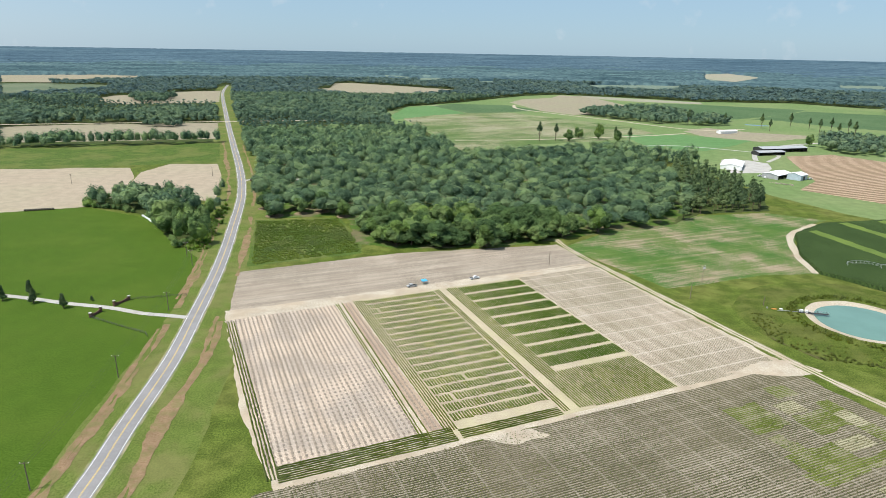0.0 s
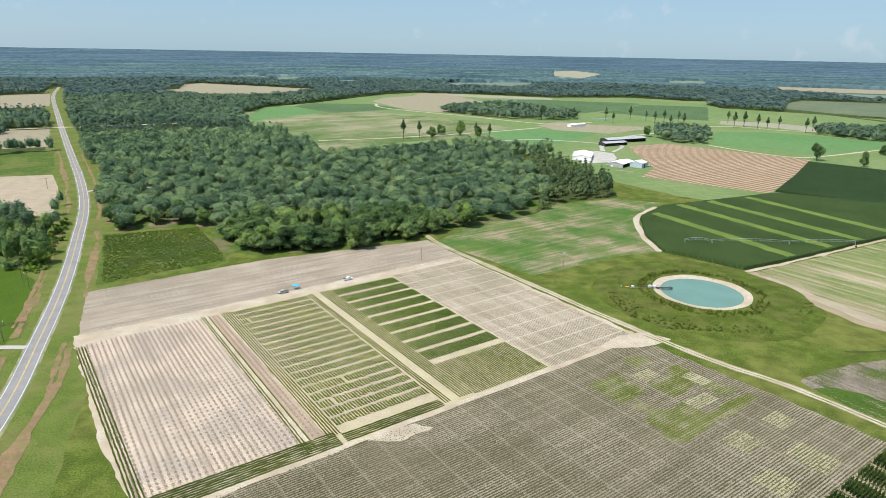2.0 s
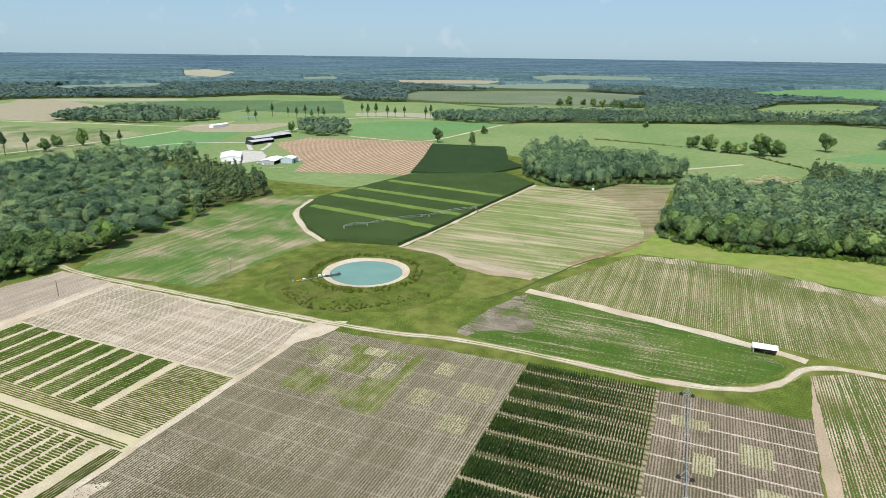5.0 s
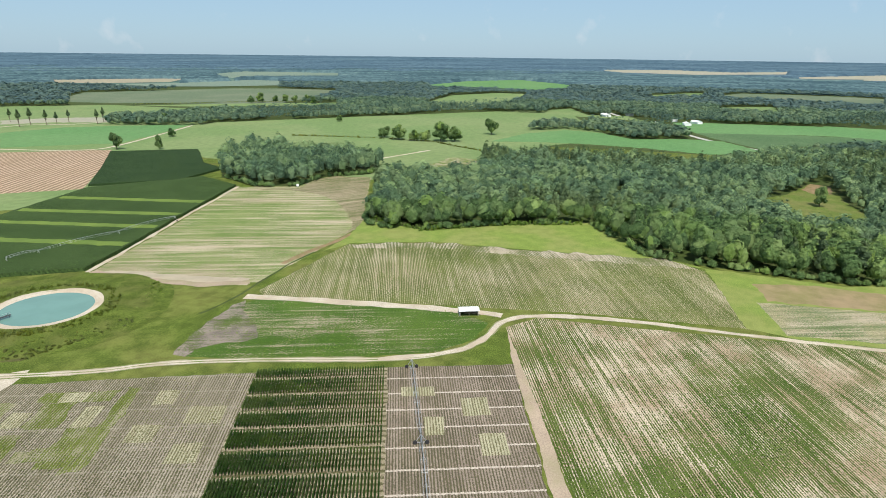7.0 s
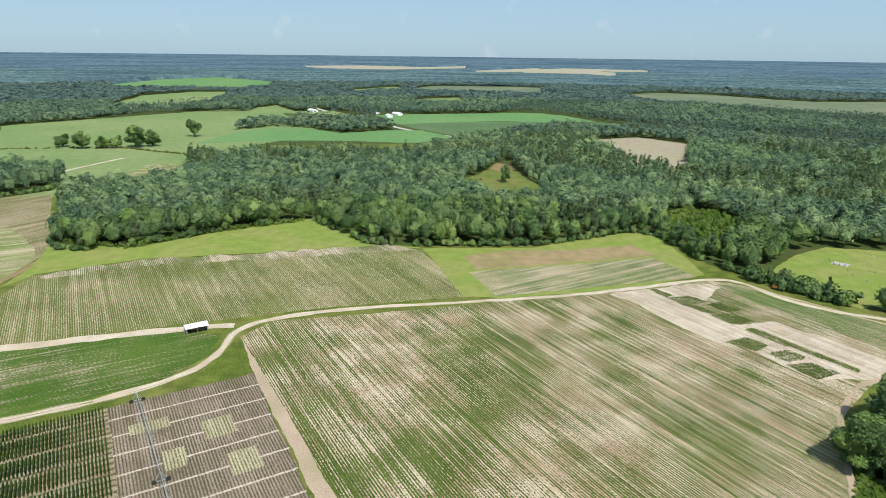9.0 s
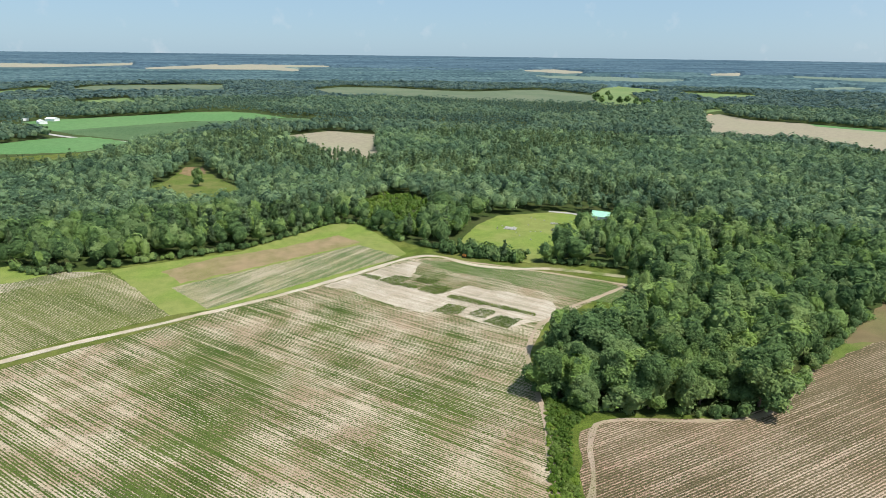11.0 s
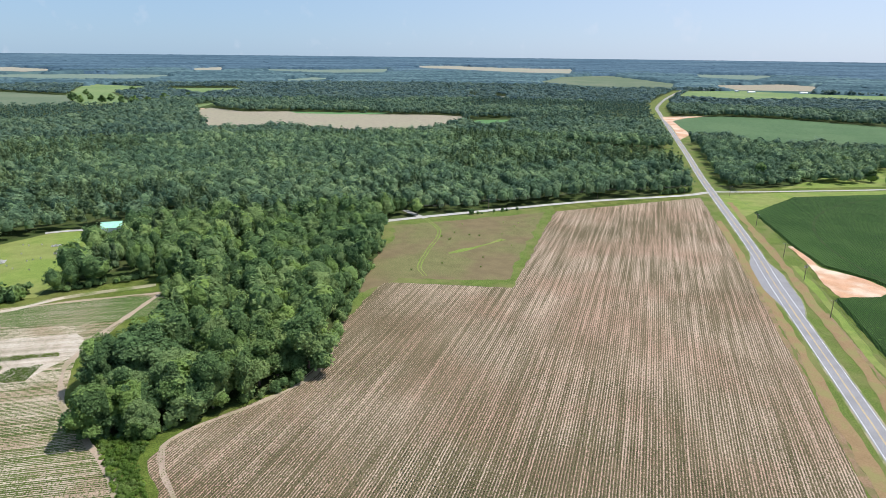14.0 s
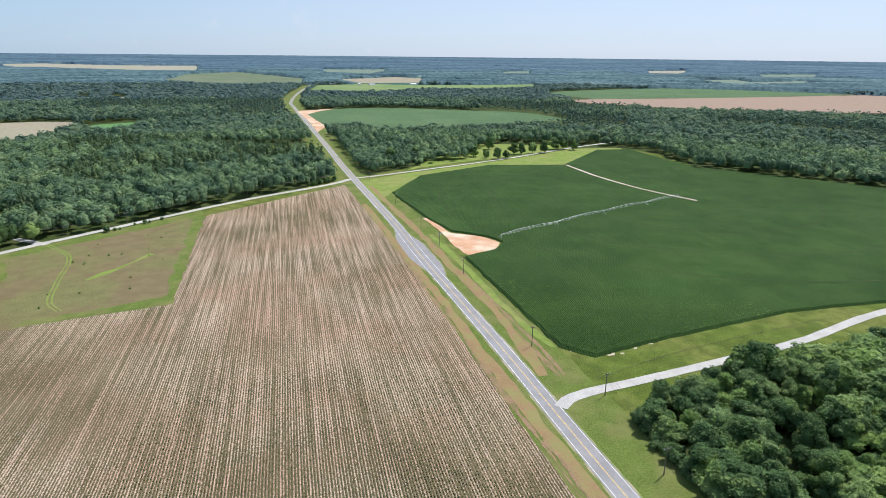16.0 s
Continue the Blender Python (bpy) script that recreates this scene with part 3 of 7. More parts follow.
sheet("field", [(160, 1588), (207, 1711), (293, 1774), (339, 1900), (412, 1849), (443, 1598), (496, 1498), (531, 1392), (534, 1320), (373, 1339), (263, 1296), (210, 1372)], "far_stubble", "brownish grey harvested field", edge=4)
sheet("field", [(390, 1900), (533, 1811), (684, 1706), (664, 1645), (501, 1702), (414, 1783)], "far_tan", "pale sandy strip along the woods", edge=4)
sheet("field", [(492, 1527), (572, 1643), (653, 1626), (837, 1535), (858, 1509), (722, 1365), (595, 1274), (509, 1229), (498, 1387)], "dark_crop", "large dark green crop field", edge=4)
sheet("field", [(680, 1686), (925, 1703), (1026, 1620), (1102, 1587), (1033, 1486), (879, 1513), (764, 1584)], "pasture", "pale green strip beside the woods", edge=4)
sheet("field", [(615, 1267), (840, 1478), (983, 1411), (778, 1108), (714, 1148), (665, 1254)], "dark_crop", "large dark green crop field behind thin pines", edge=4)
sheet("field", [(396, 1045), (458, 1101), (511, 1046), (589, 1013), (563, 977), (473, 928), (408, 976)], "far_stubble", "bare tan field near the barns", edge=4)
sheet("field", [(276, 978), (374, 1005), (461, 939), (413, 887), (349, 828), (280, 849)], "green_crop", "bright green field near the barns", edge=4)
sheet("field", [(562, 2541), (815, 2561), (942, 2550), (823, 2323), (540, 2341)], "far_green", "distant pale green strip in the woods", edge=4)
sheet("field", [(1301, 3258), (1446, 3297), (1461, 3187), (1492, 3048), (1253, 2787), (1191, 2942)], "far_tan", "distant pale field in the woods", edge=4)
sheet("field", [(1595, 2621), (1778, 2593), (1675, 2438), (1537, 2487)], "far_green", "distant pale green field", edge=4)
sheet("field", [(965, 1323), (1129, 1203), (979, 1037), (892, 1079), (814, 1122)], "pasture", "pale green field behind thin pines", edge=4)
sheet("field", [(801, 1104), (878, 1062), (927, 984), (859, 916), (817, 1003), (758, 1046)], "far_tan", "pale sandy strip field", edge=4)
sheet("field", [(677, 939), (769, 921), (825, 860), (888, 768), (804, 736), (664, 697), (615, 753), (572, 798)], "green_crop", "green crop field crossed by a pale lane", edge=4)
sheet("field", [(1290, 1510), (1453, 1628), (1666, 1506), (1838, 1419), (1942, 1250), (1947, 1042), (1655, 961), (1371, 893), (1293, 1002), (1246, 1130), (1191, 1232), (1166, 1356)], "grey_crop", "wide grey-green crop field", edge=6)
sheet("field", [(1159, 1149), (1293, 1002), (1454, 780), (1388, 747), (1286, 869), (1191, 1017)], "pasture", "pale green strip behind a row of trees", edge=4)
sheet("field", [(1812, 1942), (2059, 1774), (2349, 1663), (2358, 1529), (2092, 1383), (1906, 1520), (1776, 1725)], "far_green", "pale green strip between belts of trees", edge=4)
sheet("field", [(1870, 2258), (2112, 2077), (2236, 1924), (2047, 1845), (1856, 1988), (1783, 2127)], "far_stubble", "brownish strip field", edge=4)
sheet("field", [(2561, 2034), (2769, 2025), (2856, 1849), (2952, 1576), (2812, 1502), (2537, 1826), (2377, 1800), (2489, 1947)], "far_green", "distant pale green field", edge=4)
sheet("field", [(2448, 916), (2781, 828), (2959, 633), (2740, 366), (2499, 355), (2312, 440), (2353, 589), (2275, 788)], "green_crop", "bright green field among distant woods", edge=4)
sheet("field", [(1579, 586), (1882, 614), (2072, 518), (2065, 411), (1709, 386), (1556, 388), (1478, 424), (1519, 496)], "pasture", "pale pasture between tree belts", edge=4)
sheet("field", [(2157, 77), (2443, -114), (2395, -160), (2273, -125), (2190, -36)], "pasture", "pale green strip field", edge=4)
sheet("field", [(2303, -179), (2494, -267), (2506, -413), (2473, -596), (2400, -687), (2097, -603), (2160, -450), (2197, -318)], "grey_crop", "long grey-green crop field", edge=4)
sheet("field", [(1770, -141), (1844, -283), (1692, -272), (1539, -245), (1534, -205), (1646, -145)], "pasture", "pale green field beside the country road", edge=4)
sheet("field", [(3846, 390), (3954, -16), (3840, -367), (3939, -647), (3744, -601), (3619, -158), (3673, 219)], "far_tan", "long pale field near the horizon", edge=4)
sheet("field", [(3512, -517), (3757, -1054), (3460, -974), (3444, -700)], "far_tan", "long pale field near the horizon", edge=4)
sheet("field", [(1306, -25), (1327, -140), (1343, -269), (1341, -395), (1177, -349), (1181, -255), (1134, -61)], "green_crop", "bright green crop field beside the country road", edge=4)
sheet("field", [(1134, -61), (1169, -212), (1177, -349), (1089, -325), (1072, -256), (1003, -184), (961, -144), (1067, -85)], "dark_crop", "dark green crop field below a bright one", edge=4)
sheet("field", [(891, 230), (1006, 202), (1082, 149), (1066, 90), (1005, 34), (1039, -41), (1035, -97), (946, -138), (898, -100), (884, -65), (908, 7), (919, 77), (915, 157)], "green_crop", "bright green crop field beside the woods", edge=4)
sheet("field", [(1395, 257), (1555, 204), (1390, 145), (1403, 63), (1258, 4), (1320, 70), (1349, 176)], "pasture", "pale green pasture beside the country road", edge=4)
sheet("field", [(3642, -933), (3718, -1204), (3539, -1560), (3358, -1722), (3412, -1416), (3465, -1327), (3190, -1335), (3142, -1250), (3288, -1181), (3393, -866)], "far_tan", "long pale field near the horizon", edge=4)
sheet("field", [(1999, -854), (2118, -1018), (2014, -1167), (1795, -1245), (1704, -1314), (1710, -1545), (1702, -1621), (1481, -1567), (1384, -1545), (1149, -1312), (1229, -1212), (1393, -1073), (1550, -1017), (1681, -886), (1811, -835)], "grey_crop", "grey-green crop field among the woods", edge=4)
sheet("field", [(1358, -298), (1345, -373), (1289, -421), (1190, -442), (1161, -446), (1158, -359), (1186, -257)], "green_crop", "bright green crop field beyond the woods", edge=4)
sheet("field", [(1161, -446), (1140, -472), (1080, -484), (1073, -441), (1128, -392)], "dark_crop", "dark green crop field edge", edge=4)
sheet("field", [(2749, -2444), (2687, -2652), (2377, -2661), (2416, -2469), (2664, -2410)], "far_tan", "pale strip in the distant woods", edge=4)
sheet("field", [(2464, -2190), (2300, -2350), (2130, -2507), (1788, -2668), (1771, -2409), (1971, -2280), (2224, -2194)], "far_green", "long pale green strip in the distant woods", edge=4)
sheet("field", [(1407, -1565), (1681, -1944), (1726, -2076), (1472, -2023), (1396, -1800), (1356, -1686), (1125, -1451), (1033, -1358), (1101, -1274), (1236, -1385)], "pasture", "green pasture with scattered trees", edge=4)
sheet("field", [(1402, -1982), (1148, -2085), (1059, -1785), (1146, -1815)], "pasture", "pale green strip between tree belts", edge=4)
sheet("field", [(956, -1454), (1040, -1680), (864, -1443), (836, -1315)], "pasture", "small green clearing with trees", edge=4)
sheet("field", [(1988, -3047), (1911, -3284), (1786, -3072), (1895, -2990)], "far_tan", "small pale gap near the horizon", edge=4)
sheet("field", [(1773, -3202), (1354, -3355), (1018, -3567), (993, -3304), (1219, -3168), (1517, -3161)], "far_green", "long pale green strip near the horizon", edge=4)
sheet("field", [(1243, -2627), (1186, -2821), (1065, -2796), (1172, -2558)], "far_green", "small pale field in the woods", edge=4)
sheet("field", [(975, -3871), (759, -3960), (449, -3892), (424, -3698), (660, -3720), (835, -3697)], "far_tan", "long pale field near the horizon", edge=4)
sheet("field", [(794, -1244), (799, -1307), (683, -1243), (604, -1277), (419, -1262), (278, -1301), (213, -1282), (213, -1181), (233, -1069), (286, -996), (343, -990), (427, -1016), (522, -1007), (593, -955)], "far_stubble", "large pale tan field among the woods", edge=4)
sheet("field", [(590, -1274), (484, -1286), (383, -1317), (383, -1280), (470, -1250), (561, -1241)], "green_crop", "grassy upper edge of the tan field", edge=2)
sheet("field", [(187, -1165), (175, -1220), (116, -1243), (108, -1177), (160, -1127)], "green_crop", "small bright green field", edge=4)
sheet("field", [(922, -3796), (561, -3884), (-6, -3872), (13, -3530), (265, -3542), (657, -3680)], "far_tan", "long pale field near the horizon", edge=4)
sheet("field", [(147, -2880), (53, -3260), (-184, -3407), (-346, -3127), (-443, -2933), (-387, -2656), (-99, -2694)], "grey_crop", "dull green fields among the distant woods", edge=4)
sheet("field", [(235, -1974), (189, -1953), (184, -1883), (220, -1901)], "far_tan", "thin pale gap in the woods", edge=2)
sheet("field", [(320, -1992), (286, -1973), (282, -1925), (308, -1932)], "far_tan", "thin pale gap in the woods", edge=2)
sheet("field", [(-620, -3587), (-1015, -3514), (-829, -3242), (-635, -3373)], "far_green", "pale green field by a settlement", edge=4)
sheet("field", [(-591, -2876), (-886, -2975), (-985, -2859), (-883, -2607), (-632, -2617)], "far_stubble", "brownish field by a settlement", edge=4)
sheet("field", [(-337, -2123), (-422, -2486), (-624, -2582), (-785, -2475), (-962, -2424), (-1323, -2395), (-1273, -2281), (-985, -2144), (-839, -2227), (-597, -2074), (-434, -2120)], "pasture", "pale green fields round a settlement", edge=4)
sheet("field", [(-1567, -3208), (-1745, -3199), (-1651, -3050), (-1531, -3107)], "far_green", "small pale gap in the distant woods", edge=4)
sheet("field", [(-188, -1309), (-233, -1391), (-322, -1453), (-426, -1434), (-537, -1351), (-642, -1271), (-677, -1207), (-678, -1081), (-606, -1056), (-490, -1038), (-356, -1028), (-286, -998), (-266, -1111), (-204, -1107), (-196, -1200)], "dark_crop", "smooth green crop field behind the woods", edge=4)
sheet("bare_patch", [(-192, -1401), (-295, -1450), (-233, -1376), (-203, -1316), (-199, -1190), (-199, -1090), (-170, -1014), (-184, -1194)], "clay_pad", "bare orange corner of the green field", edge=2)
sheet("field", [(-1089, -1879), (-1206, -1956), (-1501, -2032), (-1696, -2044), (-1905, -1880), (-2145, -1560), (-1916, -1527), (-1550, -1525), (-1149, -1551), (-1072, -1581), (-1058, -1765)], "dark_crop", "distant green crop field", edge=4)
sheet("field", [(-963, -1558), (-1156, -1560), (-1550, -1525), (-1930, -1539), (-2126, -1525), (-2193, -1437), (-1503, -976), (-1286, -1090), (-1131, -1193), (-1048, -1297), (-955, -1433)], "red_tan", "distant reddish tan field", edge=4)
sheet("field", [(-2338, -2975), (-2596, -2900), (-2379, -2747), (-2272, -2842)], "far_tan", "pale strip near the horizon", edge=4)
sheet("field", [(-2158, -2392), (-2335, -2312), (-2300, -2179), (-2533, -2118), (-2535, -2028), (-2159, -2104)], "far_green", "pale green fields in the distant woods", edge=4)
sheet("field", [(-2691, -2522), (-2947, -2373), (-2803, -2285), (-2598, -2398)], "far_green", "pale green strip near the horizon", edge=4)
# pale gravel colour stands in for water gleaming among the trees
sheet("creek_bank", [(-664, -915), (-713, -955), (-718, -926), (-679, -893)], "gravel", "pale patch painted for the gleam of a creek in the woods", edge=1)
sheet("clearing", [(618, -100), (644, -122), (710, -153), (702, -170), (631, -166), (578, -170), (520, -153), (495, -129), (508, -111), (556, -90)], "verge", "pale green clearing in the woods")
sheet("bare_patch", [(674, -139), (710, -153), (702, -170), (662, -164), (652, -147)], "red_soil", "bare tan earth in the clearing", edge=2.0, category="ground")
sheet("graveyard_lawn", [(264, -250), (311, -224), (350, -276), (364, -308), (345, -364), (323, -364), (302, -335), (274, -290)], "meadow", "mown green graveyard lawn in the woods", category="lawn")
sheet("lawn", [(-350, -814), (-480, -769), (-430, -717), (-293, -679), (-225, -655), (-205, -645)], "meadow", "mown grass with scattered trees", category="lawn")
sheet("meadow", [(-140, -600), (-203, -628), (-336, -672), (-469, -730), (-540, -720), (-520, -690), (-389, -610), (-300, -640), (-206, -605), (-157, -540), (-130, -500)], "meadow", "yellow-green mown meadow strip", category="meadow")

# ---- the farm's own fields ----
M["plot_floor"] = ground_mat("plot_floor", (0.34, 0.29, 0.2), (0.47, 0.41, 0.3), (0.36, 0.33, 0.2), 0.6, 0.06, 0.4, 39)
M["plot_sand"] = row_mat("plot_sand", (0.56, 0.49, 0.385), (0.48, 0.41, 0.31), (0.3, 0.28, 0.17), (0.26, 0.26, 0.14), AZ_V, 1.0, 0.25, 0.5, 0.05, 0.4, 43.0, alley=14.0, alley_tone=(0.54, 0.48, 0.39))
M["margin_soil"] = ground_mat("margin_soil", (0.27, 0.205, 0.15), (0.36, 0.28, 0.21), (0.2, 0.19, 0.1), 0.7, 0.06, 0.4, 52)
M["bare_grey"] = row_mat("bare_grey_soil", (0.29, 0.245, 0.2), (0.2, 0.168, 0.138), (0.09, 0.14, 0.03), (0.12, 0.16, 0.04), AZ_U, 0.96, 0.4, 1.2, 0.06, 0.6, 35.0, ridge=0.3)
M["red_scrub"] = ground_mat("red_scrub", (0.05, 0.06, 0.02), (0.11, 0.12, 0.035), (0.09, 0.065, 0.035), 0.7, 0.09, 0.9, 36)
PALE_END = row_mat("pale_end_rows", (0.52, 0.45, 0.35), (0.46, 0.39, 0.29), (0.13, 0.16, 0.05), (0.17, 0.19, 0.07), AZ_V, 0.96, 0.57, 1.0, 0.03, 0.5, 42.0)
sheet("field", [(-116, 330), (-30, 369), (76, 394), (90, 357), (39, 334), (-42, 299), (-102, 274)],
      row_mat("fallow", (0.45, 0.385, 0.305), (0.39, 0.33, 0.26), (0.34, 0.29, 0.225), (0.36, 0.31, 0.24), AZ_V, 1.6, 0.42, 0.6, 0.03, 0.35, 2.0, ridge=0.3), "bare greyish tan fallow strip")
sheet("field", [(-139, 441), (-79, 453), (-54, 390), (-51, 368), (-114, 340)], "scrub", "weedy bright green patch beside the woods")
sheet("field", [(179, 472), (262, 492), (300, 470), (285, 462), (241, 408), (221, 343), (123, 317), (80, 389), (106, 416)],
      row_mat("patchy_crop", (0.42, 0.33, 0.24), (0.36, 0.29, 0.19), (0.08, 0.18, 0.035), (0.13, 0.21, 0.05), AZ_V, 1.0, 0.72, 1.25, 0.03, 0.5, 3.0, ridge=0.4), "patchy green crop with pale bare soil")
sheet("grassland", [(120, 313), (185, 340), (219, 345), (250, 303), (300, 280), (265, 197), (240, 170), (200, 150), (185, 172), (146, 242)], "grass", "rough grass around the irrigation pond", category="grass")
sheet("sand_edge", [uv(-294, 11), uv(-294, 222), uv(-157, 223), uv(-157, 14), uv(-200, 9.5)], "sand", "pale sandy ground around the trial plots", category="ground", edge=0.9)
sheet("plot_floor", [uv(-286, 71.8), uv(-286, 167.5), uv(-158, 168), uv(-158, 71.8)], "plot_floor", "straw-coloured soil between the trial plots", edge=0.6, category="ground")
sheet("field", [uv(-283, 10), uv(-283, 62), uv(-166, 63), uv(-166, 14)],
      row_mat("seed_bed", (0.6, 0.49, 0.385), (0.47, 0.4, 0.33), (0.36, 0.3, 0.23), (0.4, 0.33, 0.25), AZ_U, 1.9, 0.3, 0.35, 0.03, 0.2, 4.0, dots=0.95), "sandy trial beds with rows of small dark seedlings")
sheet("field", [uv(-284, 66), uv(-284, 71), uv(-166, 71.5), uv(-166, 66)],
      row_mat("seed_bed_pink", (0.48, 0.37, 0.27), (0.42, 0.32, 0.24), (0.38, 0.3, 0.23), (0.4, 0.33, 0.25), AZ_U, 1.9, 0.28, 0.3, 0.03, 0.2, 5.0, dots=0.85), "pinkish sandy bed with rows of seedlings")
sheet("field", [uv(-292, 168), uv(-293, 221), uv(-157, 220), uv(-159, 168)],
      row_mat("sparse_rows", (0.52, 0.445, 0.35), (0.44, 0.375, 0.285), (0.23, 0.205, 0.13), (0.25, 0.235, 0.14), AZ_U, 1.0, 0.34, 0.6, 0.02, 0.15, 6.0, alley=10.5, lane_mix=0.8, alley_tone=(0.56, 0.49, 0.4)), "sandy trial field with sparse grey-green rows")
GREY = row_mat("weathered_rows", (0.36, 0.312, 0.235), (0.29, 0.25, 0.185), (0.115, 0.112, 0.056), (0.155, 0.142, 0.078), AZ_V, 0.96, 0.5, 0.35, 0.02, 0.25, 7.0, alley=11.6, wobble=0.0, alley_tone=(0.4, 0.36, 0.285))
sheet("field", [uv(-155.5, 8), uv(-156, 150), uv(-156, 219), uv(-100, 223), uv(-57, 225), uv(-57, 20)], GREY, "grey-brown field of withered crop rows")
GREEN_WEED = row_mat("weedy_rows", (0.3, 0.275, 0.18), (0.27, 0.25, 0.15), (0.12, 0.155, 0.025), (0.15, 0.185, 0.035), AZ_V, 0.96, 0.62, 0.9, 0.09, 0.5, 8.0)
PALE_ROW = row_mat("pale_rows", (0.44, 0.41, 0.27), (0.4, 0.38, 0.24), (0.16, 0.15, 0.07), (0.2, 0.18, 0.09), AZ_V, 1.0, 0.4, 0.2, 0.05, 0.2, 9.0)
for u0, u1, v0, v1 in ((-140, -124, 170, 186), (-128, -116, 190, 206), (-112, -100, 168, 190), (-131, -106, 206, 214), (-103, -97, 165, 215), (-122, -112, 172, 178), (-146, -138, 196, 206)):
    sheet("weedy_plot", [uv(u0, v0), uv(u0, v1), uv(u1, v1), uv(u1, v0)], GREEN_WEED, "bright green weedy plot in the grey field", edge=2.2, category="plot")
for u0, u1, v0, v1 in ((-75, -62, 190, 201), (-91, -81, 180, 190), (-90, -82, 203, 213), (-74, -64, 168, 179), (-124, -115, 206, 213), (-112, -106, 190, 203), (-136, -129, 190, 200)):
    sheet("pale_plot", [uv(u0, v0), uv(u0, v1), uv(u1, v1), uv(u1, v0)], PALE_ROW, "pale bare plot in the grey field", edge=0.6, category="plot")
sheet("field", [uv(-57, 20), uv(-57, 225.5), uv(-5, 226.5), uv(-5, 20)],
      row_mat("corn_floor", (0.3, 0.26, 0.17), (0.34, 0.3, 0.2), (0.1, 0.1, 0.04), (0.14, 0.13, 0.06), AZ_U, 3.0, 0.4, 0.3, 0.05, 0.2, 10.0), "straw-coloured ground under the maize block")
BROWN_ROWS = row_mat("brown_rows", (0.31, 0.25, 0.195), (0.25, 0.2, 0.155), (0.1, 0.094, 0.05), (0.135, 0.122, 0.066), AZ_V, 0.96, 0.48, 0.4, 0.04, 0.3, 11.0, lane_mix=0.9, wobble=0.0, alley=11.3, alley_tone=(0.54, 0.475, 0.385))
sheet("field", [uv(-5, 20), uv(-5, 226.5), uv(47, 227), uv(44, 180), uv(40, 20)], BROWN_ROWS, "brown trial field under the irrigation machine")
for u0, u1, v0, v1 in ((22, 32, 190, 202), (8, 15, 179, 190), (26, 35, 167, 179), (0, 13, 204, 211)):
    sheet("pale_plot", [uv(u0, v0), uv(u0, v1), uv(u1, v1), uv(u1, v0)],
          PALE_ROW, "pale yellow-green plot", edge=0.5, category="plot")
sheet("track", [uv(46, 20), uv(44, 150), uv(46.5, 226), uv(50, 262), uv(55, 262), uv(52, 226), uv(49, 150), uv(50, 20)], M["worn_soil"], "worn bare track between the fields", category="track", edge=0.7)
BIG = row_mat("striped_field", (0.51, 0.43, 0.31), (0.38, 0.29, 0.195), (0.072, 0.118, 0.02), (0.112, 0.152, 0.034), AZ_V, 0.96, 0.54, 0.75, 0.035, 0.75, 12.0, wide=0.6, wobble=0.0, ridge=0.55, speck=4.0)
sheet("field", [(262, 57), (277, 45), (288, -51), (300, -136), (311, -189), (305, -204), (261, -236), (205, -272), (194, -197), (174, -167), (147, -148), (101, -112), (60, -75), (56, -30)],
      BIG, "large field of pale soil with green streaked rows")
sheet("crop_strip", [(306, -195), (273, -227), (242, -251), (201, -267), (187, -245), (217, -225), (251, -216), (278, -199)], row_mat("green_strip", (0.42, 0.36, 0.26), (0.36, 0.3, 0.2), (0.085, 0.15, 0.03), (0.12, 0.18, 0.045), AZ_V, 0.96, 0.75, 0.7, 0.02, 0.4, 41.0), "green crop rows north of the sandy plots", edge=2.0)
sheet("sand_plots", [(296, -128), (300, -148), (303, -163), (306, -190), (301, -195), (288, -182), (272, -164), (252, -176), (253, -196), (210, -218), (195, -205), (199, -178), (212, -170), (227, -166), (236, -154),
                     (247, -148), (269, -141), (285, -137)], "plot_sand", "pale sandy trial ground in the striped field", edge=1.6, category="ground")
sheet("field", [(262, 192), (354, 187), (377, 137), (385, 48), (394, -14), (381, -36), (300, -52), (292, 22), (282, 69), (256, 186)],
      row_mat("hill_field", (0.47, 0.405, 0.275), (0.4, 0.34, 0.22), (0.11, 0.145, 0.033), (0.155, 0.185, 0.048), AZ_V, 0.96, 0.64, 0.5, 0.016, 0.28, 13.0, ridge=0.42), "gently domed field of green rows with pale ends")
sheet("field", [(186, 180), (242, 190), (251, 184), (271, 87), (264, 66), (246, 67), (227, 79), (213, 105), (192, 153)],
      row_mat("low_crop", (0.4, 0.33, 0.24), (0.3, 0.25, 0.17), (0.07, 0.14, 0.02), (0.105, 0.175, 0.03), AZ_U, 0.96, 0.72, 0.9, 0.03, 0.7, 14.0, ridge=0.35), "low green crop with bare grey soil at one end")
sheet("field", [(251, 298), (479, 366), (514, 322), (549, 320), (570, 272), (451, 222), (393, 200), (322, 199), (272, 201), (257, 234)],
      row_mat("striped_hay", (0.46, 0.39, 0.27), (0.37, 0.31, 0.205), (0.175, 0.25, 0.068), (0.25, 0.305, 0.105), AZ_U, 0.96, 0.62, 0.7, 0.008, 1.1, 15.0, wide=0.16, ridge=0.4), "field striped in pale green and tan")
sheet("headland", [(475, 362), (497, 313), (548, 318), (563, 308), (571, 273), (456, 224), (418, 205), (394, 199), (368, 199), (391, 203), (411, 213), (444, 238), (466, 257), (482, 282), (488, 312)],
      row_mat("hay_headland", (0.36, 0.3, 0.2), (0.3, 0.25, 0.16), (0.15, 0.17, 0.06), (0.19, 0.2, 0.08), 128.0, 2.4, 0.5, 0.5, 0.02, 0.6, 25.0, wide=0.2, ridge=0.4), "tan turning headland of the striped field", edge=1.6, category="field")
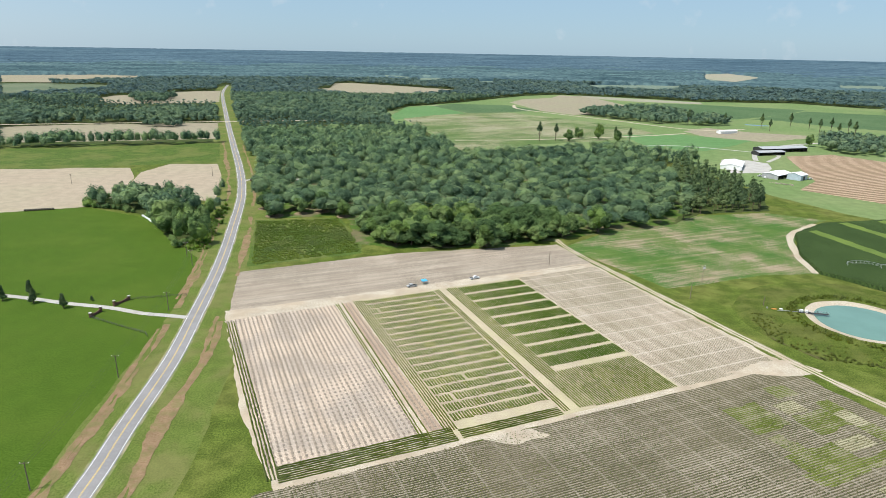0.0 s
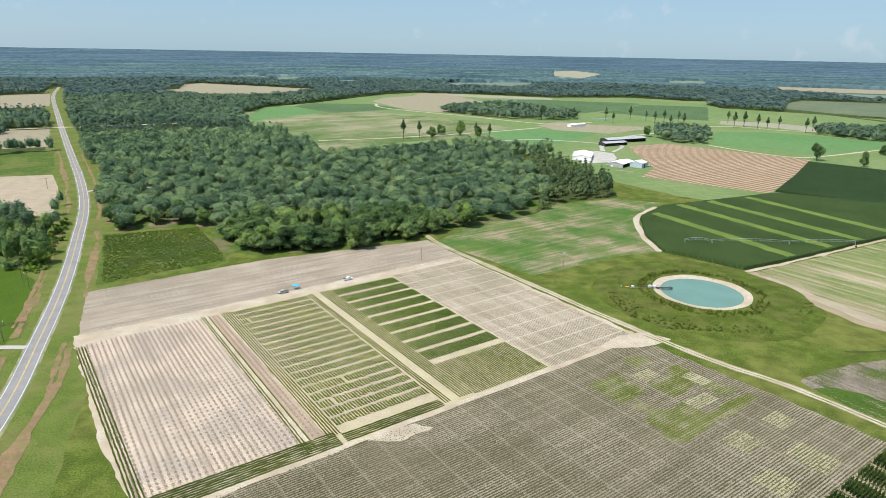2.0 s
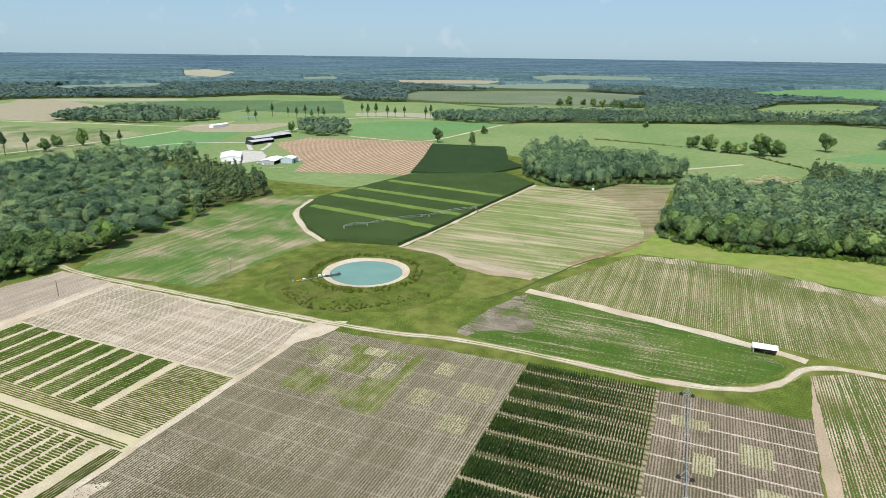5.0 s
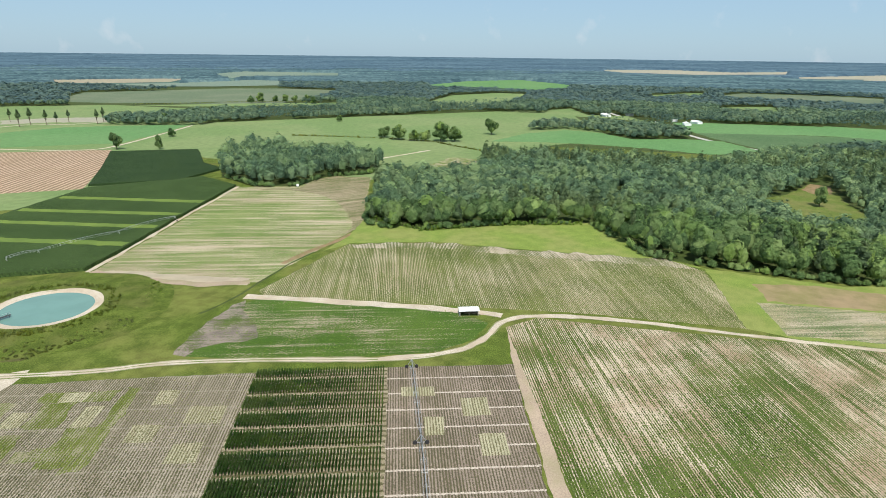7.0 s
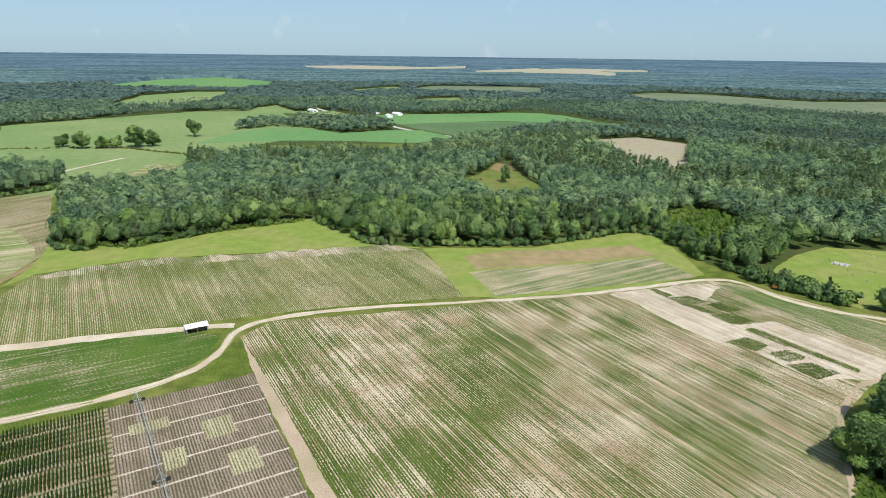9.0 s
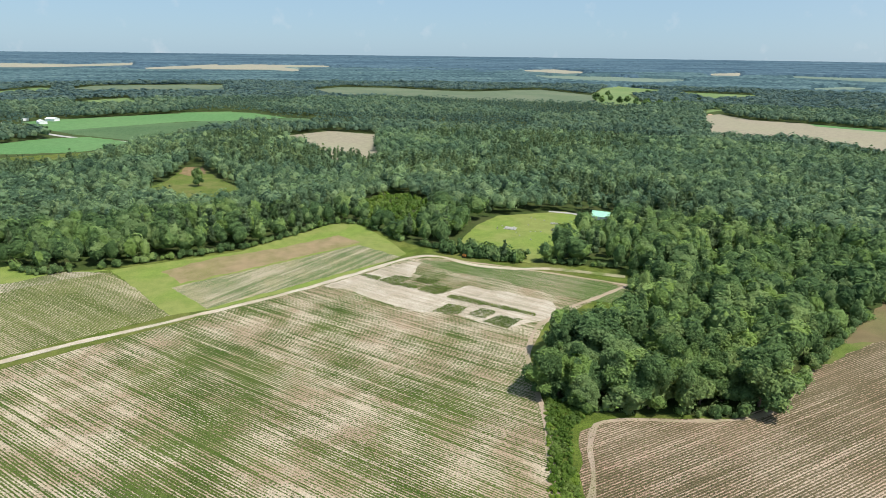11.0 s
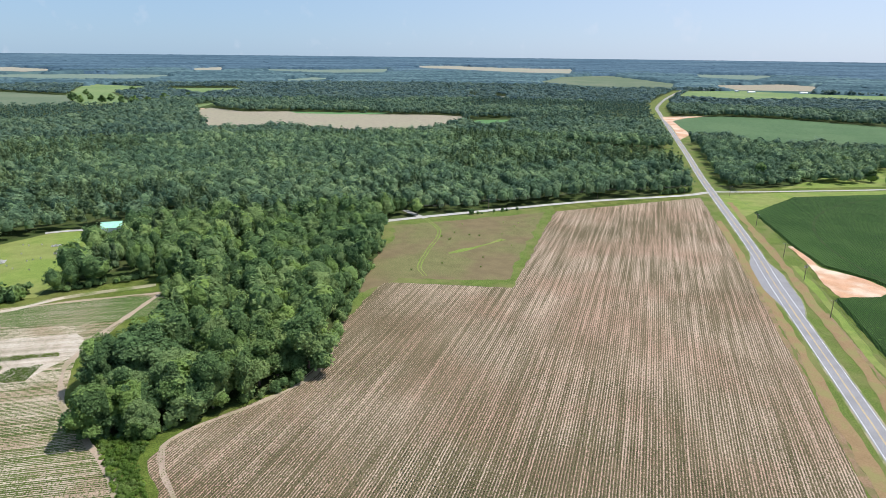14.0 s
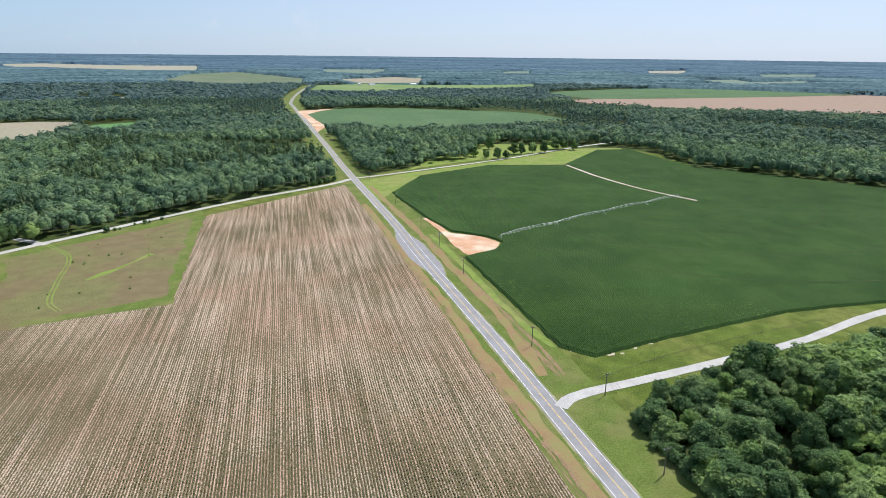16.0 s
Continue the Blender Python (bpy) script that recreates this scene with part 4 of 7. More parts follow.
track("headland_track", [(304, 205), (331, 203), (363, 197), (394, 196), (420, 203), (458, 222)], 4.2, "red_soil", "worn brown track round the striped field", 1.2)
sheet("meadow", [(335, 195), (372, 195), (415, 205), (404, 148), (440, 100), (470, 40), (439, 16), (402, -2), (386, -38), (392, 20), (388, 50), (380, 137), (357, 186)], "meadow", "light green meadow strip along the woods", category="meadow")
sheet("meadow", [(386, -37), (381, -110), (414, -193), (398, -205), (347, -201), (320, -196), (300, -136), (296, -70), (300, -50)], "meadow", "light green meadow along the woods", category="meadow")
sheet("meadow", [(368, -60), (377, -92), (374, -128), (380, -178), (358, -184), (344, -92), (341, -66)], "brown_strip", "browned dry grass strip", category="meadow", edge=2.5)
sheet("field", [(338, -59), (342, -95), (353, -180), (316, -190), (298, -67)],
      row_mat("pale_crop", (0.42, 0.36, 0.25), (0.38, 0.33, 0.2), (0.135, 0.19, 0.07), (0.18, 0.23, 0.09), AZ_U, 1.0, 0.55, 0.6, 0.04, 0.7, 16.0, ridge=0.5), "pale green sparse crop strip")
SOUTH = row_mat("south_rows", (0.48, 0.37, 0.265), (0.44, 0.3, 0.21), (0.125, 0.108, 0.052), (0.165, 0.138, 0.072), 187.0, 0.95, 0.58, 0.26, 0.012, 0.36, 17.0, wide=0.55, wobble=0.4, ridge=0.38, speck=3.0, row_fade=(230, 460))
sheet("field", [(96, -312), (24, -319), (6, -501), (-122, -586), (-116, -480), (-106, -320), (-99, -240), (-91, -150), (-86, -40), (30, -30), (70, -70), (96, -118),
                (121, -143), (121, -159), (97, -193), (93, -222), (101, -255)], SOUTH, "large reddish tan field with long parallel crop rows")
sheet("meadow", [(137, -432), (8, -520), (6, -501), (24, -319), (96, -312), (98, -255), (106, -246), (128, -345)], "verge", "green edge of the browned meadow", category="meadow", edge=1.5)
sheet("meadow", [(122, -428), (14, -497), (29, -330), (90, -320), (104, -292), (119, -340), (112, -395)], "brown_meadow", "browned rough meadow with bushes", category="meadow", edge=3.0)

# raised crops
M["maize_strip"] = ground_mat("maize_strip", (0.1, 0.15, 0.032), (0.15, 0.205, 0.045), (0.075, 0.12, 0.03), 0.5, 0.06, 0.6, 38)
# the soil tones here are dark green, painting the shade between maize rows
sheet("crop_field", [(253, 428), (288, 456), (422, 487), (505, 427), (483, 372), (365, 337), (288, 313), (253, 304), (223, 345), (231, 381)],
      row_mat("maize_sector", (0.03, 0.055, 0.016), (0.026, 0.05, 0.014), (0.055, 0.095, 0.026), (0.072, 0.118, 0.034), 165.0, 1.0, 0.7, 0.25, 0.02, 0.3, 18.0), "dark green standing maize in a rounded field", tall=2.0)
STRIPS = []
for a, b in (((263, 431), (293, 316)), ((300, 455), (333, 329)), ((334, 462), (368, 339)), ((378, 472), (409, 351))):
    STRIPS.append([a, (a[0] + 8, a[1] + 3), (b[0] + 8, b[1] + 3), b])
    sheet("grass_strip", [a, (a[0] + 8, a[1] + 3), (b[0] + 8, b[1] + 3), b], "maize_strip", "olive green grass strip between maize blocks", z=2.17, edge=1.2, category="strip")
sheet("field_edge", [(252, 299), (259, 290), (268, 240), (276, 208), (266, 203), (256, 236)], "tan", "bare reddish edge of the striped field", edge=1.5, category="ground")
# dark green soil tones again stand for shade between the rows
sheet("crop_field", [(595, 640), (653, 555), (573, 482), (551, 440), (483, 437), (432, 497), (509, 562)],
      row_mat("maize_block", (0.022, 0.044, 0.014), (0.02, 0.04, 0.012), (0.034, 0.066, 0.022), (0.045, 0.08, 0.026), 165.0, 1.0, 0.7, 0.25, 0.02, 0.3, 19.0), "dark green standing maize", tall=2.0)
sheet("field", [(436, 792), (507, 814), (614, 657), (509, 564), (421, 492), (342, 586), (382, 630)],
      row_mat("red_rows", (0.5, 0.37, 0.26), (0.46, 0.34, 0.23), (0.29, 0.2, 0.125), (0.27, 0.2, 0.12), AZ_V, 5.6, 0.5, 0.2, 0.008, 0.3, 20.0, ridge=1.6, wobble=0.1), "reddish brown ploughed field with faint rows")
# soil tones are a dark green that paints shade between the crop rows
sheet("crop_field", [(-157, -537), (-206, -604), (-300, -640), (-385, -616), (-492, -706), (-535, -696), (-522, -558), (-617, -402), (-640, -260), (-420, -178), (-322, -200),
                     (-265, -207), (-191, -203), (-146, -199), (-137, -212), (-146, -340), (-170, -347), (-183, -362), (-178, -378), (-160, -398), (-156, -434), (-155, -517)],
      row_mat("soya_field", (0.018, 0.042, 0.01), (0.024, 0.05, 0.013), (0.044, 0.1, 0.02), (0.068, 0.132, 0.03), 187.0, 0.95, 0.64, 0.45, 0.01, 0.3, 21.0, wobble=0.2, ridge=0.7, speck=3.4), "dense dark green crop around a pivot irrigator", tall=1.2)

# worn, sandy margins
track("field_margin", [(302, -207), (262, -236), (206, -270)], 2.6, "worn_soil", "pale worn margin of the striped field", 1.6, "ground")
track("field_margin", [(205, -268), (196, -200), (176, -169), (149, -150), (124, -131), (101, -113), (80, -94), (60, -74)], 2.2, "worn_soil", "pale worn margin beside the near wood", 1.6, "ground")
track("field_margin", [(99, -256), (92, -222), (96, -194), (119, -160), (119, -146), (95, -119), (70, -72), (40, -44)], 1.7, "worn_soil", "pale worn margin of the tan field", 1.3, "ground")
sheet("sand_patch", [(14, 176), (22, 180), (31, 182), (37, 178), (24, 172)], "sand", "washed-out pale sand beside the trial plots", edge=1.2, category="ground")
sheet("sand_patch", [(113, 222), (134, 233), (149, 235), (155, 226), (143, 221), (128, 222)], "sand", "pale sandy turning place at the corner of the plots", edge=1.5, category="ground")

for x, y, w in ((-140, -207, 2.4), (-145, -201, 1.6), (-153, -198, 2.2), (-158, -196.5, 1.3), (-167, -199, 1.1), (-176, -200.5, 1.5)):
    sheet("sand_patch", [(x - w, y - w * 0.3), (x - w * 0.4, y + w * 0.6), (x + w * 0.8, y + w * 0.4), (x + w, y - w * 0.4), (x, y - w * 0.7)], "plot_floor", "bare pale ground at the crop's edge", edge=0.9, category="ground")
track("lush_strip", [(-142, -396), (-140, -347), (-135, -282), (-132.5, -237), (-134, -212)], 3.6, "meadow", "lush green strip along the crop's edge", 1.2, "verge")
track("dead_grass", [(-120, -502), (-113, -382), (-108, -291), (-102.5, -228), (-100, -193), (-96, -120), (-92, -60)], 4.8, "dead_grass", "strip of dead brown grass beside the road", 1.6, "verge")
track("dead_grass", [(-144, -572), (-138, -447), (-135, -376), (-130, -310), (-126.5, -256), (-121, -214), (-117, -191)], 4.8, "dead_grass", "strip of dead brown grass beside the road", 1.6, "verge")
sheet("bare_patch", [(669, 244), (729, 237), (725, 199), (674, 173), (639, 194), (630, 217)], "worn_grass", "pale worn ground in the pasture behind the woods", edge=7.0, category="ground")

# ---- farm tracks, drives, side roads ----
track("track", [(76, 413), (82, 385), (95, 353), (118, 300), (143, 243), (162, 204), (177, 182), (193, 149), (214, 95), (228, 74), (240, 66), (253, 62), (268, 60), (279, 47), (288, 14),
                (292, -52), (298, -120), (311, -192), (305, -210), (284, -217), (265, -230), (249, -253), (215, -280)], 4.6, "worn_grass", "sandy farm track with grass between the ruts")


def ruts(pts, gap, width, mat, label):
    """Two wheel marks along a line."""
    line = smooth_line(pts, 3.0)
    LAYER["n"] += 1
    for side in (-gap / 2, gap / 2):
        ob = new("wheel_rut", ribbon_mesh("wheel_rut", line, side - width / 2, side + width / 2, M[mat], 0.02 + 0.0013 * LAYER["n"], 0.5))
        tagged(ob, label, "track", kind="structure")


ruts([(76, 413), (82, 385), (95, 353), (118, 300), (143, 243), (162, 204), (177, 182), (193, 149), (214, 95), (228, 74), (240, 66), (253, 62)], 1.9, 1.15, "sand", "pale wheel rut of the farm track")
track("track", [(212, 100), (228, 74), (240, 66), (253, 62), (268, 60), (279, 47), (288, 14), (292, -52), (298, -120), (311, -192), (305, -210), (284, -217), (265, -230), (249, -253)], 3.4, "sand", "pale sandy farm track", 1.4)
ruts([(106, -458), (86, -421), (84, -374), (82, -343), (75, -327)], 2.0, 0.9, "meadow", "green wheel rut through the browned meadow")
track("grass_streak", [(70, -372), (61, -381), (53, -391), (39, -412)], 3.0, "meadow", "greener wet streak in the browned meadow", 2.2, "meadow")
sheet("bare_patch", [(186, 182), (204, 189), (221, 191), (240, 193), (247, 191), (235, 183), (227, 170), (211, 158), (207, 163), (201, 171), (194, 176), (187, 177)], "bare_grey", "bare grey soil at the end of the low crop", edge=2.2, category="ground")
track("field_margin", [(254, 299), (252, 276), (253, 259), (256, 242), (258, 227), (264, 215), (271, 205)], 6.0, "margin_soil", "bare pinkish margin of the striped field", 2.4, "ground")
track("ditch_line", [(225, 201), (235, 199), (251, 198), (268, 199), (287, 200), (306, 201), (331, 199)], 1.3, "forest_floor", "narrow overgrown ditch between the fields", 0.7, "ditch")
sheet("scrub_patch", [(154, 285), (166, 283), (173, 260), (172, 242), (161, 236), (151, 251), (149, 272)], "red_scrub", "dark reddish weeds beside the pond", edge=2.4, category="grass")
sheet("pale_edge", [(355, 186), (377, 137), (388, 48), (396, -14), (381, -35), (381, -21), (375, 46), (367, 133), (350, 174)], PALE_END, "pale thin crop along the top of the domed field", edge=5.0, category="ground")
track("track", [(252, 194), (256, 175), (262, 145), (268, 112), (273, 84), (274, 62)], 6.0, "sand", "wide pale sandy track", 1.5)
track("track", [uv(-289, 12), uv(-288, 110), uv(-289, 222)], 4.5, "sand", "pale sandy track beside the trial plots", 1.4)
track("track", [uv(-156.4, 14), uv(-156.8, 120), uv(-157, 200), uv(-158, 226)], 2.4, "sand", "pale sandy track beside the trial plots", 0.9)
track("track", [(221, 345), (229, 381), (250, 428), (285, 458)], 4.5, "sand", "pale sandy field edge", 1.0)
track("track", [(251, 301), (288, 311), (365, 335), (483, 369)], 3.0, "sand", "pale sandy field edge", 1.5)
track("drive", [(-120.3, 267.3), (-130, 269), (-143, 271), (-162, 277), (-184, 281), (-204, 286), (-240, 294), (-300, 310)], 3.4, "gravel", "pale concrete driveway through the gate", 0.2, "drive")
track("side_road", [(-133.2, -612), (-105, -590), (-27, -549), (40, -505), (106, -459), (137, -436), (190, -400)], 6.0, "gravel", "pale gravel side road", 0.4, "road")
track("side_road", [(-141, -616), (-165, -622), (-203, -634), (-336, -679), (-469, -737), (-560, -770)], 4.6, "gravel", "pale gravel lane", 0.4, "road")
track("drive", [(-111.0, -168.5), (-116, -172), (-126, -174), (-156, -175), (-202, -177), (-246, -180), (-330, -190), (-430, -165)], 5.0, "gravel", "white gravel drive beside the woods", 0.4, "drive")
track("side_road", [(-1000, 880), (-683, 975), (-383, 1065), (-200, 1120)], 8.0, "sand", "pale gravel crossroad", 0.5, "road")
track("track", [(562, 789), (582, 718), (610, 679), (654, 682), (733, 706), (797, 727), (878, 754)], 5.0, "sand", "pale sandy field lane", 0.5)
track("track", [(693, 1014), (766, 1004), (805, 950), (864, 922)], 6.0, "sand", "pale sandy field lane", 0.5)
track("track", [(14, 888), (122, 908), (286, 965), (391, 1015)], 6.0, "sand", "pale sandy field lane", 0.5)
track("track", [(162, 1518), (171, 1398), (314, 1209), (424, 1071), (520, 1090)], 7.0, "sand", "pale sandy field lane", 0.5)
track("track", [(640, 330), (700, 308), (772, 282)], 5.0, "sand", "pale sandy field lane", 0.5)
track("track", [(810, -1290), (670, -1080), (582, -932)], 9.0, "clay_pad", "orange clay lane between the woods", 0.5)
track("side_road", [(1876, 219), (1605, 154), (1459, 103), (1323, 48), (1208, -9), (1084, -56), (1003, -97), (953, -136), (900, -180)], 9.0, "gravel", "pale country road", 0.4, "road")
sheet("clay_pad", [(-157, -395), (-174, -381), (-181, -362), (-167, -345), (-149, -341), (-148, -365), (-152, -398), (-152, -440), (-156, -440)], "clay_pad", "bare orange clay pad at the field corner", category="ground")


def ditch(mid, width, y0, y1, seed):
    """A broken strip of washed-out clay beside the road, wide here and grown over there."""
    line = smooth_line([q for q in ROAD if y0 - 120 <= q[1] <= y1 + 120], 1.5)
    line = line[(line[:, 1] >= y0) & (line[:, 1] <= y1)]
    w = np.array([noise.noise(Vector((seed, q[1] * 0.02, 0))) * 1.0 + noise.noise(Vector((seed, q[1] * 0.11, 4))) * 0.8 + noise.noise(Vector((seed, q[1] * 0.5, 4))) * 0.35 for q in line])
    m = np.array([noise.noise(Vector((seed + 5, q[1] * 0.03, 0))) * 1.6 + noise.noise(Vector((seed + 5, q[1] * 0.4, 0))) * 0.4 for q in line]) + mid
    half = np.clip(0.75 + w, 0.0, 1.6) * width / 2
    LAYER["n"] += 1
    ob = new("ditch", ribbon_mesh("ditch", line, m - half, m + half, M["red_soil"], 0.10 + 0.0013 * (LAYER["n"] % 20), 0.0))
    tagged(ob, "washed-out red clay ditch along the road", "ditch", kind="structure")


for i, (mid, width, y0, y1) in enumerate(((10.5, 3.4, 110, 262), (12.8, 2.4, 120, 258), (10.6, 3.2, 278, 480), (13, 2.4, 290, 460), (-11, 3.2, 110, 268), (-13, 2.2, 130, 262), (-11.5, 3.6, 320, 450), (-10.5, 3.2, -500, -90),
                                          (-12.6, 1.8, -480, -110), (13, 2.8, -480, -190), (16, 2.4, -320, -190), (12, 4.0, 640, 1010), (11, 3.0, 500, 640), (-11, 2.6, 480, 800))):
    ditch(mid, width, y0, y1, i * 3.7)

lane = track("track", [(-386, -612), (-381, -560), (-380, -530), (-384, -471), (-398, -417)], 3.2, "sand", "pale lane through the tall crop", 0.5)
lane.location.z = 1.25


# ---- trees ----
rng = np.random.default_rng(7)


def ball(level):
    bm = bmesh.new()
    bmesh.ops.create_icosphere(bm, subdivisions=level, radius=1)
    bm.verts.index_update()
    v = np.array([q.co[:] for q in bm.verts])
    f = np.array([[q.index for q in fc.verts] for fc in bm.faces])
    bm.free()
    return v, f


BALL = {1: ball(1), 2: ball(2), 3: ball(3)}
DOME = (BALL[1][0], BALL[1][1][BALL[1][0][BALL[1][1]].mean(axis=1)[:, 2] > -0.4])  # no underside
BALL[0] = DOME


def crown(r, kind, blobs, level, tufts, tuft, fine=1.0):
    """A crown of unit radius and unit height: clumps of foliage round a core, each clump with tufts of leaves all over it."""
    bv, bf = BALL[level]
    verts, tris, off = [], [], 0
    for i in range(blobs):
        if kind == "pine":
            z = 0.12 + 0.8 * (i + r.uniform(0, 0.7)) / blobs
            w = 0.85 * (1.0 - z) + 0.12
            rad = w * r.uniform(0.5, 0.72) + 0.06
            reach = w * 0.5 * r.uniform(0.1, 1.0)
            flat = 0.3
        elif kind == "far":
            z, rad, reach, flat = 0.45, 0.95, 0.0, 0.6
        elif i == 0:
            z, rad, reach, flat = 0.42, 0.58, 0.0, 0.62
        else:
            z = r.uniform(0.16, 0.88)
            w = math.sqrt(max(0.05, 1 - ((z - 0.42) / 0.58) ** 2))
            rad = r.uniform(0.26, 0.46) * fine
            reach = max(0.0, w * r.uniform(0.75, 1.1) - rad * 0.75)
            flat = 0.42
        a = i * 2.4 + r.uniform(-0.5, 0.5)
        c = np.array([math.cos(a) * reach, math.sin(a) * reach, z])
        bump = 1 + 0.16 * np.sin(bv @ r.normal(size=3) * 3.5 + r.uniform(0, 6)) + r.uniform(-0.07, 0.07, len(bv))
        q = bv * bump[:, None] * rad * np.array([1, 1, flat]) + c
        verts.append(q)
        tris.append(bf + off)
        off += len(bv)
        if tufts:
            d = r.normal(size=(tufts, 3))
            d[:, 2] = np.where(d[:, 2] < -0.45, -d[:, 2], d[:, 2])
            d /= np.linalg.norm(d, axis=1)[:, None]
            p = c + d * (rad * r.uniform(0.95, 1.24, tufts))[:, None] * np.array([1, 1, flat])
            nrm = 0.55 * d + np.array([0, 0, 0.45]) + r.normal(size=d.shape) * 0.45
            nrm /= np.linalg.norm(nrm, axis=1)[:, None]
            t1 = np.cross(nrm, r.normal(size=d.shape))
            t1 /= np.linalg.norm(t1, axis=1)[:, None]
            t2 = np.cross(nrm, t1)
            s = tuft * r.uniform(0.6, 1.4, tufts)[:, None]
            sq = np.array([1, 1, 0.4])
            verts.append(np.stack([p + t1 * s * sq, p + (-0.5 * t1 + 0.87 * t2) * s * sq, p + (-0.5 * t1 - 0.87 * t2) * s * sq], 1).reshape(-1, 3))
            tris.append(np.arange(3 * tufts).reshape(-1, 3) + off)
            off += 3 * tufts
    v = np.concatenate(verts)
    v[:, 2] = np.maximum(v[:, 2], 0.0)
    return v, np.concatenate(tris)


def lumpy(r, level, lobes, cut, tufts, tuft, depth=0.4, tight=0.1):
    """A crown of unit radius and height: a core with rounded lobes, open below the cut, under a coat of loose leaf tufts that face all ways."""
    bv, bf = BALL[level]
    d = r.normal(size=(lobes, 3))
    d[:, 2] = np.abs(d[:, 2]) * 0.9 - 0.25
    d /= np.linalg.norm(d, axis=1)[:, None]
    size = r.uniform(0.55, 1.0, lobes)

    def reach(v):
        return 0.62 + depth * (np.exp(-(1 - v @ d.T) / tight) * size).max(axis=1)

    f = bf[bv[bf].mean(axis=1)[:, 2] > cut]
    used_v, back = np.unique(f, return_inverse=True)
    q, f = (bv * (reach(bv) * 0.93)[:, None])[used_v], back.reshape(-1, 3)
    way = r.normal(size=(tufts, 3))
    way[:, 2] = np.where(way[:, 2] < cut * 0.8, -way[:, 2], way[:, 2])
    way /= np.linalg.norm(way, axis=1)[:, None]
    at = way * (reach(way) * r.uniform(0.92, 1.12, tufts))[:, None]
    nrm = way + np.array([0, 0, 0.12]) + r.normal(size=way.shape) * 0.28
    nrm /= np.linalg.norm(nrm, axis=1)[:, None]
    t1 = np.cross(nrm, r.normal(size=way.shape))
    t1 /= np.linalg.norm(t1, axis=1)[:, None]
    t2 = np.cross(nrm, t1)
    k = tuft * r.uniform(0.6, 1.4, tufts)[:, None] * np.array([1, 1, 0.62])
    leaf = np.stack([at + t1 * k, at + (-0.5 * t1 + 0.87 * t2) * k, at + (-0.5 * t1 - 0.87 * t2) * k], 1).reshape(-1, 3)
    f = np.concatenate([f, np.arange(3 * tufts).reshape(-1, 3) + len(q)])
    return np.concatenate([q, leaf]) * np.array([1, 1, 0.5]) + np.array([0, 0, 0.5]), f


def inside(pts, poly):
    full = np.zeros(len(pts), bool)
    lim = np.array(poly, float)
    maybe = np.where((pts >= lim.min(axis=0)).all(axis=1) & (pts <= lim.max(axis=0)).all(axis=1))[0]
    if not len(maybe):
        return full
    x, y = pts[maybe, 0], pts[maybe, 1]
    hit = np.zeros(len(maybe), bool)
    n = len(poly)
    for i in range(n):
        (x1, y1), (x2, y2) = poly[i], poly[i - 1]
        cut = (y1 > y) != (y2 > y)
        with np.errstate(divide="ignore", invalid="ignore"):
            hit ^= cut & (x < (x2 - x1) * (y - y1) / (y2 - y1 + 1e-12) + x1)
    full[maybe] = hit
    return full


def scatter(spacing, box):
    x0, y0, x1, y1 = box
    gx, gy = np.meshgrid(np.arange(x0, x1, spacing), np.arange(y0, y1, spacing * 0.87))
    gx = gx + (np.arange(gx.shape[0]) % 2)[:, None] * spacing / 2
    p = np.stack([gx.ravel(), gy.ravel()], -1)
    return p + rng.uniform(-0.36, 0.36, p.shape) * spacing


def stamp(name, pts, radii, heights, base, shapes, mat, label):
    """One mesh with a crown of its own at every place."""
    vs, fs, off = [], [], 0
    pick = rng.integers(0, len(shapes), len(pts))
    turn = rng.uniform(0, 2 * math.pi, len(pts))
    for k, (sv, sf) in enumerate(shapes):
        sel = np.where(pick == k)[0]
        if not len(sel):
            continue
        c, s = np.cos(turn[sel])[:, None], np.sin(turn[sel])[:, None]
        x = (sv[None, :, 0] * c - sv[None, :, 1] * s) * radii[sel][:, None] + pts[sel, 0][:, None]
        y = (sv[None, :, 0] * s + sv[None, :, 1] * c) * radii[sel][:, None] + pts[sel, 1][:, None]
        z = base[sel][:, None] + sv[None, :, 2] * (heights - base)[sel][:, None]
        vs.append(np.stack([x, y, z], -1).reshape(-1, 3))
        n = len(sv)
        fs.append((sf[None] + (np.arange(len(sel)) * n)[:, None, None]).reshape(-1, 3) + off)
        off += n * len(sel)
    ob = new(name, tri_mesh(name, np.concatenate(vs), np.concatenate(fs), mat))
    return tagged(ob, label, "woods", kind="stuff")


# woods as areas of the plan
GROVE = [(-160, 515), (-128, 447), (-74, 460), (-57, 388), (-23, 380), (31, 386), (58, 396), (105, 419), (171, 449), (215, 520), (235, 720), (180, 790), (9, 735), (-100, 700), (-205, 690)]
GROVE_BACK = [(-215, 690), (-100, 700), (9, 735), (9, 830), (-73, 900), (-101, 1120), (-241, 1150), (-360, 1160), (-295, 890)]
PINES = [(171, 449), (206, 484), (269, 498), (285, 540), (290, 600), (260, 690), (235, 640), (215, 520)]
WEST_COPSE = [(-282, 472), (-254, 466), (-228, 452), (-206, 428), (-186, 398), (-168, 374), (-164, 388), (-177, 430), (-188, 467), (-212, 500), (-238, 514), (-262, 512), (-275, 503), (-292, 493)]
ROAD_COPSE = [(-158, 374), (-153, 390), (-151, 408), (-171, 494), (-186, 544), (-195, 533), (-179, 460), (-168, 409)]
HEDGEROW = [(-900, 640), (-549, 769), (-303, 838), (-300, 818), (-540, 742), (-890, 610)]
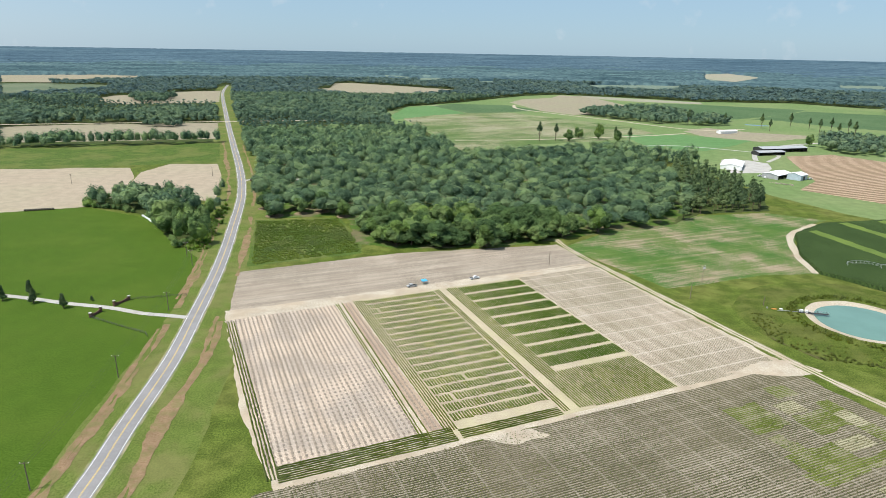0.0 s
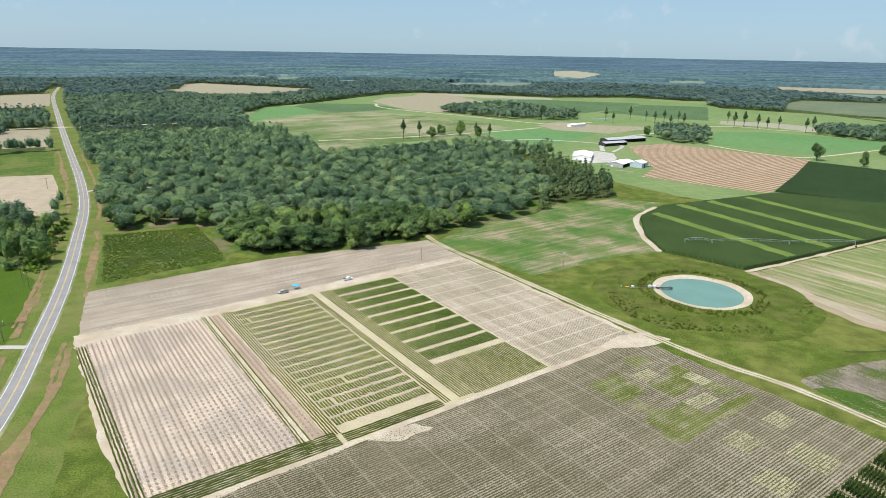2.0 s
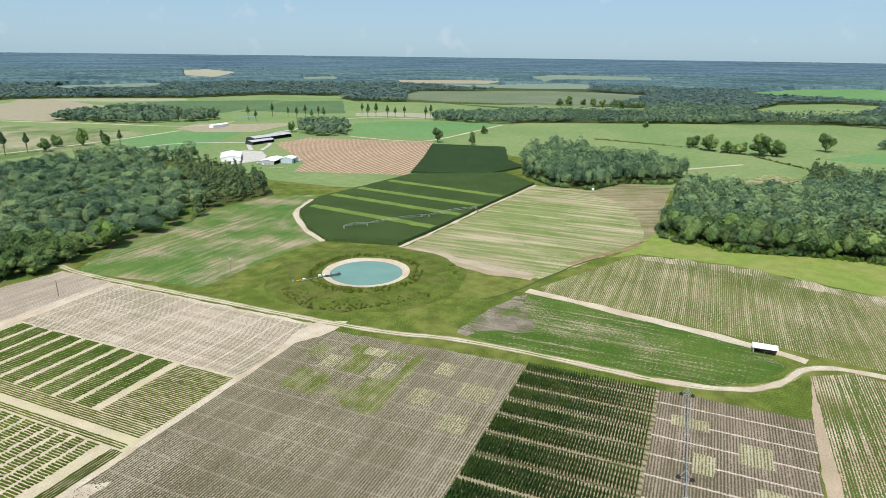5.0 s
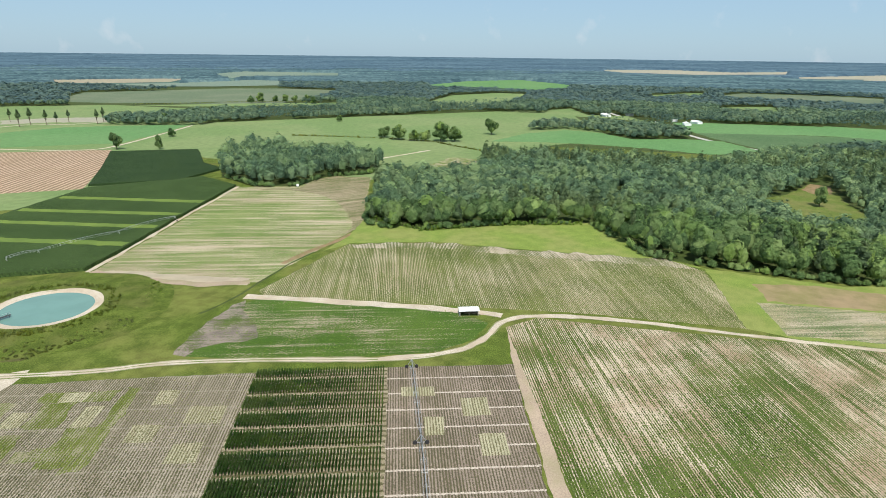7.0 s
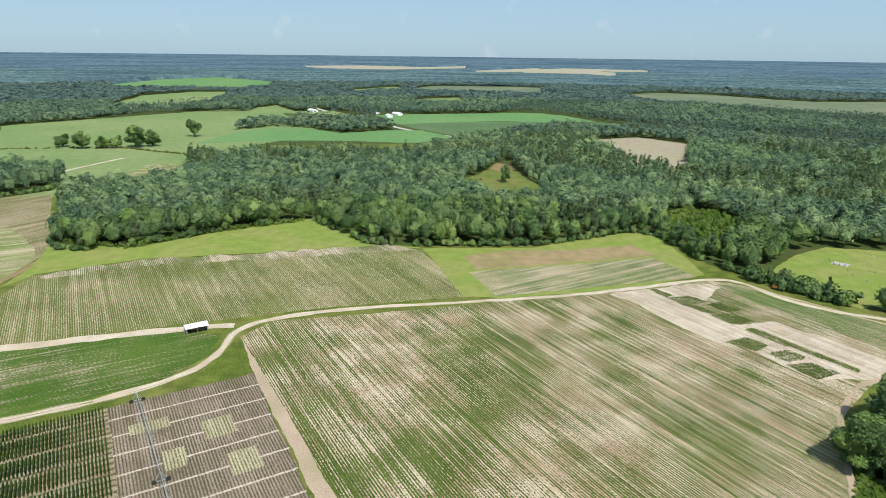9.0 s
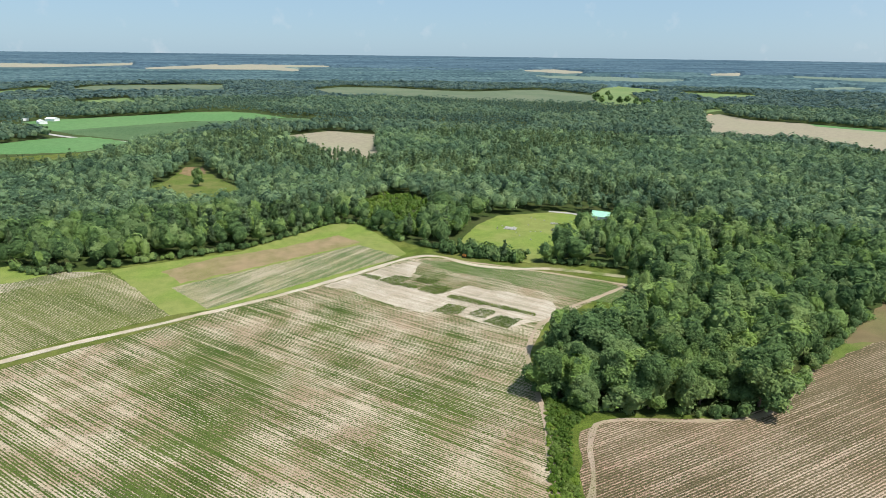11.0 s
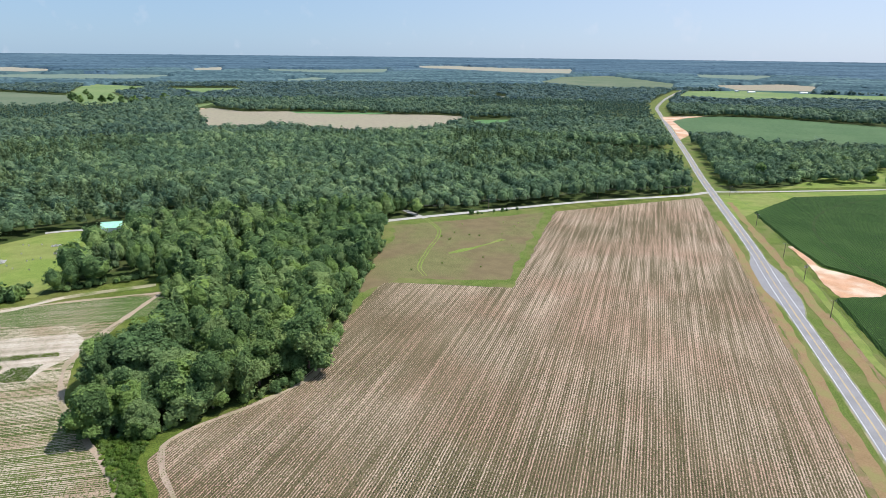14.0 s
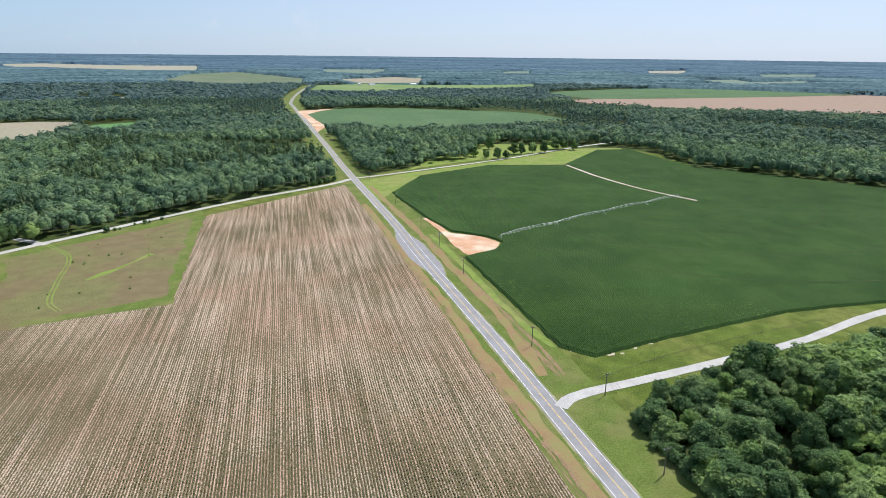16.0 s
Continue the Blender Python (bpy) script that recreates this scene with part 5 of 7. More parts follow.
NEAR_WOOD = [(148, -150), (128, -155), (113, -176), (96, -197), (93, -224), (103, -272), (116, -380), (136, -430), (190, -400), (215, -330), (215, -285), (206, -278), (180, -240), (168, -176), (152, -158)]
EAST_WOOD = [(420, 206), (404, 196), (400, 175), (408, 150), (440, 103), (468, 40), (432, 20), (400, 0), (390, -41), (386, -117), (412, -190), (398, -206), (336, -209), (300, -230), (274, -238), (257, -261), (225, -290), (190, -400),
             (122, -448), (66, -480), (-27, -550), (-122, -612), (-135, -760), (150, -1000), (420, -900), (560, -900), (800, -700), (1000, -480), (1040, -380), (880, -150), (770, -40), (760, 205), (640, 178), (610, 205), (585, 250), (555, 258), (462, 219)]
CLUMP = [(515, 412), (490, 352), (506, 319), (556, 317), (588, 284), (632, 282), (690, 390), (660, 490), (600, 480)]
HOME_WOOD = [(-131, -152), (-160, -161), (-180, -165), (-201, -164), (-245, -165), (-307, -175), (-420, -152), (-420, 0), (-250, 10), (-160, -40), (-126, -70), (-126, -108), (-128, -133)]
ROAD_WOOD = [(-146, -622), (-258, -684), (-300, -690), (-330, -760), (-440, -840), (-600, -870), (-700, -760), (-620, -700), (-560, -690), (-528, -560), (-625, -400), (-900, -300), (-900, -900), (-400, -930), (-190, -960), (-160, -800)]
BANDS = [[(-743, 1485), (-674, 1387), (-623, 1398), (-648, 1526), (-709, 1629), (-786, 1608)],
         [(-1221, 1975), (-976, 2025), (-1034, 2148), (-1291, 2092)], [(-526, 1056), (-461, 970), (-414, 978), (-453, 1070), (-515, 1104)],
         [(180, 800), (227, 804), (300, 729), (270, 690), (235, 720)],
         [(279, 1298), (338, 1210), (377, 1158), (435, 1140), (504, 1280), (509, 1402), (395, 1420), (310, 1378)],
         [(445, 1134), (507, 1134), (556, 1237), (488, 1246)],
         [(523, 873), (526, 810), (571, 802), (656, 928), (622, 965), (573, 953)],
         [(824, 884), (879, 767), (887, 748), (994, 748), (1077, 703), (1145, 615), (1237, 664), (1144, 817), (1028, 881), (920, 971)],
         [(1145, 615), (1261, 436), (1323, 431), (1380, 317), (1387, 243), (1585, 222), (1668, 293), (1425, 493), (1262, 677)],
         [(1947, 733), (2103, 526), (2245, 551), (2111, 773)],
         [(1048, 205), (1100, 151), (1053, 45), (1037, -38), (1128, -25), (1180, 61), (1163, 161), (1100, 211)],
         [(1349, 38), (1323, -38), (1354, -223), (1469, -238), (1434, 30)],
         [(1609, -43), (1849, -133), (1928, -281), (1830, -254), (1750, -140), (1582, -118), (1522, -237), (1471, -240), (1403, -50)],
         [(1389, -340), (1336, -418), (1227, -476), (1125, -503), (876, -491), (975, -548), (1290, -579), (1617, -399)],
         [(1030, -1330), (926, -1312), (859, -1338), (882, -1514), (886, -1645), (960, -1782), (1052, -1750), (1020, -1586), (1116, -1579)],
         [(722, -1241), (616, -1302), (435, -1308), (286, -1336), (318, -1474), (480, -1438), (677, -1428), (803, -1379)]]
NEAR_WOODS = [GROVE_BACK, PINES, WEST_COPSE, ROAD_COPSE, HEDGEROW, NEAR_WOOD, EAST_WOOD, CLUMP, HOME_WOOD, ROAD_WOOD] + BANDS


def outline(ob):
    n = len(ob.data.polygons[0].vertices)
    return [tuple(ob.data.vertices[i].co[:2]) for i in range(n)]


def plan_of(label):
    return next(outline(o) for o in scene.objects if o.get("label") == label)


OPEN = FAR_FIELDS + [outline(o) for o in scene.objects if o.get("category") in ("field", "meadow", "lawn", "plot") and not o.name.startswith("far_field") or o.name.startswith(("pasture", "farmland", "clearing", "crop_field"))]


def wooded(p, default_from, part_of="both"):
    r = np.linalg.norm(p, axis=1)
    az = np.degrees(np.arctan2(p[:, 0], p[:, 1])) % 360
    seen = (az < 246) | (az > 312)
    near = np.zeros(len(p), bool)
    for poly in NEAR_WOODS:
        near |= inside(p, poly)
    opened = np.zeros(len(p), bool)
    far = r > 850
    for poly in OPEN:
        opened |= inside(p, poly)
        for k in (1.03, 1.06, 1.085):  # trees on the camera's side of a far field are left out so it shows
            opened |= far & inside(p * k, poly)
    # openings inside the near woods
    for o in GAPS:
        near &= ~inside(p, o)
    wild = (r > default_from) & ~opened & seen
    ok = {"both": near | wild, "plan": near, "wild": wild & ~near}[part_of]
    # keep the roads clear
    for room, line in CLEAR:
        for x, y in line:
            some = np.where(np.abs(p[:, 0] - x) < room)[0]
            ok[some[np.abs(p[some, 0] - x) + np.abs(p[some, 1] - y) <= room]] = False
    return ok


YOUNG = [(470, -281), (429, -288), (345, -222), (375, -218), (399, -211), (463, -239)]
GAPS = [outline(o) for o in scene.objects if o.name.startswith("clearing")] + [[(262, -250), (312, -222), (352, -276), (366, -308), (346, -366), (322, -366), (300, -335), (272, -290)], [(280, -332), (314, -328), (330, -380), (300, -386)], YOUNG,
    [(906, -331), (935, -429), (857, -472), (612, -340), (699, -308)], plan_of("smooth green crop field behind the woods")]
CLEAR = [(19, road_line[(road_line[:, 1] > -1300) & (road_line[:, 1] < 1300)]), (26, road_line[(np.abs(road_line[:, 1]) >= 1300)]),
         (9, smooth_line([(-141, -616), (-203, -634), (-336, -679), (-469, -737), (-560, -770)], 5)), (10, smooth_line([(-1000, 880), (-683, 975), (-383, 1065), (-200, 1120)], 6)),
         (14, smooth_line([(1605, 154), (1459, 103), (1323, 48), (1208, -9), (1084, -56), (1003, -97), (953, -136), (900, -180)], 8)),
         (8, smooth_line([(-105, -590), (-27, -549), (106, -459), (190, -400)], 5))]

shape_rng = np.random.default_rng(3)
MID = [lumpy(shape_rng, 2, 12, -0.7, 250, 0.12, 0.45, 0.07) for _ in range(6)]
MID_PINE = [crown(shape_rng, "pine", 6, 1, 34, 0.15) for _ in range(4)]
FAR = [lumpy(shape_rng, 1, 9, -0.6, 110, 0.135, 0.42, 0.09) for _ in range(7)]
SLIM_PINE = [crown(shape_rng, "pine", 5, 0, 9, 0.2) for _ in range(4)]
FAR_PINE = [crown(shape_rng, "pine", 2, 0, 4, 0.25) for _ in range(4)]
FARTHER = [lumpy(shape_rng, 1, 6, -0.2, 22, 0.28) for _ in range(6)]
DISTANT = [lumpy(shape_rng, 1, 4, -0.1, 8, 0.36) for _ in range(6)]
BROAD = [lumpy(shape_rng, 2, 20, -0.6, 420, 0.095, 0.45, 0.055) for _ in range(6)]
NEARBY = []


def tree_sizes(p, gap, tall):
    """Radii and heights: big old trees among lesser ones, and whole stands that are taller or lower."""
    n = len(p)
    rad = gap * np.clip(rng.lognormal(-0.56, 0.3, n), 0.36, 1.1)
    stand = np.array([noise.noise(Vector((q[0] * 0.008, q[1] * 0.008, 0))) for q in p])
    return rad, tall + 8.5 * rad / gap + rng.uniform(-3.2, 3.8, n) + 4.0 * stand


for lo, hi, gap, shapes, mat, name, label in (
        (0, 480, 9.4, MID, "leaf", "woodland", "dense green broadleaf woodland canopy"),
        (480, 950, 9.8, FAR, "mid_haze_leaf", "woodland", "dense green woodland canopy"),
        (950, 1700, 11.0, FARTHER, "far_haze_leaf", "far_woodland", "far woods of round dark green crowns"),
        (1700, 2640, 15.5, DISTANT, "distant_haze_leaf", "distant_woodland", "distant dark green woods")):
    p = scatter(gap, (-hi, -hi, hi, hi))
    r = np.linalg.norm(p, axis=1)
    p = p[(r >= lo) & (r < hi)]
    p = p[wooded(p, 900)]
    n = len(p)
    rad, tall = tree_sizes(p, gap, 11.0 if lo < 900 else 9.5)
    if lo >= 480:  # stands of planted pines among the broadleaf woods
        piny = inside(p, PINES) if lo == 480 else np.array([noise.noise(Vector((q[0] * 0.0035, q[1] * 0.0035, 4.0))) > 0.18 for q in p])
        if lo == 480:
            piny |= np.array([noise.noise(Vector((q[0] * 0.006, q[1] * 0.006, 4.0))) > 0.1 for q in p]) & inside(p, EAST_WOOD) & (rng.uniform(size=n) < 0.6)
        if lo < 1700:
            stamp("pine_stand", p[piny], rad[piny] * 0.72, tall[piny] + 2, tall[piny] * 0.3, SLIM_PINE if lo == 480 else FAR_PINE, M["pine_leaf" if lo == 480 else "far_haze_pine_leaf"], "stand of tall dark green pines")
            stand = piny & inside(p, PINES)
            if stand.any():
                bm = bmesh.new()
                for q in p[stand]:
                    rod_bm((q[0], q[1], 0), (q[0] + rng.uniform(-0.4, 0.4), q[1], 9.5), 0.24, 5, 0.16, bm)
                me = bpy.data.meshes.new("pine_trunks")
                bm.to_mesh(me)
                bm.free()
                me.materials.append(M["bark"])
                tagged(new("pine_trunks", me), "bare straight trunks of the pines", "trunks", kind="stuff")
            p, rad, tall = p[~piny], rad[~piny], tall[~piny]
    tall[inside(p, CLUMP)] *= 1.22
    if lo == 0:
        low_wood = inside(p, HOME_WOOD)
        tall[low_wood] *= 0.66
        rank = np.argsort(np.linalg.norm(p, axis=1))
        close = np.zeros(n, bool)
        close[rank[:225]] = True
        NEARBY = list(zip(p[close], rad[close], tall[close]))
        p, rad, tall = p[~close], rad[~close], tall[~close]
        piny = inside(p, PINES)
        piny |= (inside(p, EAST_WOOD)) & (rng.uniform(size=len(p)) < 0.14)
        stamp("pine_stand", p[piny], rad[piny] * 0.75, tall[piny] + 3, tall[piny] * 0.25, MID_PINE, M["pine_leaf"], "stand of tall dark green pines")
        p, rad, tall = p[~piny], rad[~piny], tall[~piny]
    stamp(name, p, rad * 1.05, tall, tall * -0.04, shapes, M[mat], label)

# the grove of broad, evenly spaced trees
p = scatter(15.5, (-230, 370, 250, 800))
p = p[inside(p, GROVE)]
order = np.argsort(np.linalg.norm(p, axis=1))
GROVE_FRONT, p = p[order[:44]], p[order[44:]]
stamp("grove", p, rng.uniform(6.8, 9.6, len(p)), rng.uniform(12, 18, len(p)), rng.uniform(0.5, 1.5, len(p)), BROAD, M["mid_haze_leaf"], "grove of broad round green trees on grass")


def canopy(name, lo, hi, near_mat, far_mat, label, tall=12.0):
    """The woods on the bent-up far ground as one unbroken roof of leaves, in rings round the plain, each tree line a
    little above the one before it.
    """
    step = radians(0.2)
    az = np.arange(radians(-48), radians(248), step)
    rr = [lo]
    while rr[-1] < hi:
        rr.append(rr[-1] + 20.0)
    rr = np.array(rr)
    ny, nx = len(rr), len(az)
    a = az[None] + rng.uniform(-0.4, 0.4, (ny, nx)) * step
    d = rr[:, None] + rng.uniform(-0.4, 0.4, (ny, nx)) * 20.0
    flat = np.stack([d * np.sin(a), d * np.cos(a)], -1).reshape(-1, 2)
    ok = np.ones(len(flat), bool)
    for poly in FAR_FIELDS:
        for k in (1.0, 1.03, 1.055):
            ok &= ~inside(flat * k, poly)
    ok[:nx] = False
    away = d.ravel()
    base = np.array([rise_at(v) for v in away])
    swell = np.array([noise.noise(Vector((u * 14.0, v * 0.012, 2.0))) for u, v in zip(a.ravel(), away)])
    calm = np.clip(1 - (away - lo) / 1900, 0.12, 1)
    z = np.where(ok, base + tall + calm * (5.0 * swell + rng.uniform(-4.0, 4.0, len(flat))), base - 3.0)
    n = np.arange(ny * nx).reshape(ny, nx)
    a, b, c, d = (m.ravel() for m in (n[:-1, :-1], n[:-1, 1:], n[1:, 1:], n[1:, :-1]))
    tris = np.concatenate([np.stack([a, d, b], -1), np.stack([b, d, c], -1)])
    tris = tris[ok[tris].any(axis=1)]
    keep, back = np.unique(tris, return_inverse=True)
    vs = np.concatenate([flat[keep], z[keep][:, None]], 1)
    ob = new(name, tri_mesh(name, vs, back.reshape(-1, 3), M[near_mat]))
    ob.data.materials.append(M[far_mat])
    # the farther part takes the colours with more blue haze in them
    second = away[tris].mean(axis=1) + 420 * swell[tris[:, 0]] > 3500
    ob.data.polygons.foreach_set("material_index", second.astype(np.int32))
    return tagged(ob, label, "woods", kind="stuff")


canopy("distant_woodland", 2605, 4720, "skyline_haze_leaf", "horizon_haze_leaf", "green woods up to the horizon, tinted blue for haze")

# ground under the nearer woods, its colour darkened for the trees' shade
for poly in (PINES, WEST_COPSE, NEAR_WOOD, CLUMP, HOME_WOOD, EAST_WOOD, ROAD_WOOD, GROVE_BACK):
    sheet("forest_floor", poly, "forest_floor", "leaf litter under the trees, coloured dark for their shade", z=0.012 if poly in (EAST_WOOD, ROAD_WOOD, GROVE_BACK) else None, edge=1.5, category="ground")


# undergrowth along the edges of the woods
edge_pts, small = [], np.random.default_rng(8)
for poly in (EAST_WOOD, NEAR_WOOD, CLUMP, WEST_COPSE, HOME_WOOD, ROAD_WOOD):
    for (x1, y1), (x2, y2) in zip(poly, poly[1:] + poly[:1]):
        far = max(math.hypot(x1, y1), math.hypot(x2, y2))
        if far > 720:
            continue
        for k in np.arange(0, math.hypot(x2 - x1, y2 - y1), 2.3) / max(1e-6, math.hypot(x2 - x1, y2 - y1)):
            q = Vector((x1 + (x2 - x1) * k, y1 + (y2 - y1) * k))
            if noise.noise(Vector((q.x * 0.05, q.y * 0.05, 9.0))) > -0.25:
                edge_pts.append((q.x + small.uniform(-1.8, 1.8), q.y + small.uniform(-1.8, 1.8)))
edge_pts = np.array(edge_pts)
edge_pts = edge_pts[~np.any([inside(edge_pts, o) for o in GAPS], axis=0)]
for room, line in CLEAR:
    edge_pts = edge_pts[np.abs(edge_pts[:, None] - np.array(line)[None, :, :2]).sum(axis=2).min(axis=1) > room]
wide = small.uniform(1.5, 3.6, len(edge_pts))
stamp("undergrowth", edge_pts, wide, wide * small.uniform(1.3, 2.4, len(edge_pts)), wide * -0.5, FAR, M["leaf"], "bushy green undergrowth along the edge of the woods")

sheet("grove_floor", GROVE, ground_mat("shaded_grass", (0.04, 0.08, 0.014), (0.08, 0.14, 0.024), (0.17, 0.13, 0.085), 0.7, 0.07, 0.4, 22), "grass with bare brown rings under the grove", edge=2.0, category="ground")


# single trees
def tree_model(name, kind, seed, label, height=15.0, radius=5.0, tufts=120, low=0.04):
    r = np.random.default_rng(seed)
    root = thing(name, label, "tree")
    bm = rod_bm((0, 0, 0), (0.15, 0.1, height * 0.5), 0.34, 8, 0.2)
    for k in range(5):
        a = k * 1.26 + r.uniform(-0.3, 0.3)
        z = height * r.uniform(0.22, 0.42)
        rod_bm((0.05, 0.05, z), (math.cos(a) * radius * 0.55, math.sin(a) * radius * 0.55, z + height * r.uniform(0.15, 0.3)), 0.15, 6, 0.06, bm)
    part("trunk", bm, M["bark"], root)
    v, f = crown(r, kind, 15, 1, tufts + 70, 0.068) if kind == "round" else crown(r, kind, 12, 1, tufts + 10, 0.11)
    v = v * np.array([radius, radius, height * (1 - low)]) + np.array([0, 0, height * low])
    ob = new("crown", tri_mesh("crown", v, f, M["leaf" if kind == "round" else "pine_leaf"]))
    ob.parent = root
    return root


MODELS = [tree_model("tree", "round", 20 + k, lab, h, rd) for k, (lab, h, rd) in enumerate((
    ("tall leafy green tree at the wood's edge", 15.0, 5.0), ("broad green tree in the wood", 14.0, 5.6), ("slim green tree in the wood", 16.5, 4.4),
    ("full green tree with a lumpy crown", 15.5, 5.2), ("young green tree under taller ones", 12.0, 4.6)))]
MODELS.append(tree_model("pine_tree", "pine", 31, "tall thin dark green pine", 17.0, 3.0, 90, 0.5))
used = set()


def plant(k, x, y, scale=1.0, high=1.0, label="", group="", name=""):
    m = Matrix.Translation((x, y, 0)) @ Matrix.Rotation(rng.uniform(0, 6.28), 4, "Z") @ Matrix.Diagonal((scale, scale, scale * high, 1))
    if k not in used:
        used.add(k)
        ob = MODELS[k]
        ob.matrix_basis = m
    else:
        ob = copy_thing(MODELS[k], m)
        ob.matrix_basis = m
    return tagged(ob, label, "", group)


NEARBY.sort(key=lambda q: np.linalg.norm(q[0]))
for (q, rd, hh) in NEARBY:
    if inside(np.array([q]), HOME_WOOD)[0]:
        rd, hh = rd * 0.86, hh
    k = int(rng.integers(0, 5))
    plant(k, q[0], q[1], float(rd / 4.6), float(np.clip(hh / 15.0 * 4.6 / rd, 0.7, 1.35)), group="trees of the near woods")
for q in GROVE_FRONT:
    plant(int(rng.integers(0, 5)), q[0], q[1], float(rng.uniform(1.5, 1.9)), float(rng.uniform(0.6, 0.72)), "broad round green tree at the edge of the grove", "grove trees")


# ---- crops standing in rows ----
def ridge_rows(name, rows, width, height, mat, label, rough=0.35, step=1.0, lift=0.14):
    """Rows of low plants: each a leafy ridge with an uneven top. rows: (start, end) on the ground."""
    vs, fs = [], []
    for a, b in rows:
        a, b = np.array(a), np.array(b)
        ln = np.linalg.norm(b - a)
        n = max(2, int(ln / step) + 1)
        d = (b - a) / ln
        s = np.array([d[1], -d[0]])
        t = np.linspace(0, ln, n)
        wl, wr = (width / 2 * (1 + rough * rng.uniform(-1, 1, n)) for _ in range(2))
        tl, tr = (width * 0.22 * (1 + rough * rng.uniform(-1, 1, n)) for _ in range(2))
        h = height * (1 + rough * rng.uniform(-1, 1, n))
        c = a + d * t[:, None]
        k0 = len(vs)
        for i in range(n):
            for w, z in ((-wl[i], 0.05), (-tl[i], h[i]), (tr[i], h[i] * rng.uniform(0.75, 1.1)), (wr[i], 0.05)):
                q = c[i] + s * w
                vs.append((q[0], q[1], z + 0.3 * 0))
        for i in range(n - 1):
            for k in range(3):
                p = k0 + 4 * i + k
                fs.append((p, p + 1, p + 5, p + 4))
        fs.append((k0, k0 + 1, k0 + 2, k0 + 3))
        e = k0 + 4 * (n - 1)
        fs.append((e + 3, e + 2, e + 1, e))
    ob = new(name, mesh_from(name, np.array(vs) + np.array([0, 0, lift]), fs, mat))
    return tagged(ob, label, "crop", kind="stuff")


M["plot_leaf"] = leaf_mat("plot_foliage", (0.08, 0.125, 0.022), (0.125, 0.18, 0.034), (0.18, 0.22, 0.04), 0.45, 0.16)
M["plot_leaf_dark"] = leaf_mat("dense_plot_foliage", (0.08, 0.14, 0.024), (0.115, 0.18, 0.034), (0.14, 0.2, 0.04), 0.45, 0.12)
M["row_leaf"] = leaf_mat("border_foliage", (0.095, 0.13, 0.028), (0.145, 0.185, 0.042), (0.17, 0.2, 0.048), 0.45, 0.1)
M["corn_leaf"] = leaf_mat("maize_foliage", (0.045, 0.1, 0.025), (0.085, 0.155, 0.04), (0.14, 0.2, 0.045), 0.45, 0.12)

M["dry_leaf"] = leaf_mat("dusty_crop_foliage", (0.1, 0.105, 0.048), (0.165, 0.165, 0.08), (0.14, 0.15, 0.062), 0.35, 0.06)
M["field_leaf"] = leaf_mat("field_crop_foliage", (0.06, 0.098, 0.017), (0.11, 0.16, 0.03), (0.13, 0.175, 0.034), 0.35, 0.06)


def row_plants(name, poly, az, spacing, mat, label, cover=0.0, step=1.0, size=0.27, high=0.3, reach=255.0, seed=0.0, base=0.17, skip=()):
    """Single plants along the rows of a field, thinned out in patches; each a small four-sided tuft."""
    a = radians(az)
    d, s = np.array([math.sin(a), math.cos(a)]), np.array([math.cos(a), -math.sin(a)])
    b = np.array(poly, float)
    lo, hi = (b @ s).min(), (b @ s).max()
    l0, l1 = (b @ d).min(), (b @ d).max()
    ks = np.arange(math.ceil(lo / spacing - 0.25), hi / spacing)
    grid = np.stack(np.meshgrid((ks + 0.25) * spacing, np.arange(l0, l1, step)), -1).reshape(-1, 2)
    grid[:, 1] += rng.uniform(-0.3, 0.3, len(grid)) * step
    grid[:, 0] += rng.normal(0, 0.07, len(grid))
    p = grid[:, :1] * s + grid[:, 1:] * d
    keep = inside(p, poly) & (np.linalg.norm(p, axis=1) < reach)
    for gap in skip:
        keep &= ~inside(p, gap)
    p, grid = p[keep], grid[keep]
    dens = np.array([noise.noise(Vector((x * 0.05, y * 0.008, seed))) + 0.8 * noise.noise(Vector((x * 0.03, y * 0.03, seed + 9))) for x, y in grid])
    away = np.clip((reach - np.linalg.norm(p, axis=1)) / (0.4 * reach), 0, 1)  # fewer plants farther from the camera, where the field's own colour takes over
    keep = (dens + rng.uniform(-0.45, 0.45, len(p)) + cover > 0) & (rng.uniform(size=len(p)) < away)
    p = p[keep]
    n = len(p)
    r, h = size * rng.uniform(0.6, 1.3, n), high * rng.uniform(0.6, 1.3, n)
    t = rng.uniform(0, 6.28, n)
    vs = np.zeros((n, 5, 3))
    for k in range(4):
        vs[:, k, 0] = p[:, 0] + r * np.cos(t + k * 1.571)
        vs[:, k, 1] = p[:, 1] + r * np.sin(t + k * 1.571)
        vs[:, k, 2] = base + h * rng.uniform(0.2, 0.7, n)
    vs[:, 4, :2] = p + rng.normal(0, 0.05, (n, 2))
    vs[:, 4, 2] = base + h
    f = np.array([[0, 1, 4], [1, 2, 4], [2, 3, 4], [3, 0, 4]])
    fs = (f[None] + (np.arange(n) * 5)[:, None, None]).reshape(-1, 3)
    tagged(new(name, tri_mesh(name, vs.reshape(-1, 3), fs, mat)), label, "crop", kind="stuff")


row_plants("crop_plants", plan_of("large field of pale soil with green streaked rows"), AZ_V, 0.96, M["field_leaf"], "small green plants in streaky rows on pale soil", -0.05, seed=2.0)
row_plants("crop_plants", plan_of("large reddish tan field with long parallel crop rows"), 187.0, 0.95, M["dry_leaf"], "small dusty green plants in long straight rows", 0.2, seed=5.0)
row_plants("crop_plants", plan_of("grey-brown field of withered crop rows"), AZ_V, 0.96, M["dry_leaf"], "withered grey-green plants in rows", 0.2, seed=8.0)
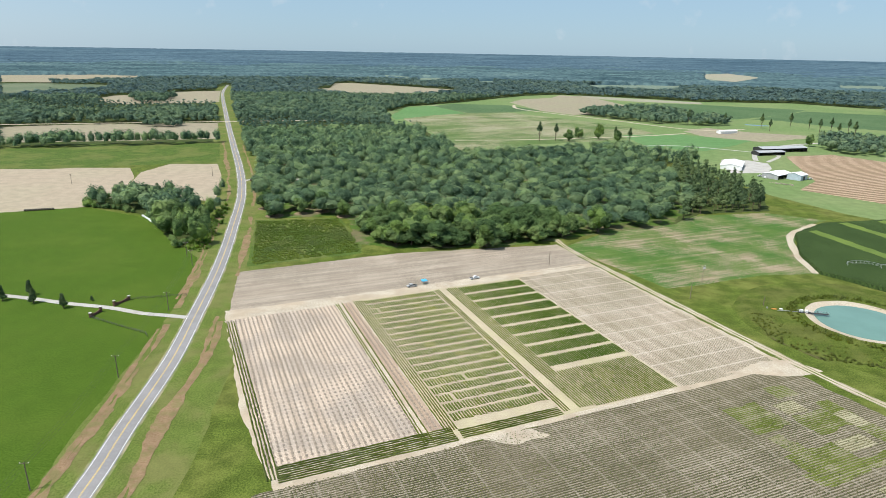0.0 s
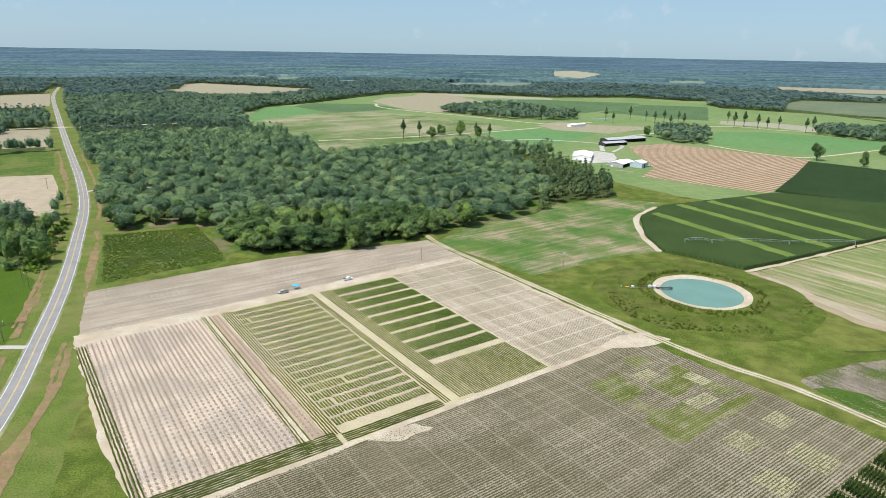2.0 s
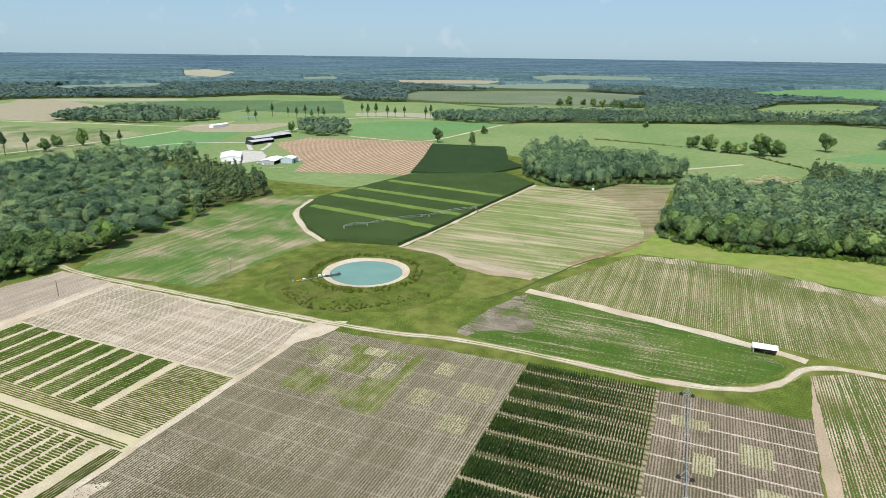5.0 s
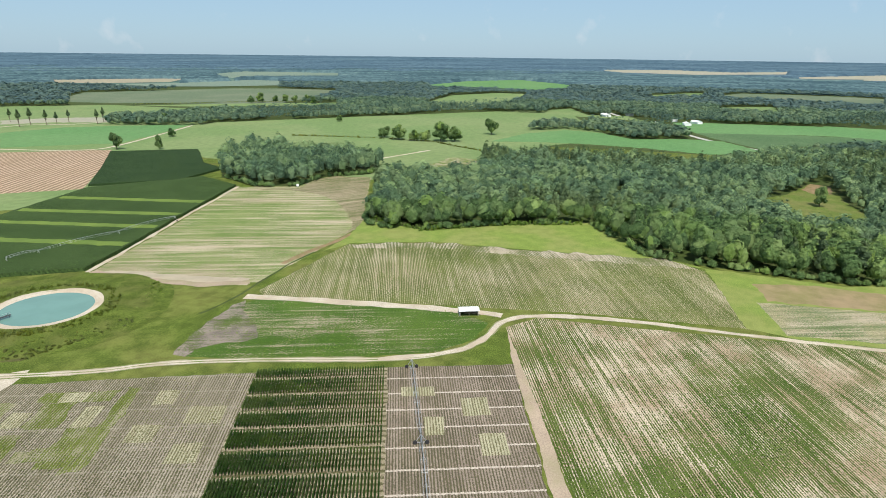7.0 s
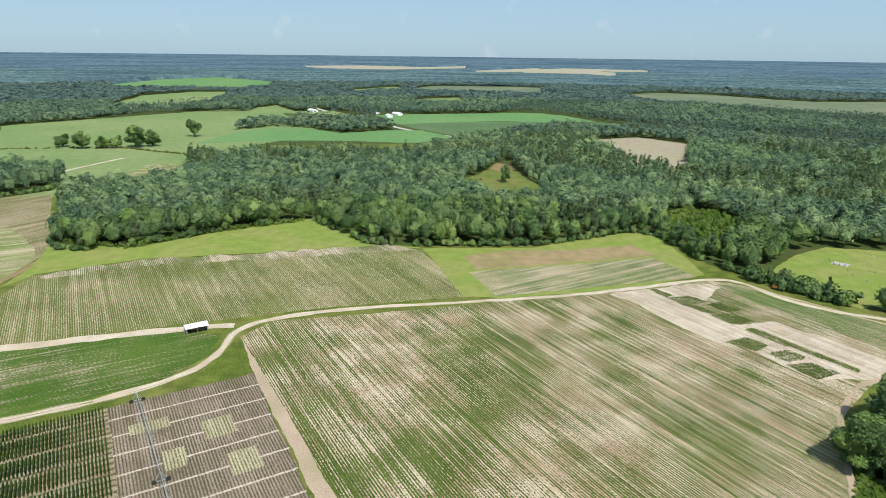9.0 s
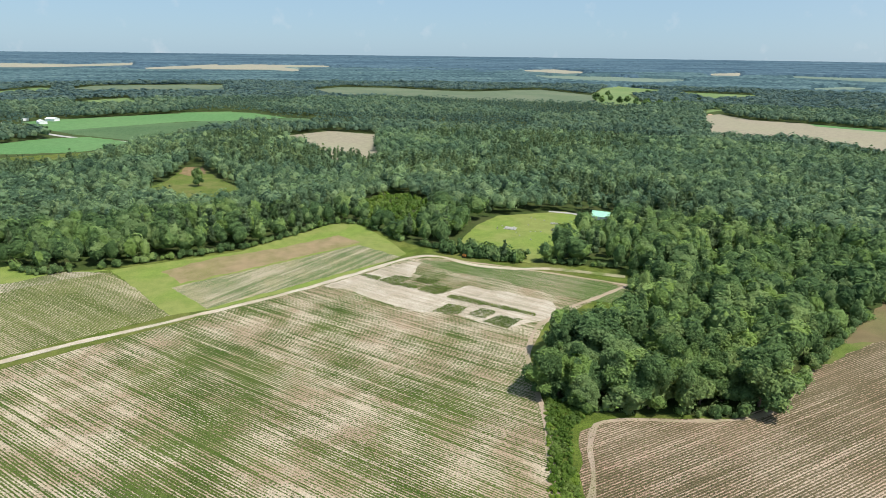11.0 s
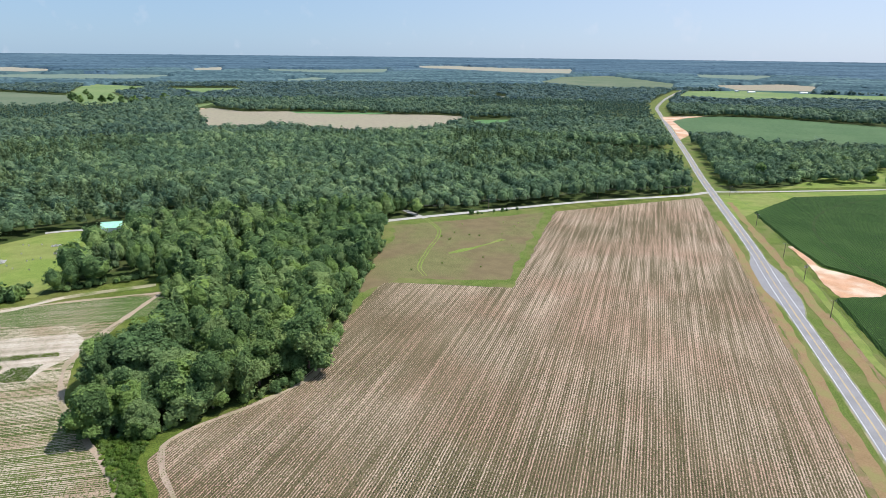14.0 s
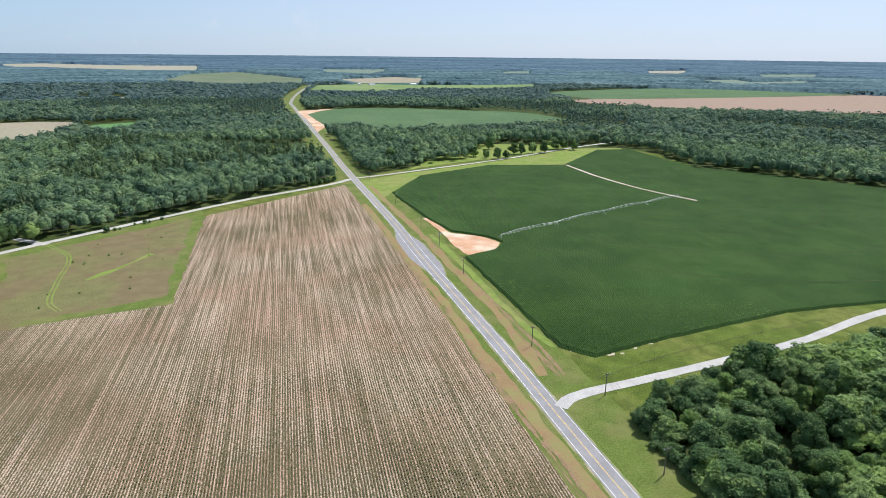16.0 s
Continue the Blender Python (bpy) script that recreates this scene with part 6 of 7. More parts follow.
row_plants("crop_plants", plan_of("low green crop with bare grey soil at one end"), AZ_U, 0.96, M["field_leaf"], "low green plants in rows", 0.35, reach=300.0, seed=11.0)

M["soya_leaf"] = leaf_mat("soya_foliage", (0.055, 0.115, 0.026), (0.095, 0.175, 0.04), (0.105, 0.185, 0.043), 0.5, 0.03)
row_plants("crop_plants", plan_of("dense dark green crop around a pivot irrigator"), 187.0, 0.95, M["soya_leaf"], "dense leafy dark green plants in rows", 0.9, 0.8, 0.42, 0.4, 340.0, 14.0, 1.3)
M["maize_top"] = leaf_mat("maize_top_foliage", (0.048, 0.088, 0.024), (0.075, 0.13, 0.036), (0.085, 0.14, 0.038), 0.4, 0.03)
row_plants("crop_plants", plan_of("dark green standing maize in a rounded field"), 165.0, 1.0, M["maize_top"], "tops of dark green maize in rows", 0.9, 1.2, 0.5, 0.5, 420.0, 15.0, 2.05, STRIPS)

plots = []
for band in range(19):
    u0 = -283 + band * 6.1
    for k in range(34):
        if rng.uniform() > 0.005:
            e = rng.uniform(-0.4, 0.4)
            plots.append((uv(u0 + e, 77.3 + k * 1.13), uv(u0 + 4.3 + rng.uniform(-0.4, 0.4), 77.3 + k * 1.13)))
ridge_rows("trial_plots", plots, 0.72, 0.35, M["plot_leaf"], "small green trial plots in short rows with sandy alleys", 0.4)
plots = []
for band in range(9):
    u0 = -283 + band * 10.6
    for k in range(36):
        plots.append((uv(u0 + rng.uniform(-0.2, 0.3), 129.5 + k * 1.05), uv(u0 + 7.9 + rng.uniform(-0.3, 0.2), 129.5 + k * 1.05)))
ridge_rows("trial_plots", plots, 0.62, 0.42, M["plot_leaf_dark"], "dense dark green trial plots between wide sandy alleys", 0.25)
rows = [(uv(-284, 72 + k * 1.0), uv(-164, 72 + k * 1.0)) for k in range(5)]
rows += [(uv(-284, 116.3 + k * 1.05), uv(-160, 116.3 + k * 1.05)) for k in range(3)]
rows += [(uv(-284, 123 + k * 1.05), uv(-160, 123 + k * 1.05)) for k in range(6)]
rows += [(uv(-186, 129.5 + k * 1.05), uv(-159, 129.5 + k * 1.05)) for k in range(36)]
rows += [(uv(-284, v), uv(-160, v)) for v in (63.0, 64.0, 66.0)]
rows += [(uv(-280, 10.5 + k * 1.1), uv(-160, 13.0 + k * 1.1)) for k in range(4)]
rows += [(uv(-165.5 + k * 1.05, 16), uv(-165.5 + k * 1.05, 74)) for k in range(8)]
rows += [(uv(-163.0 + k * 1.05, 76), uv(-163.0 + k * 1.05, 115)) for k in range(5)]
ridge_rows("border_rows", rows, 0.5, 0.3, M["row_leaf"], "green border rows around the trial plots", 0.5, 1.6)


def maize(name, rows, mat, label, step=0.45, tall=2.2):
    """Rows of maize: a dark stalk screen with arching leaves on both sides."""
    vs, fs = [], []
    for a, b in rows:
        a, b = np.array(a), np.array(b)
        ln = np.linalg.norm(b - a)
        d = (b - a) / ln
        for t in np.arange(0, ln, step):
            p = a + d * (t + rng.uniform(-0.1, 0.1))
            h = tall * rng.uniform(0.85, 1.08)
            for k in range(3):
                g = rng.uniform(0, 6.28)
                q = np.array([math.cos(g), math.sin(g)])
                s = np.array([-q[1], q[0]])
                z0 = h * rng.uniform(0.1, 0.5)
                n = len(vs)
                vs += [(*(p + s * 0.2), z0), (*(p - s * 0.2), z0), (*(p + q * 0.26 + s * 0.14), h), (*(p + q * 0.26 - s * 0.14), h * 0.93)]
                fs += [(n, n + 1, n + 3, n + 2)]
    ob = new(name, mesh_from(name, vs, fs, mat))
    return tagged(ob, label, "crop", kind="stuff")


rows = []
edges = [225, 217.5, 205.2, 194.3, 183.3, 171.4, 158.6, 145.5, 132.5]
for top, low in zip(edges, edges[1:]):
    rows += [(uv(-56 + k * 1.03, low + 2.7), uv(-56 + k * 1.03, top - 0.2)) for k in range(49)]
maize("maize_block", rows, M["corn_leaf"], "dark green maize plots between straw-coloured alleys")

# ---- plots in the sandy ground of the big striped field ----
M["strip_leaf"] = leaf_mat("strip_foliage", (0.075, 0.12, 0.028), (0.125, 0.18, 0.045), (0.15, 0.2, 0.05), 0.4, 0.1)
for full, poly in ((0.9, [(287, -158), (275, -161), (280, -176), (289, -170)]), (0.8, [(276, -173), (265, -179), (268, -187), (279, -182)]), (0.9, [(263, -168), (251, -173), (254, -186), (265, -180)]),
                   (1.0, [(300, -153), (287, -157), (290, -162), (301, -157)]), (1.0, [(276, -162), (264, -168), (266, -172), (276, -167)]), (1.2, [(246, -175), (226, -183), (230, -188), (247, -180)]),
                   (1.2, [(228, -184), (202, -197), (204, -200), (230, -188)]), (0.6, [(234, -158), (224, -167), (229, -176), (238, -171)]), (0.7, [(222, -171), (213, -174), (216, -185), (224, -182)]),
                   (0.4, [(211, -172), (198, -176), (202, -189), (212, -184)])):
    row_plants("plot_plants", poly, AZ_V, 0.96, M["strip_leaf"], "green plants in a small plot on pale sand", full, 0.55, 0.42, 0.4, 700.0, full * 9, 0.16)

# ---- the irrigation pond ----
PX, PY = 202.5, 273.0


def lathe(profile, sides=72, wob=0.0):
    vs, fs = [], []
    for r, z in profile:
        for k in range(sides):
            a = 2 * math.pi * k / sides
            rr = r * (1 + wob * noise.noise(Vector((math.cos(a) * 2, math.sin(a) * 2, r))))
            vs.append((rr * math.cos(a), rr * math.sin(a), z))
    for i in range(len(profile) - 1):
        for k in range(sides):
            k2 = (k + 1) % sides
            fs.append((i * sides + k, i * sides + k2, (i + 1) * sides + k2, (i + 1) * sides + k))
    return vs, fs


M["water"] = plain_mat("pond_water", (0.115, 0.215, 0.175), 0.15, vary=0.06, scale=0.08, spec=0.5)
M["bank_scrub"] = ground_mat("bank_scrub", (0.035, 0.06, 0.008), (0.115, 0.145, 0.026), (0.085, 0.088, 0.026), 0.6, 0.06, 0.5, 21, 0.25)
bank = thing("pond_bank", "low round grassy earth bank of the pond", "pond bank", (PX, PY, 0))
tagged(bank, kind="structure")
vs, fs = lathe([(60, -0.1), (48, 0.5), (38, 1.0), (31, 1.5), (27, 1.9), (24.2, 1.8)], 96, 0.06)
ob = new("grass_slope", mesh_from("grass_slope", vs, fs, M["bank_scrub"]))
ob.parent = bank
vs, fs = lathe([(26.6, 1.82), (23.9, 1.86), (20.4, 1.0), (18, 0.4)], 96, 0.012)
ob = new("sand_rim", mesh_from("sand_rim", vs, fs, M["sand"]))
ob.parent = bank
for o in bank.children:
    for p in o.data.polygons:
        p.use_smooth = True
ob = new("water", mesh_from("water", *(lambda v: (v, [list(range(72))]))([(20.9 * math.cos(k / 72 * 6.2832) + PX, 20.9 * math.sin(k / 72 * 6.2832) + PY, 1.12) for k in range(72)]), M["water"]))
tagged(ob, "still turquoise water in a round pond", "water", kind="structure")

dock = thing("pump_dock", "small steel pump dock reaching into the pond", "dock", (PX - 20, PY + 8, 1.5), -12)
part("deck", box_bm((14, 1.6, 0.15), (0, 0, 0.5)), M["dark_steel"], dock)
for x in (-6, -2, 2, 6):
    for y in (-0.7, 0.7):
        part("post", rod_bm((x, y, -1.4), (x, y, 1.5), 0.08), M["dark_steel"], dock)
for y in (-0.75, 0.75):
    part("railing", rod_bm((-7, y, 1.5), (7, y, 1.5), 0.05), M["steel"], dock)
part("pump", box_bm((1.6, 1.2, 1.4), (-5.5, 0, 0.65), 0.15), M["white_metal"], dock, "white pump housing")
part("pump", box_bm((1.2, 1.1, 1.2), (-3, 0.1, 0.65), 0.15), M["white_metal"], dock, "white pump housing")
part("pipe", rod_bm((-7, 0.4, 0.5), (-16, 0.6, 0.2), 0.16), M["steel"], dock)
station = thing("pump_station", "pump and filter set beside the pond", "pump", (168, 288, 0), -10)
part("tank", rod_bm((-2.2, 0, 0.7), (0.2, 0, 0.7), 0.5, 14), M["orange"], station, "orange filter tank")
part("housing", box_bm((1.6, 1.2, 1.5), (2.2, 0, 0), 0.12), M["white_metal"], station)
part("pipe", rod_bm((3, 0, 0.5), (13, 1, 0.6), 0.14), M["steel"], station)
part("cabinet", box_bm((0.7, 0.5, 1.6), (-4, 0.6, 0), 0.05), M["grey_metal"], station)


# ---- utility poles and their cables ----
def pole(x, y, high=9.5, turn=0.0, arm=True, transformer=False):
    root = thing("utility_pole", "brown wooden utility pole with a crossarm" if arm else "plain brown wooden utility pole", "utility pole", (x, y, 0), turn)
    part("post", rod_bm((0, 0, 0), (0, 0, high), 0.2, 10, 0.13), M["wood"], root)
    if arm:
        part("crossarm", box_bm((2.6, 0.16, 0.18), (0, 0.12, high - 0.6), 0.02), M["wood"], root)
        for k in (-1.2, 0.0, 1.2):
            part("insulator", rod_bm((k, 0.12, high - 0.42), (k, 0.12, high - 0.12), 0.1, 8, 0.06), M["white_metal"], root)
    if transformer:
        for k in (-0.6, 0.6):
            part("transformer", rod_bm((k, -0.3, high - 1.9), (k, -0.3, high - 0.9), 0.33, 12), M["grey_metal"], root, "grey can transformer")
    return root


def cables(pts, high=9.2):
    for (x0, y0), (x1, y1) in zip(pts, pts[1:]):
        ob_bm = bmesh.new()
        d = Vector((x1 - x0, y1 - y0, 0)).normalized()
        s = Vector((d.y, -d.x, 0))
        for k in (-1.2, 0.0, 1.2):
            last = None
            for i in range(11):
                t = i / 10
                q = Vector((x0 + (x1 - x0) * t, y0 + (y1 - y0) * t, high - 1.3 * 4 * t * (1 - t))) + s * k
                if last is not None:
                    rod_bm(last, q, 0.028, 4, None, ob_bm)
                last = q
        me = bpy.data.meshes.new("power_cables")
        ob_bm.to_mesh(me)
        ob_bm.free()
        me.materials.append(M["dark_steel"])
        tagged(new("power_cables", me), "thin power cables between two poles", "cable")


NORTH_LINE = [(-112, 60), (-117, 147), (-124, 211), (-132, 275), (-146, 340)]
SOUTH_LINE = [(-112, -40), (-121, -125), (-131, -170), (-125, -216), (-133, -313), (-139, -369), (-141, -413), (-145, -492), (-150, -600)]
for line in (NORTH_LINE, SOUTH_LINE):
    for i, (x, y) in enumerate(line):
        pole(x, y, 9.6, 8 if line is NORTH_LINE else -4, True, (x, y) == (-139, -369))
    cables(line)
pole(130, 302, 10, 40, False)
pole(146, 327, 10, 40, True, True)
pole(164, 293, 6, 20, False)
pole(64, 352, 9, 0, False)
for x, y in ((-110, -598), (-30, -560), (60, -496), (112, -462)):
    pole(x, y, 8.5, 55)
cables([(-110, -598), (-30, -560), (60, -496), (112, -462)], 8.2)


# ---- vehicles and canopy beside the trial plots ----
def pickup(x, y, turn, paint, label):
    root = thing("pickup_truck", label, "truck", (x, y, 0.12), turn)
    bm = box_bm((5.6, 1.95, 0.62), (0, 0, 0.42), 0.1)
    part("body", bm, paint, root)
    bm = box_bm((2.3, 1.75, 0.68), (0.35, 0, 1.03))
    for v in bm.verts:
        if v.co.z > 1.5:
            v.co.x = 0.35 + (v.co.x - 0.35) * 0.72
            v.co.y *= 0.86
    part("cab", bm, paint, root)
    bm = box_bm((2.0, 1.79, 0.42), (0.35, 0, 1.12))
    for v in bm.verts:
        if v.co.z > 1.4:
            v.co.x = 0.35 + (v.co.x - 0.35) * 0.8
            v.co.y *= 0.9
    part("windows", bm, M["glass"], root, "dark tinted windows")
    part("windscreen", box_bm((0.08, 1.5, 0.5), (1.42, 0, 1.1)), M["glass"], root)
    # a black plate on the solid body paints the shade inside the bed
    part("cargo_bed", box_bm((1.75, 1.6, 0.06), (-1.8, 0, 1.03)), M["black"], root, "black plate painted for the shaded inside of the cargo bed")
    for sx in (-1.75, 1.75):
        for sy in (-0.9, 0.9):
            w = part("wheel", rod_bm((sx, sy - 0.12, 0.38), (sx, sy + 0.12, 0.38), 0.38, 16), M["rubber"], root)
            part("rim", rod_bm((sx, sy - 0.14, 0.38), (sx, sy + 0.14, 0.38), 0.2, 10), M["steel"], w)
    return root


pickup(-16.5, 312, 180 - 23 + 46, M["silver_paint"], "silver pickup truck parked on the sandy track")
pickup(18, 326, 23, M["white_paint"], "white pickup truck parked on the sandy track")
tent = thing("canopy_tent", "small bright blue pop-up canopy tent", "tent", (-10, 317, 0.1), 23)
bm = bmesh.new()
top = bm.verts.new((0, 0, 2.9))
ring = [bm.verts.new((sx * 1.5, sy * 1.5, 2.1)) for sx, sy in ((1, 1), (-1, 1), (-1, -1), (1, -1))]
low = [bm.verts.new((v.co.x, v.co.y, 1.8)) for v in ring]
for i in range(4):
    bm.faces.new((top, ring[i], ring[(i + 1) % 4]))
    bm.faces.new((ring[i], low[i], low[(i + 1) % 4], ring[(i + 1) % 4]))
part("canopy", bm, M["canvas"], tent)
for sx in (-1.4, 1.4):
    for sy in (-1.4, 1.4):
        part("leg", rod_bm((sx, sy, 0), (sx, sy, 2.1), 0.04), M["steel"], tent)

# ---- gateway, fences and drive trees ----
gate = thing("gateway", "dark brick gateway with curved wing walls", "gate", (-161, 275, 0), 0)
for x, y, h in ((-164.5, 265.5, 2.2), (-163.2, 272, 2.6), (-160.5, 279.5, 2.6), (-157, 287, 2.2)):
    pier = part("pier", box_bm((1.0, 1.0, h), (x + 161, y - 275, 0), 0.04), M["brick"], gate)
    part("cap", box_bm((1.25, 1.25, 0.2), (x + 161, y - 275, h)), M["concrete"], pier)
for (x0, y0), (x1, y1) in (((-164.5, 265.5), (-163.2, 272)), ((-160.5, 279.5), (-157, 287))):
    bm = bmesh.new()
    for k in range(6):
        t0, t1 = k / 6, (k + 1) / 6
        sag = [1.1 + 0.9 * abs(2 * t - 1) ** 2 for t in (t0, t1)]
        ax, ay, bx, by = x0 + (x1 - x0) * t0, y0 + (y1 - y0) * t0, x0 + (x1 - x0) * t1, y0 + (y1 - y0) * t1
        c = [bm.verts.new((px + 161 + ox, py - 275, z)) for px, py, z0 in ((ax, ay, sag[0]), (bx, by, sag[1])) for ox in (-0.2, 0.2) for z in (0, z0)]
        for f in ((0, 1, 5, 4), (2, 3, 7, 6), (1, 3, 7, 5), (0, 1, 3, 2), (4, 5, 7, 6)):
            bm.faces.new([c[i] for i in f])
    part("wing_wall", bm, M["brick"], gate)


def fence(pts, label, gap=3.0, high=1.3, rails=(0.45, 0.85, 1.25), mat="dark_steel", thick=0.05):
    root = thing("fence", label, "fence", (*pts[0], 0))
    o = Vector((*pts[0], 0))
    for a, b in zip(pts, pts[1:]):
        a, b = Vector((*a, 0)) - o, Vector((*b, 0)) - o
        n = max(1, int((b - a).length / gap))
        for k in range(n + 1):
            q = a + (b - a) * k / n
            part("post", box_bm((0.12, 0.12, high), q), M[mat], root)
        for z in rails:
            part("rail", rod_bm(a + Vector((0, 0, z)), b + Vector((0, 0, z)), thick, 6), M[mat], root)
    return root


fence([(-164.5, 265), (-148, 257), (-131, 249), (-129, 246)], "dark three-rail field fence running to the gateway")
fence([(-157, 287.5), (-146, 290), (-135, 293), (-131, 294)], "dark three-rail field fence running to the gateway")
fence([(-134, -181), (-160, -186), (-192, -190), (-232, -192), (-270, -193)], "weathered wire fence along the crop", 4.0, 1.1, (0.5, 0.95), "wood", 0.025)

CONE = tree_model("cypress_tree", "pine", 71, "dark green conical tree beside the driveway", 8.5, 2.3, 110, 0.12)
CONE.matrix_basis = pose(-218, 283.5, 0)
for x, y, s in ((-209, 291, 1.0), (-201, 281, 1.0), (-183, 275.5, 0.95)):
    m = pose(x, y, 0, 0, 0, x * 31) @ Matrix.Diagonal((s, s, s, 1))
    copy_thing(CONE, m).matrix_basis = m
m = pose(-174.5, 285, 0) @ Matrix.Diagonal((0.45, 0.45, 0.35, 1))
ob = copy_thing(CONE, m)
ob.matrix_basis = m
tagged(ob, "small newly planted tree on the lawn")

# ---- lone trees in the fields ----
for x, y, s, h in ((620, 655, 1.5, 1.0), (640, 606, 0.9, 1.3), (750, 683, 1.2, 0.9), (870, 391, 2.0, 0.72), (855, 361, 2.1, 0.7), (853, 336, 1.9, 0.75), (858, 320, 1.8, 0.75), (863, 298, 2.5, 0.7), (871, 279, 2.0, 0.72),
                   (971, 250, 2.2, 0.8), (228, 926, 1.3, 1.2), (200, 936, 1.4, 1.0), (600, -140, 1.0, 1.1), (1043, 560, 1.2, 0.9), (520, 890, 1.2, 1.0), (900, 830, 1.2, 1.0), (250, 905, 1.1, 1.0), (178, 900, 1.2, 1.0),
                   (-198, -690, 1.3, 0.9), (-232, -701, 1.3, 0.9), (-280, -730, 1.4, 0.8), (-308, -773, 1.2, 0.9), (-311, -707, 1.1, 0.8), (-322, -695, 0.9, 1.0), (-356, -759, 1.2, 0.9), (-331, -682, 1.0, 0.9),
                   (-345, -686, 0.9, 1.0), (-367, -709, 1.2, 0.9), (-378, -709, 1.0, 1.0), (-395, -710, 1.2, 0.9), (-412, -709, 1.1, 0.9), (-440, -732, 1.4, 0.8), (-453, -729, 1.3, 0.8), (-463, -720, 1.0, 0.9)):
    plant(int(rng.integers(0, 5)), x, y, s, h, "lone dark green shade tree standing in a field", "lone field trees")


for x, y in ((444, 1151), (512, 1155), (557, 1108), (551, 1066), (623, 1136), (641, 1107), (634, 1063), (662, 1078), (634, 1010), (688, 1071), (656, 1004), (747, 988), (777, 1001), (786, 976), (795, 963),
             (829, 975), (791, 1066), (830, 912), (863, 933), (250, 918), (261, 882), (160, 902), (135, 892)):
    plant(5, x, y, float(rng.uniform(1.2, 1.7)), 1.0, "tall thin dark green pine in the farmland", "field pines")


for x, y in ((1335, 959), (1362, 950), (1378, 918), (1390, 897), (1401, 876), (1450, 868), (1392, 817), (1217, -1372), (1162, -1333), (1192, -1404), (1117, -1352), (1133, -1404), (1064, -1354), (998, -1312),
             (990, -1350), (977, -1396), (930, -1394), (1015, -1554), (896, -1435), (1356, -1583), (1281, -1682)):
    plant(int(rng.integers(0, 5)), x, y, float(rng.uniform(1.4, 2.2)), 0.8, "round shade tree in a far pasture", "far pasture trees")


# ---- farm buildings ----
def barn(x, y, turn, size, rise, wall, roof, label, name="barn", open_side=False, over=0.5, doors=()):
    """A gabled hall: walls, two roof slopes with eaves, doors; open_side leaves the long front on posts."""
    lx, ly, h = size
    root = thing(name, label, "building", (x, y, 0.05), turn)
    t = 0.2
    for sx in (-1, 1):
        bm = bmesh.new()
        a = [bm.verts.new(p) for p in ((sx * lx / 2, -ly / 2, 0), (sx * lx / 2, ly / 2, 0), (sx * lx / 2, ly / 2, h), (sx * lx / 2, 0, h + rise), (sx * lx / 2, -ly / 2, h))]
        b = [bm.verts.new((v.co.x - sx * t, v.co.y, v.co.z)) for v in a]
        bm.faces.new(a), bm.faces.new(b[::-1])
        for i in range(5):
            bm.faces.new((a[i], a[(i + 1) % 5], b[(i + 1) % 5], b[i]))
        part("end_wall", bm, wall, root)
    part("back_wall", box_bm((lx - 2 * t, t, h), (0, ly / 2 - t / 2, 0)), wall, root)
    if open_side:
        n = max(2, int(lx / 6))
        for k in range(n + 1):
            part("post", box_bm((0.25, 0.25, h), (-lx / 2 + 0.3 + (lx - 0.6) * k / n, -ly / 2 + 0.2, 0)), M["wood"], root)
        part("inside_floor", box_bm((lx - 0.6, ly - 0.6, 0.06), (0, 0, 0)), M["forest_floor"], root)
    else:
        part("front_wall", box_bm((lx - 2 * t, t, h), (0, -ly / 2 + t / 2, 0)), wall, root)
        for dx, w, dh in doors:
            part("door", box_bm((w, 0.12, dh), (dx, -ly / 2 - 0.03, 0), 0.02), M["dark_steel"], root)
    for sy in (-1, 1):
        bm = bmesh.new()
        k = (ly / 2 + over) / (ly / 2)
        eave = (sy * (ly / 2 + over), h + rise - rise * k)
        vs_ = []
        for z in (0.02, 0.16):
            vs_ += [bm.verts.new((-lx / 2 - over, 0, h + rise + z)), bm.verts.new((lx / 2 + over, 0, h + rise + z)),
                    bm.verts.new((lx / 2 + over, eave[0], eave[1] + z)), bm.verts.new((-lx / 2 - over, eave[0], eave[1] + z))]
        bm.faces.new(vs_[:4]), bm.faces.new(vs_[7:3:-1])
        for i in range(4):
            bm.faces.new((vs_[i], vs_[(i + 1) % 4], vs_[4 + (i + 1) % 4], vs_[4 + i]))
        part("roof", bm, roof, root)
    part("ridge_cap", box_bm((lx + 2 * over, 0.4, 0.1), (0, 0, h + rise + 0.1)), roof, root)
    return root


sheet("yard", [(312, 668), (322, 722), (340, 758), (372, 755), (385, 735), (372, 700), (352, 672)], "gravel", "pale gravel farmyard between the barns", category="yard")
track("track", [(380, 755), (400, 800), (430, 850), (500, 900), (560, 930), (640, 990)], 6, "gravel", "pale farmyard lane", 0.4)
track("track", [(390, 745), (430, 800), (400, 830), (330, 870), (260, 860)], 5, "gravel", "pale farmyard lane", 0.4)
barn(330, 707, 62, (42, 22, 4.5), 2.0, M["white_metal"], M["white_metal"], "large white metal farm shop", doors=((-10, 5, 4), (6, 5, 4)))
barn(352, 650, 38, (30, 17, 4.2), 1.6, M["grey_metal"], M["white_metal"], "white-roofed open machine shed", "machine_shed", True)
barn(368, 640, 38, (15, 14, 5.5), 1.8, M["blue_metal"], M["white_metal"], "pale blue metal barn with a white roof", doors=((0, 4, 4),))
barn(452, 838, 15, (72, 18, 5.0), 2.0, M["dark_steel"], M["grey_metal"], "long grey-roofed open equipment barn", "machine_shed", True)
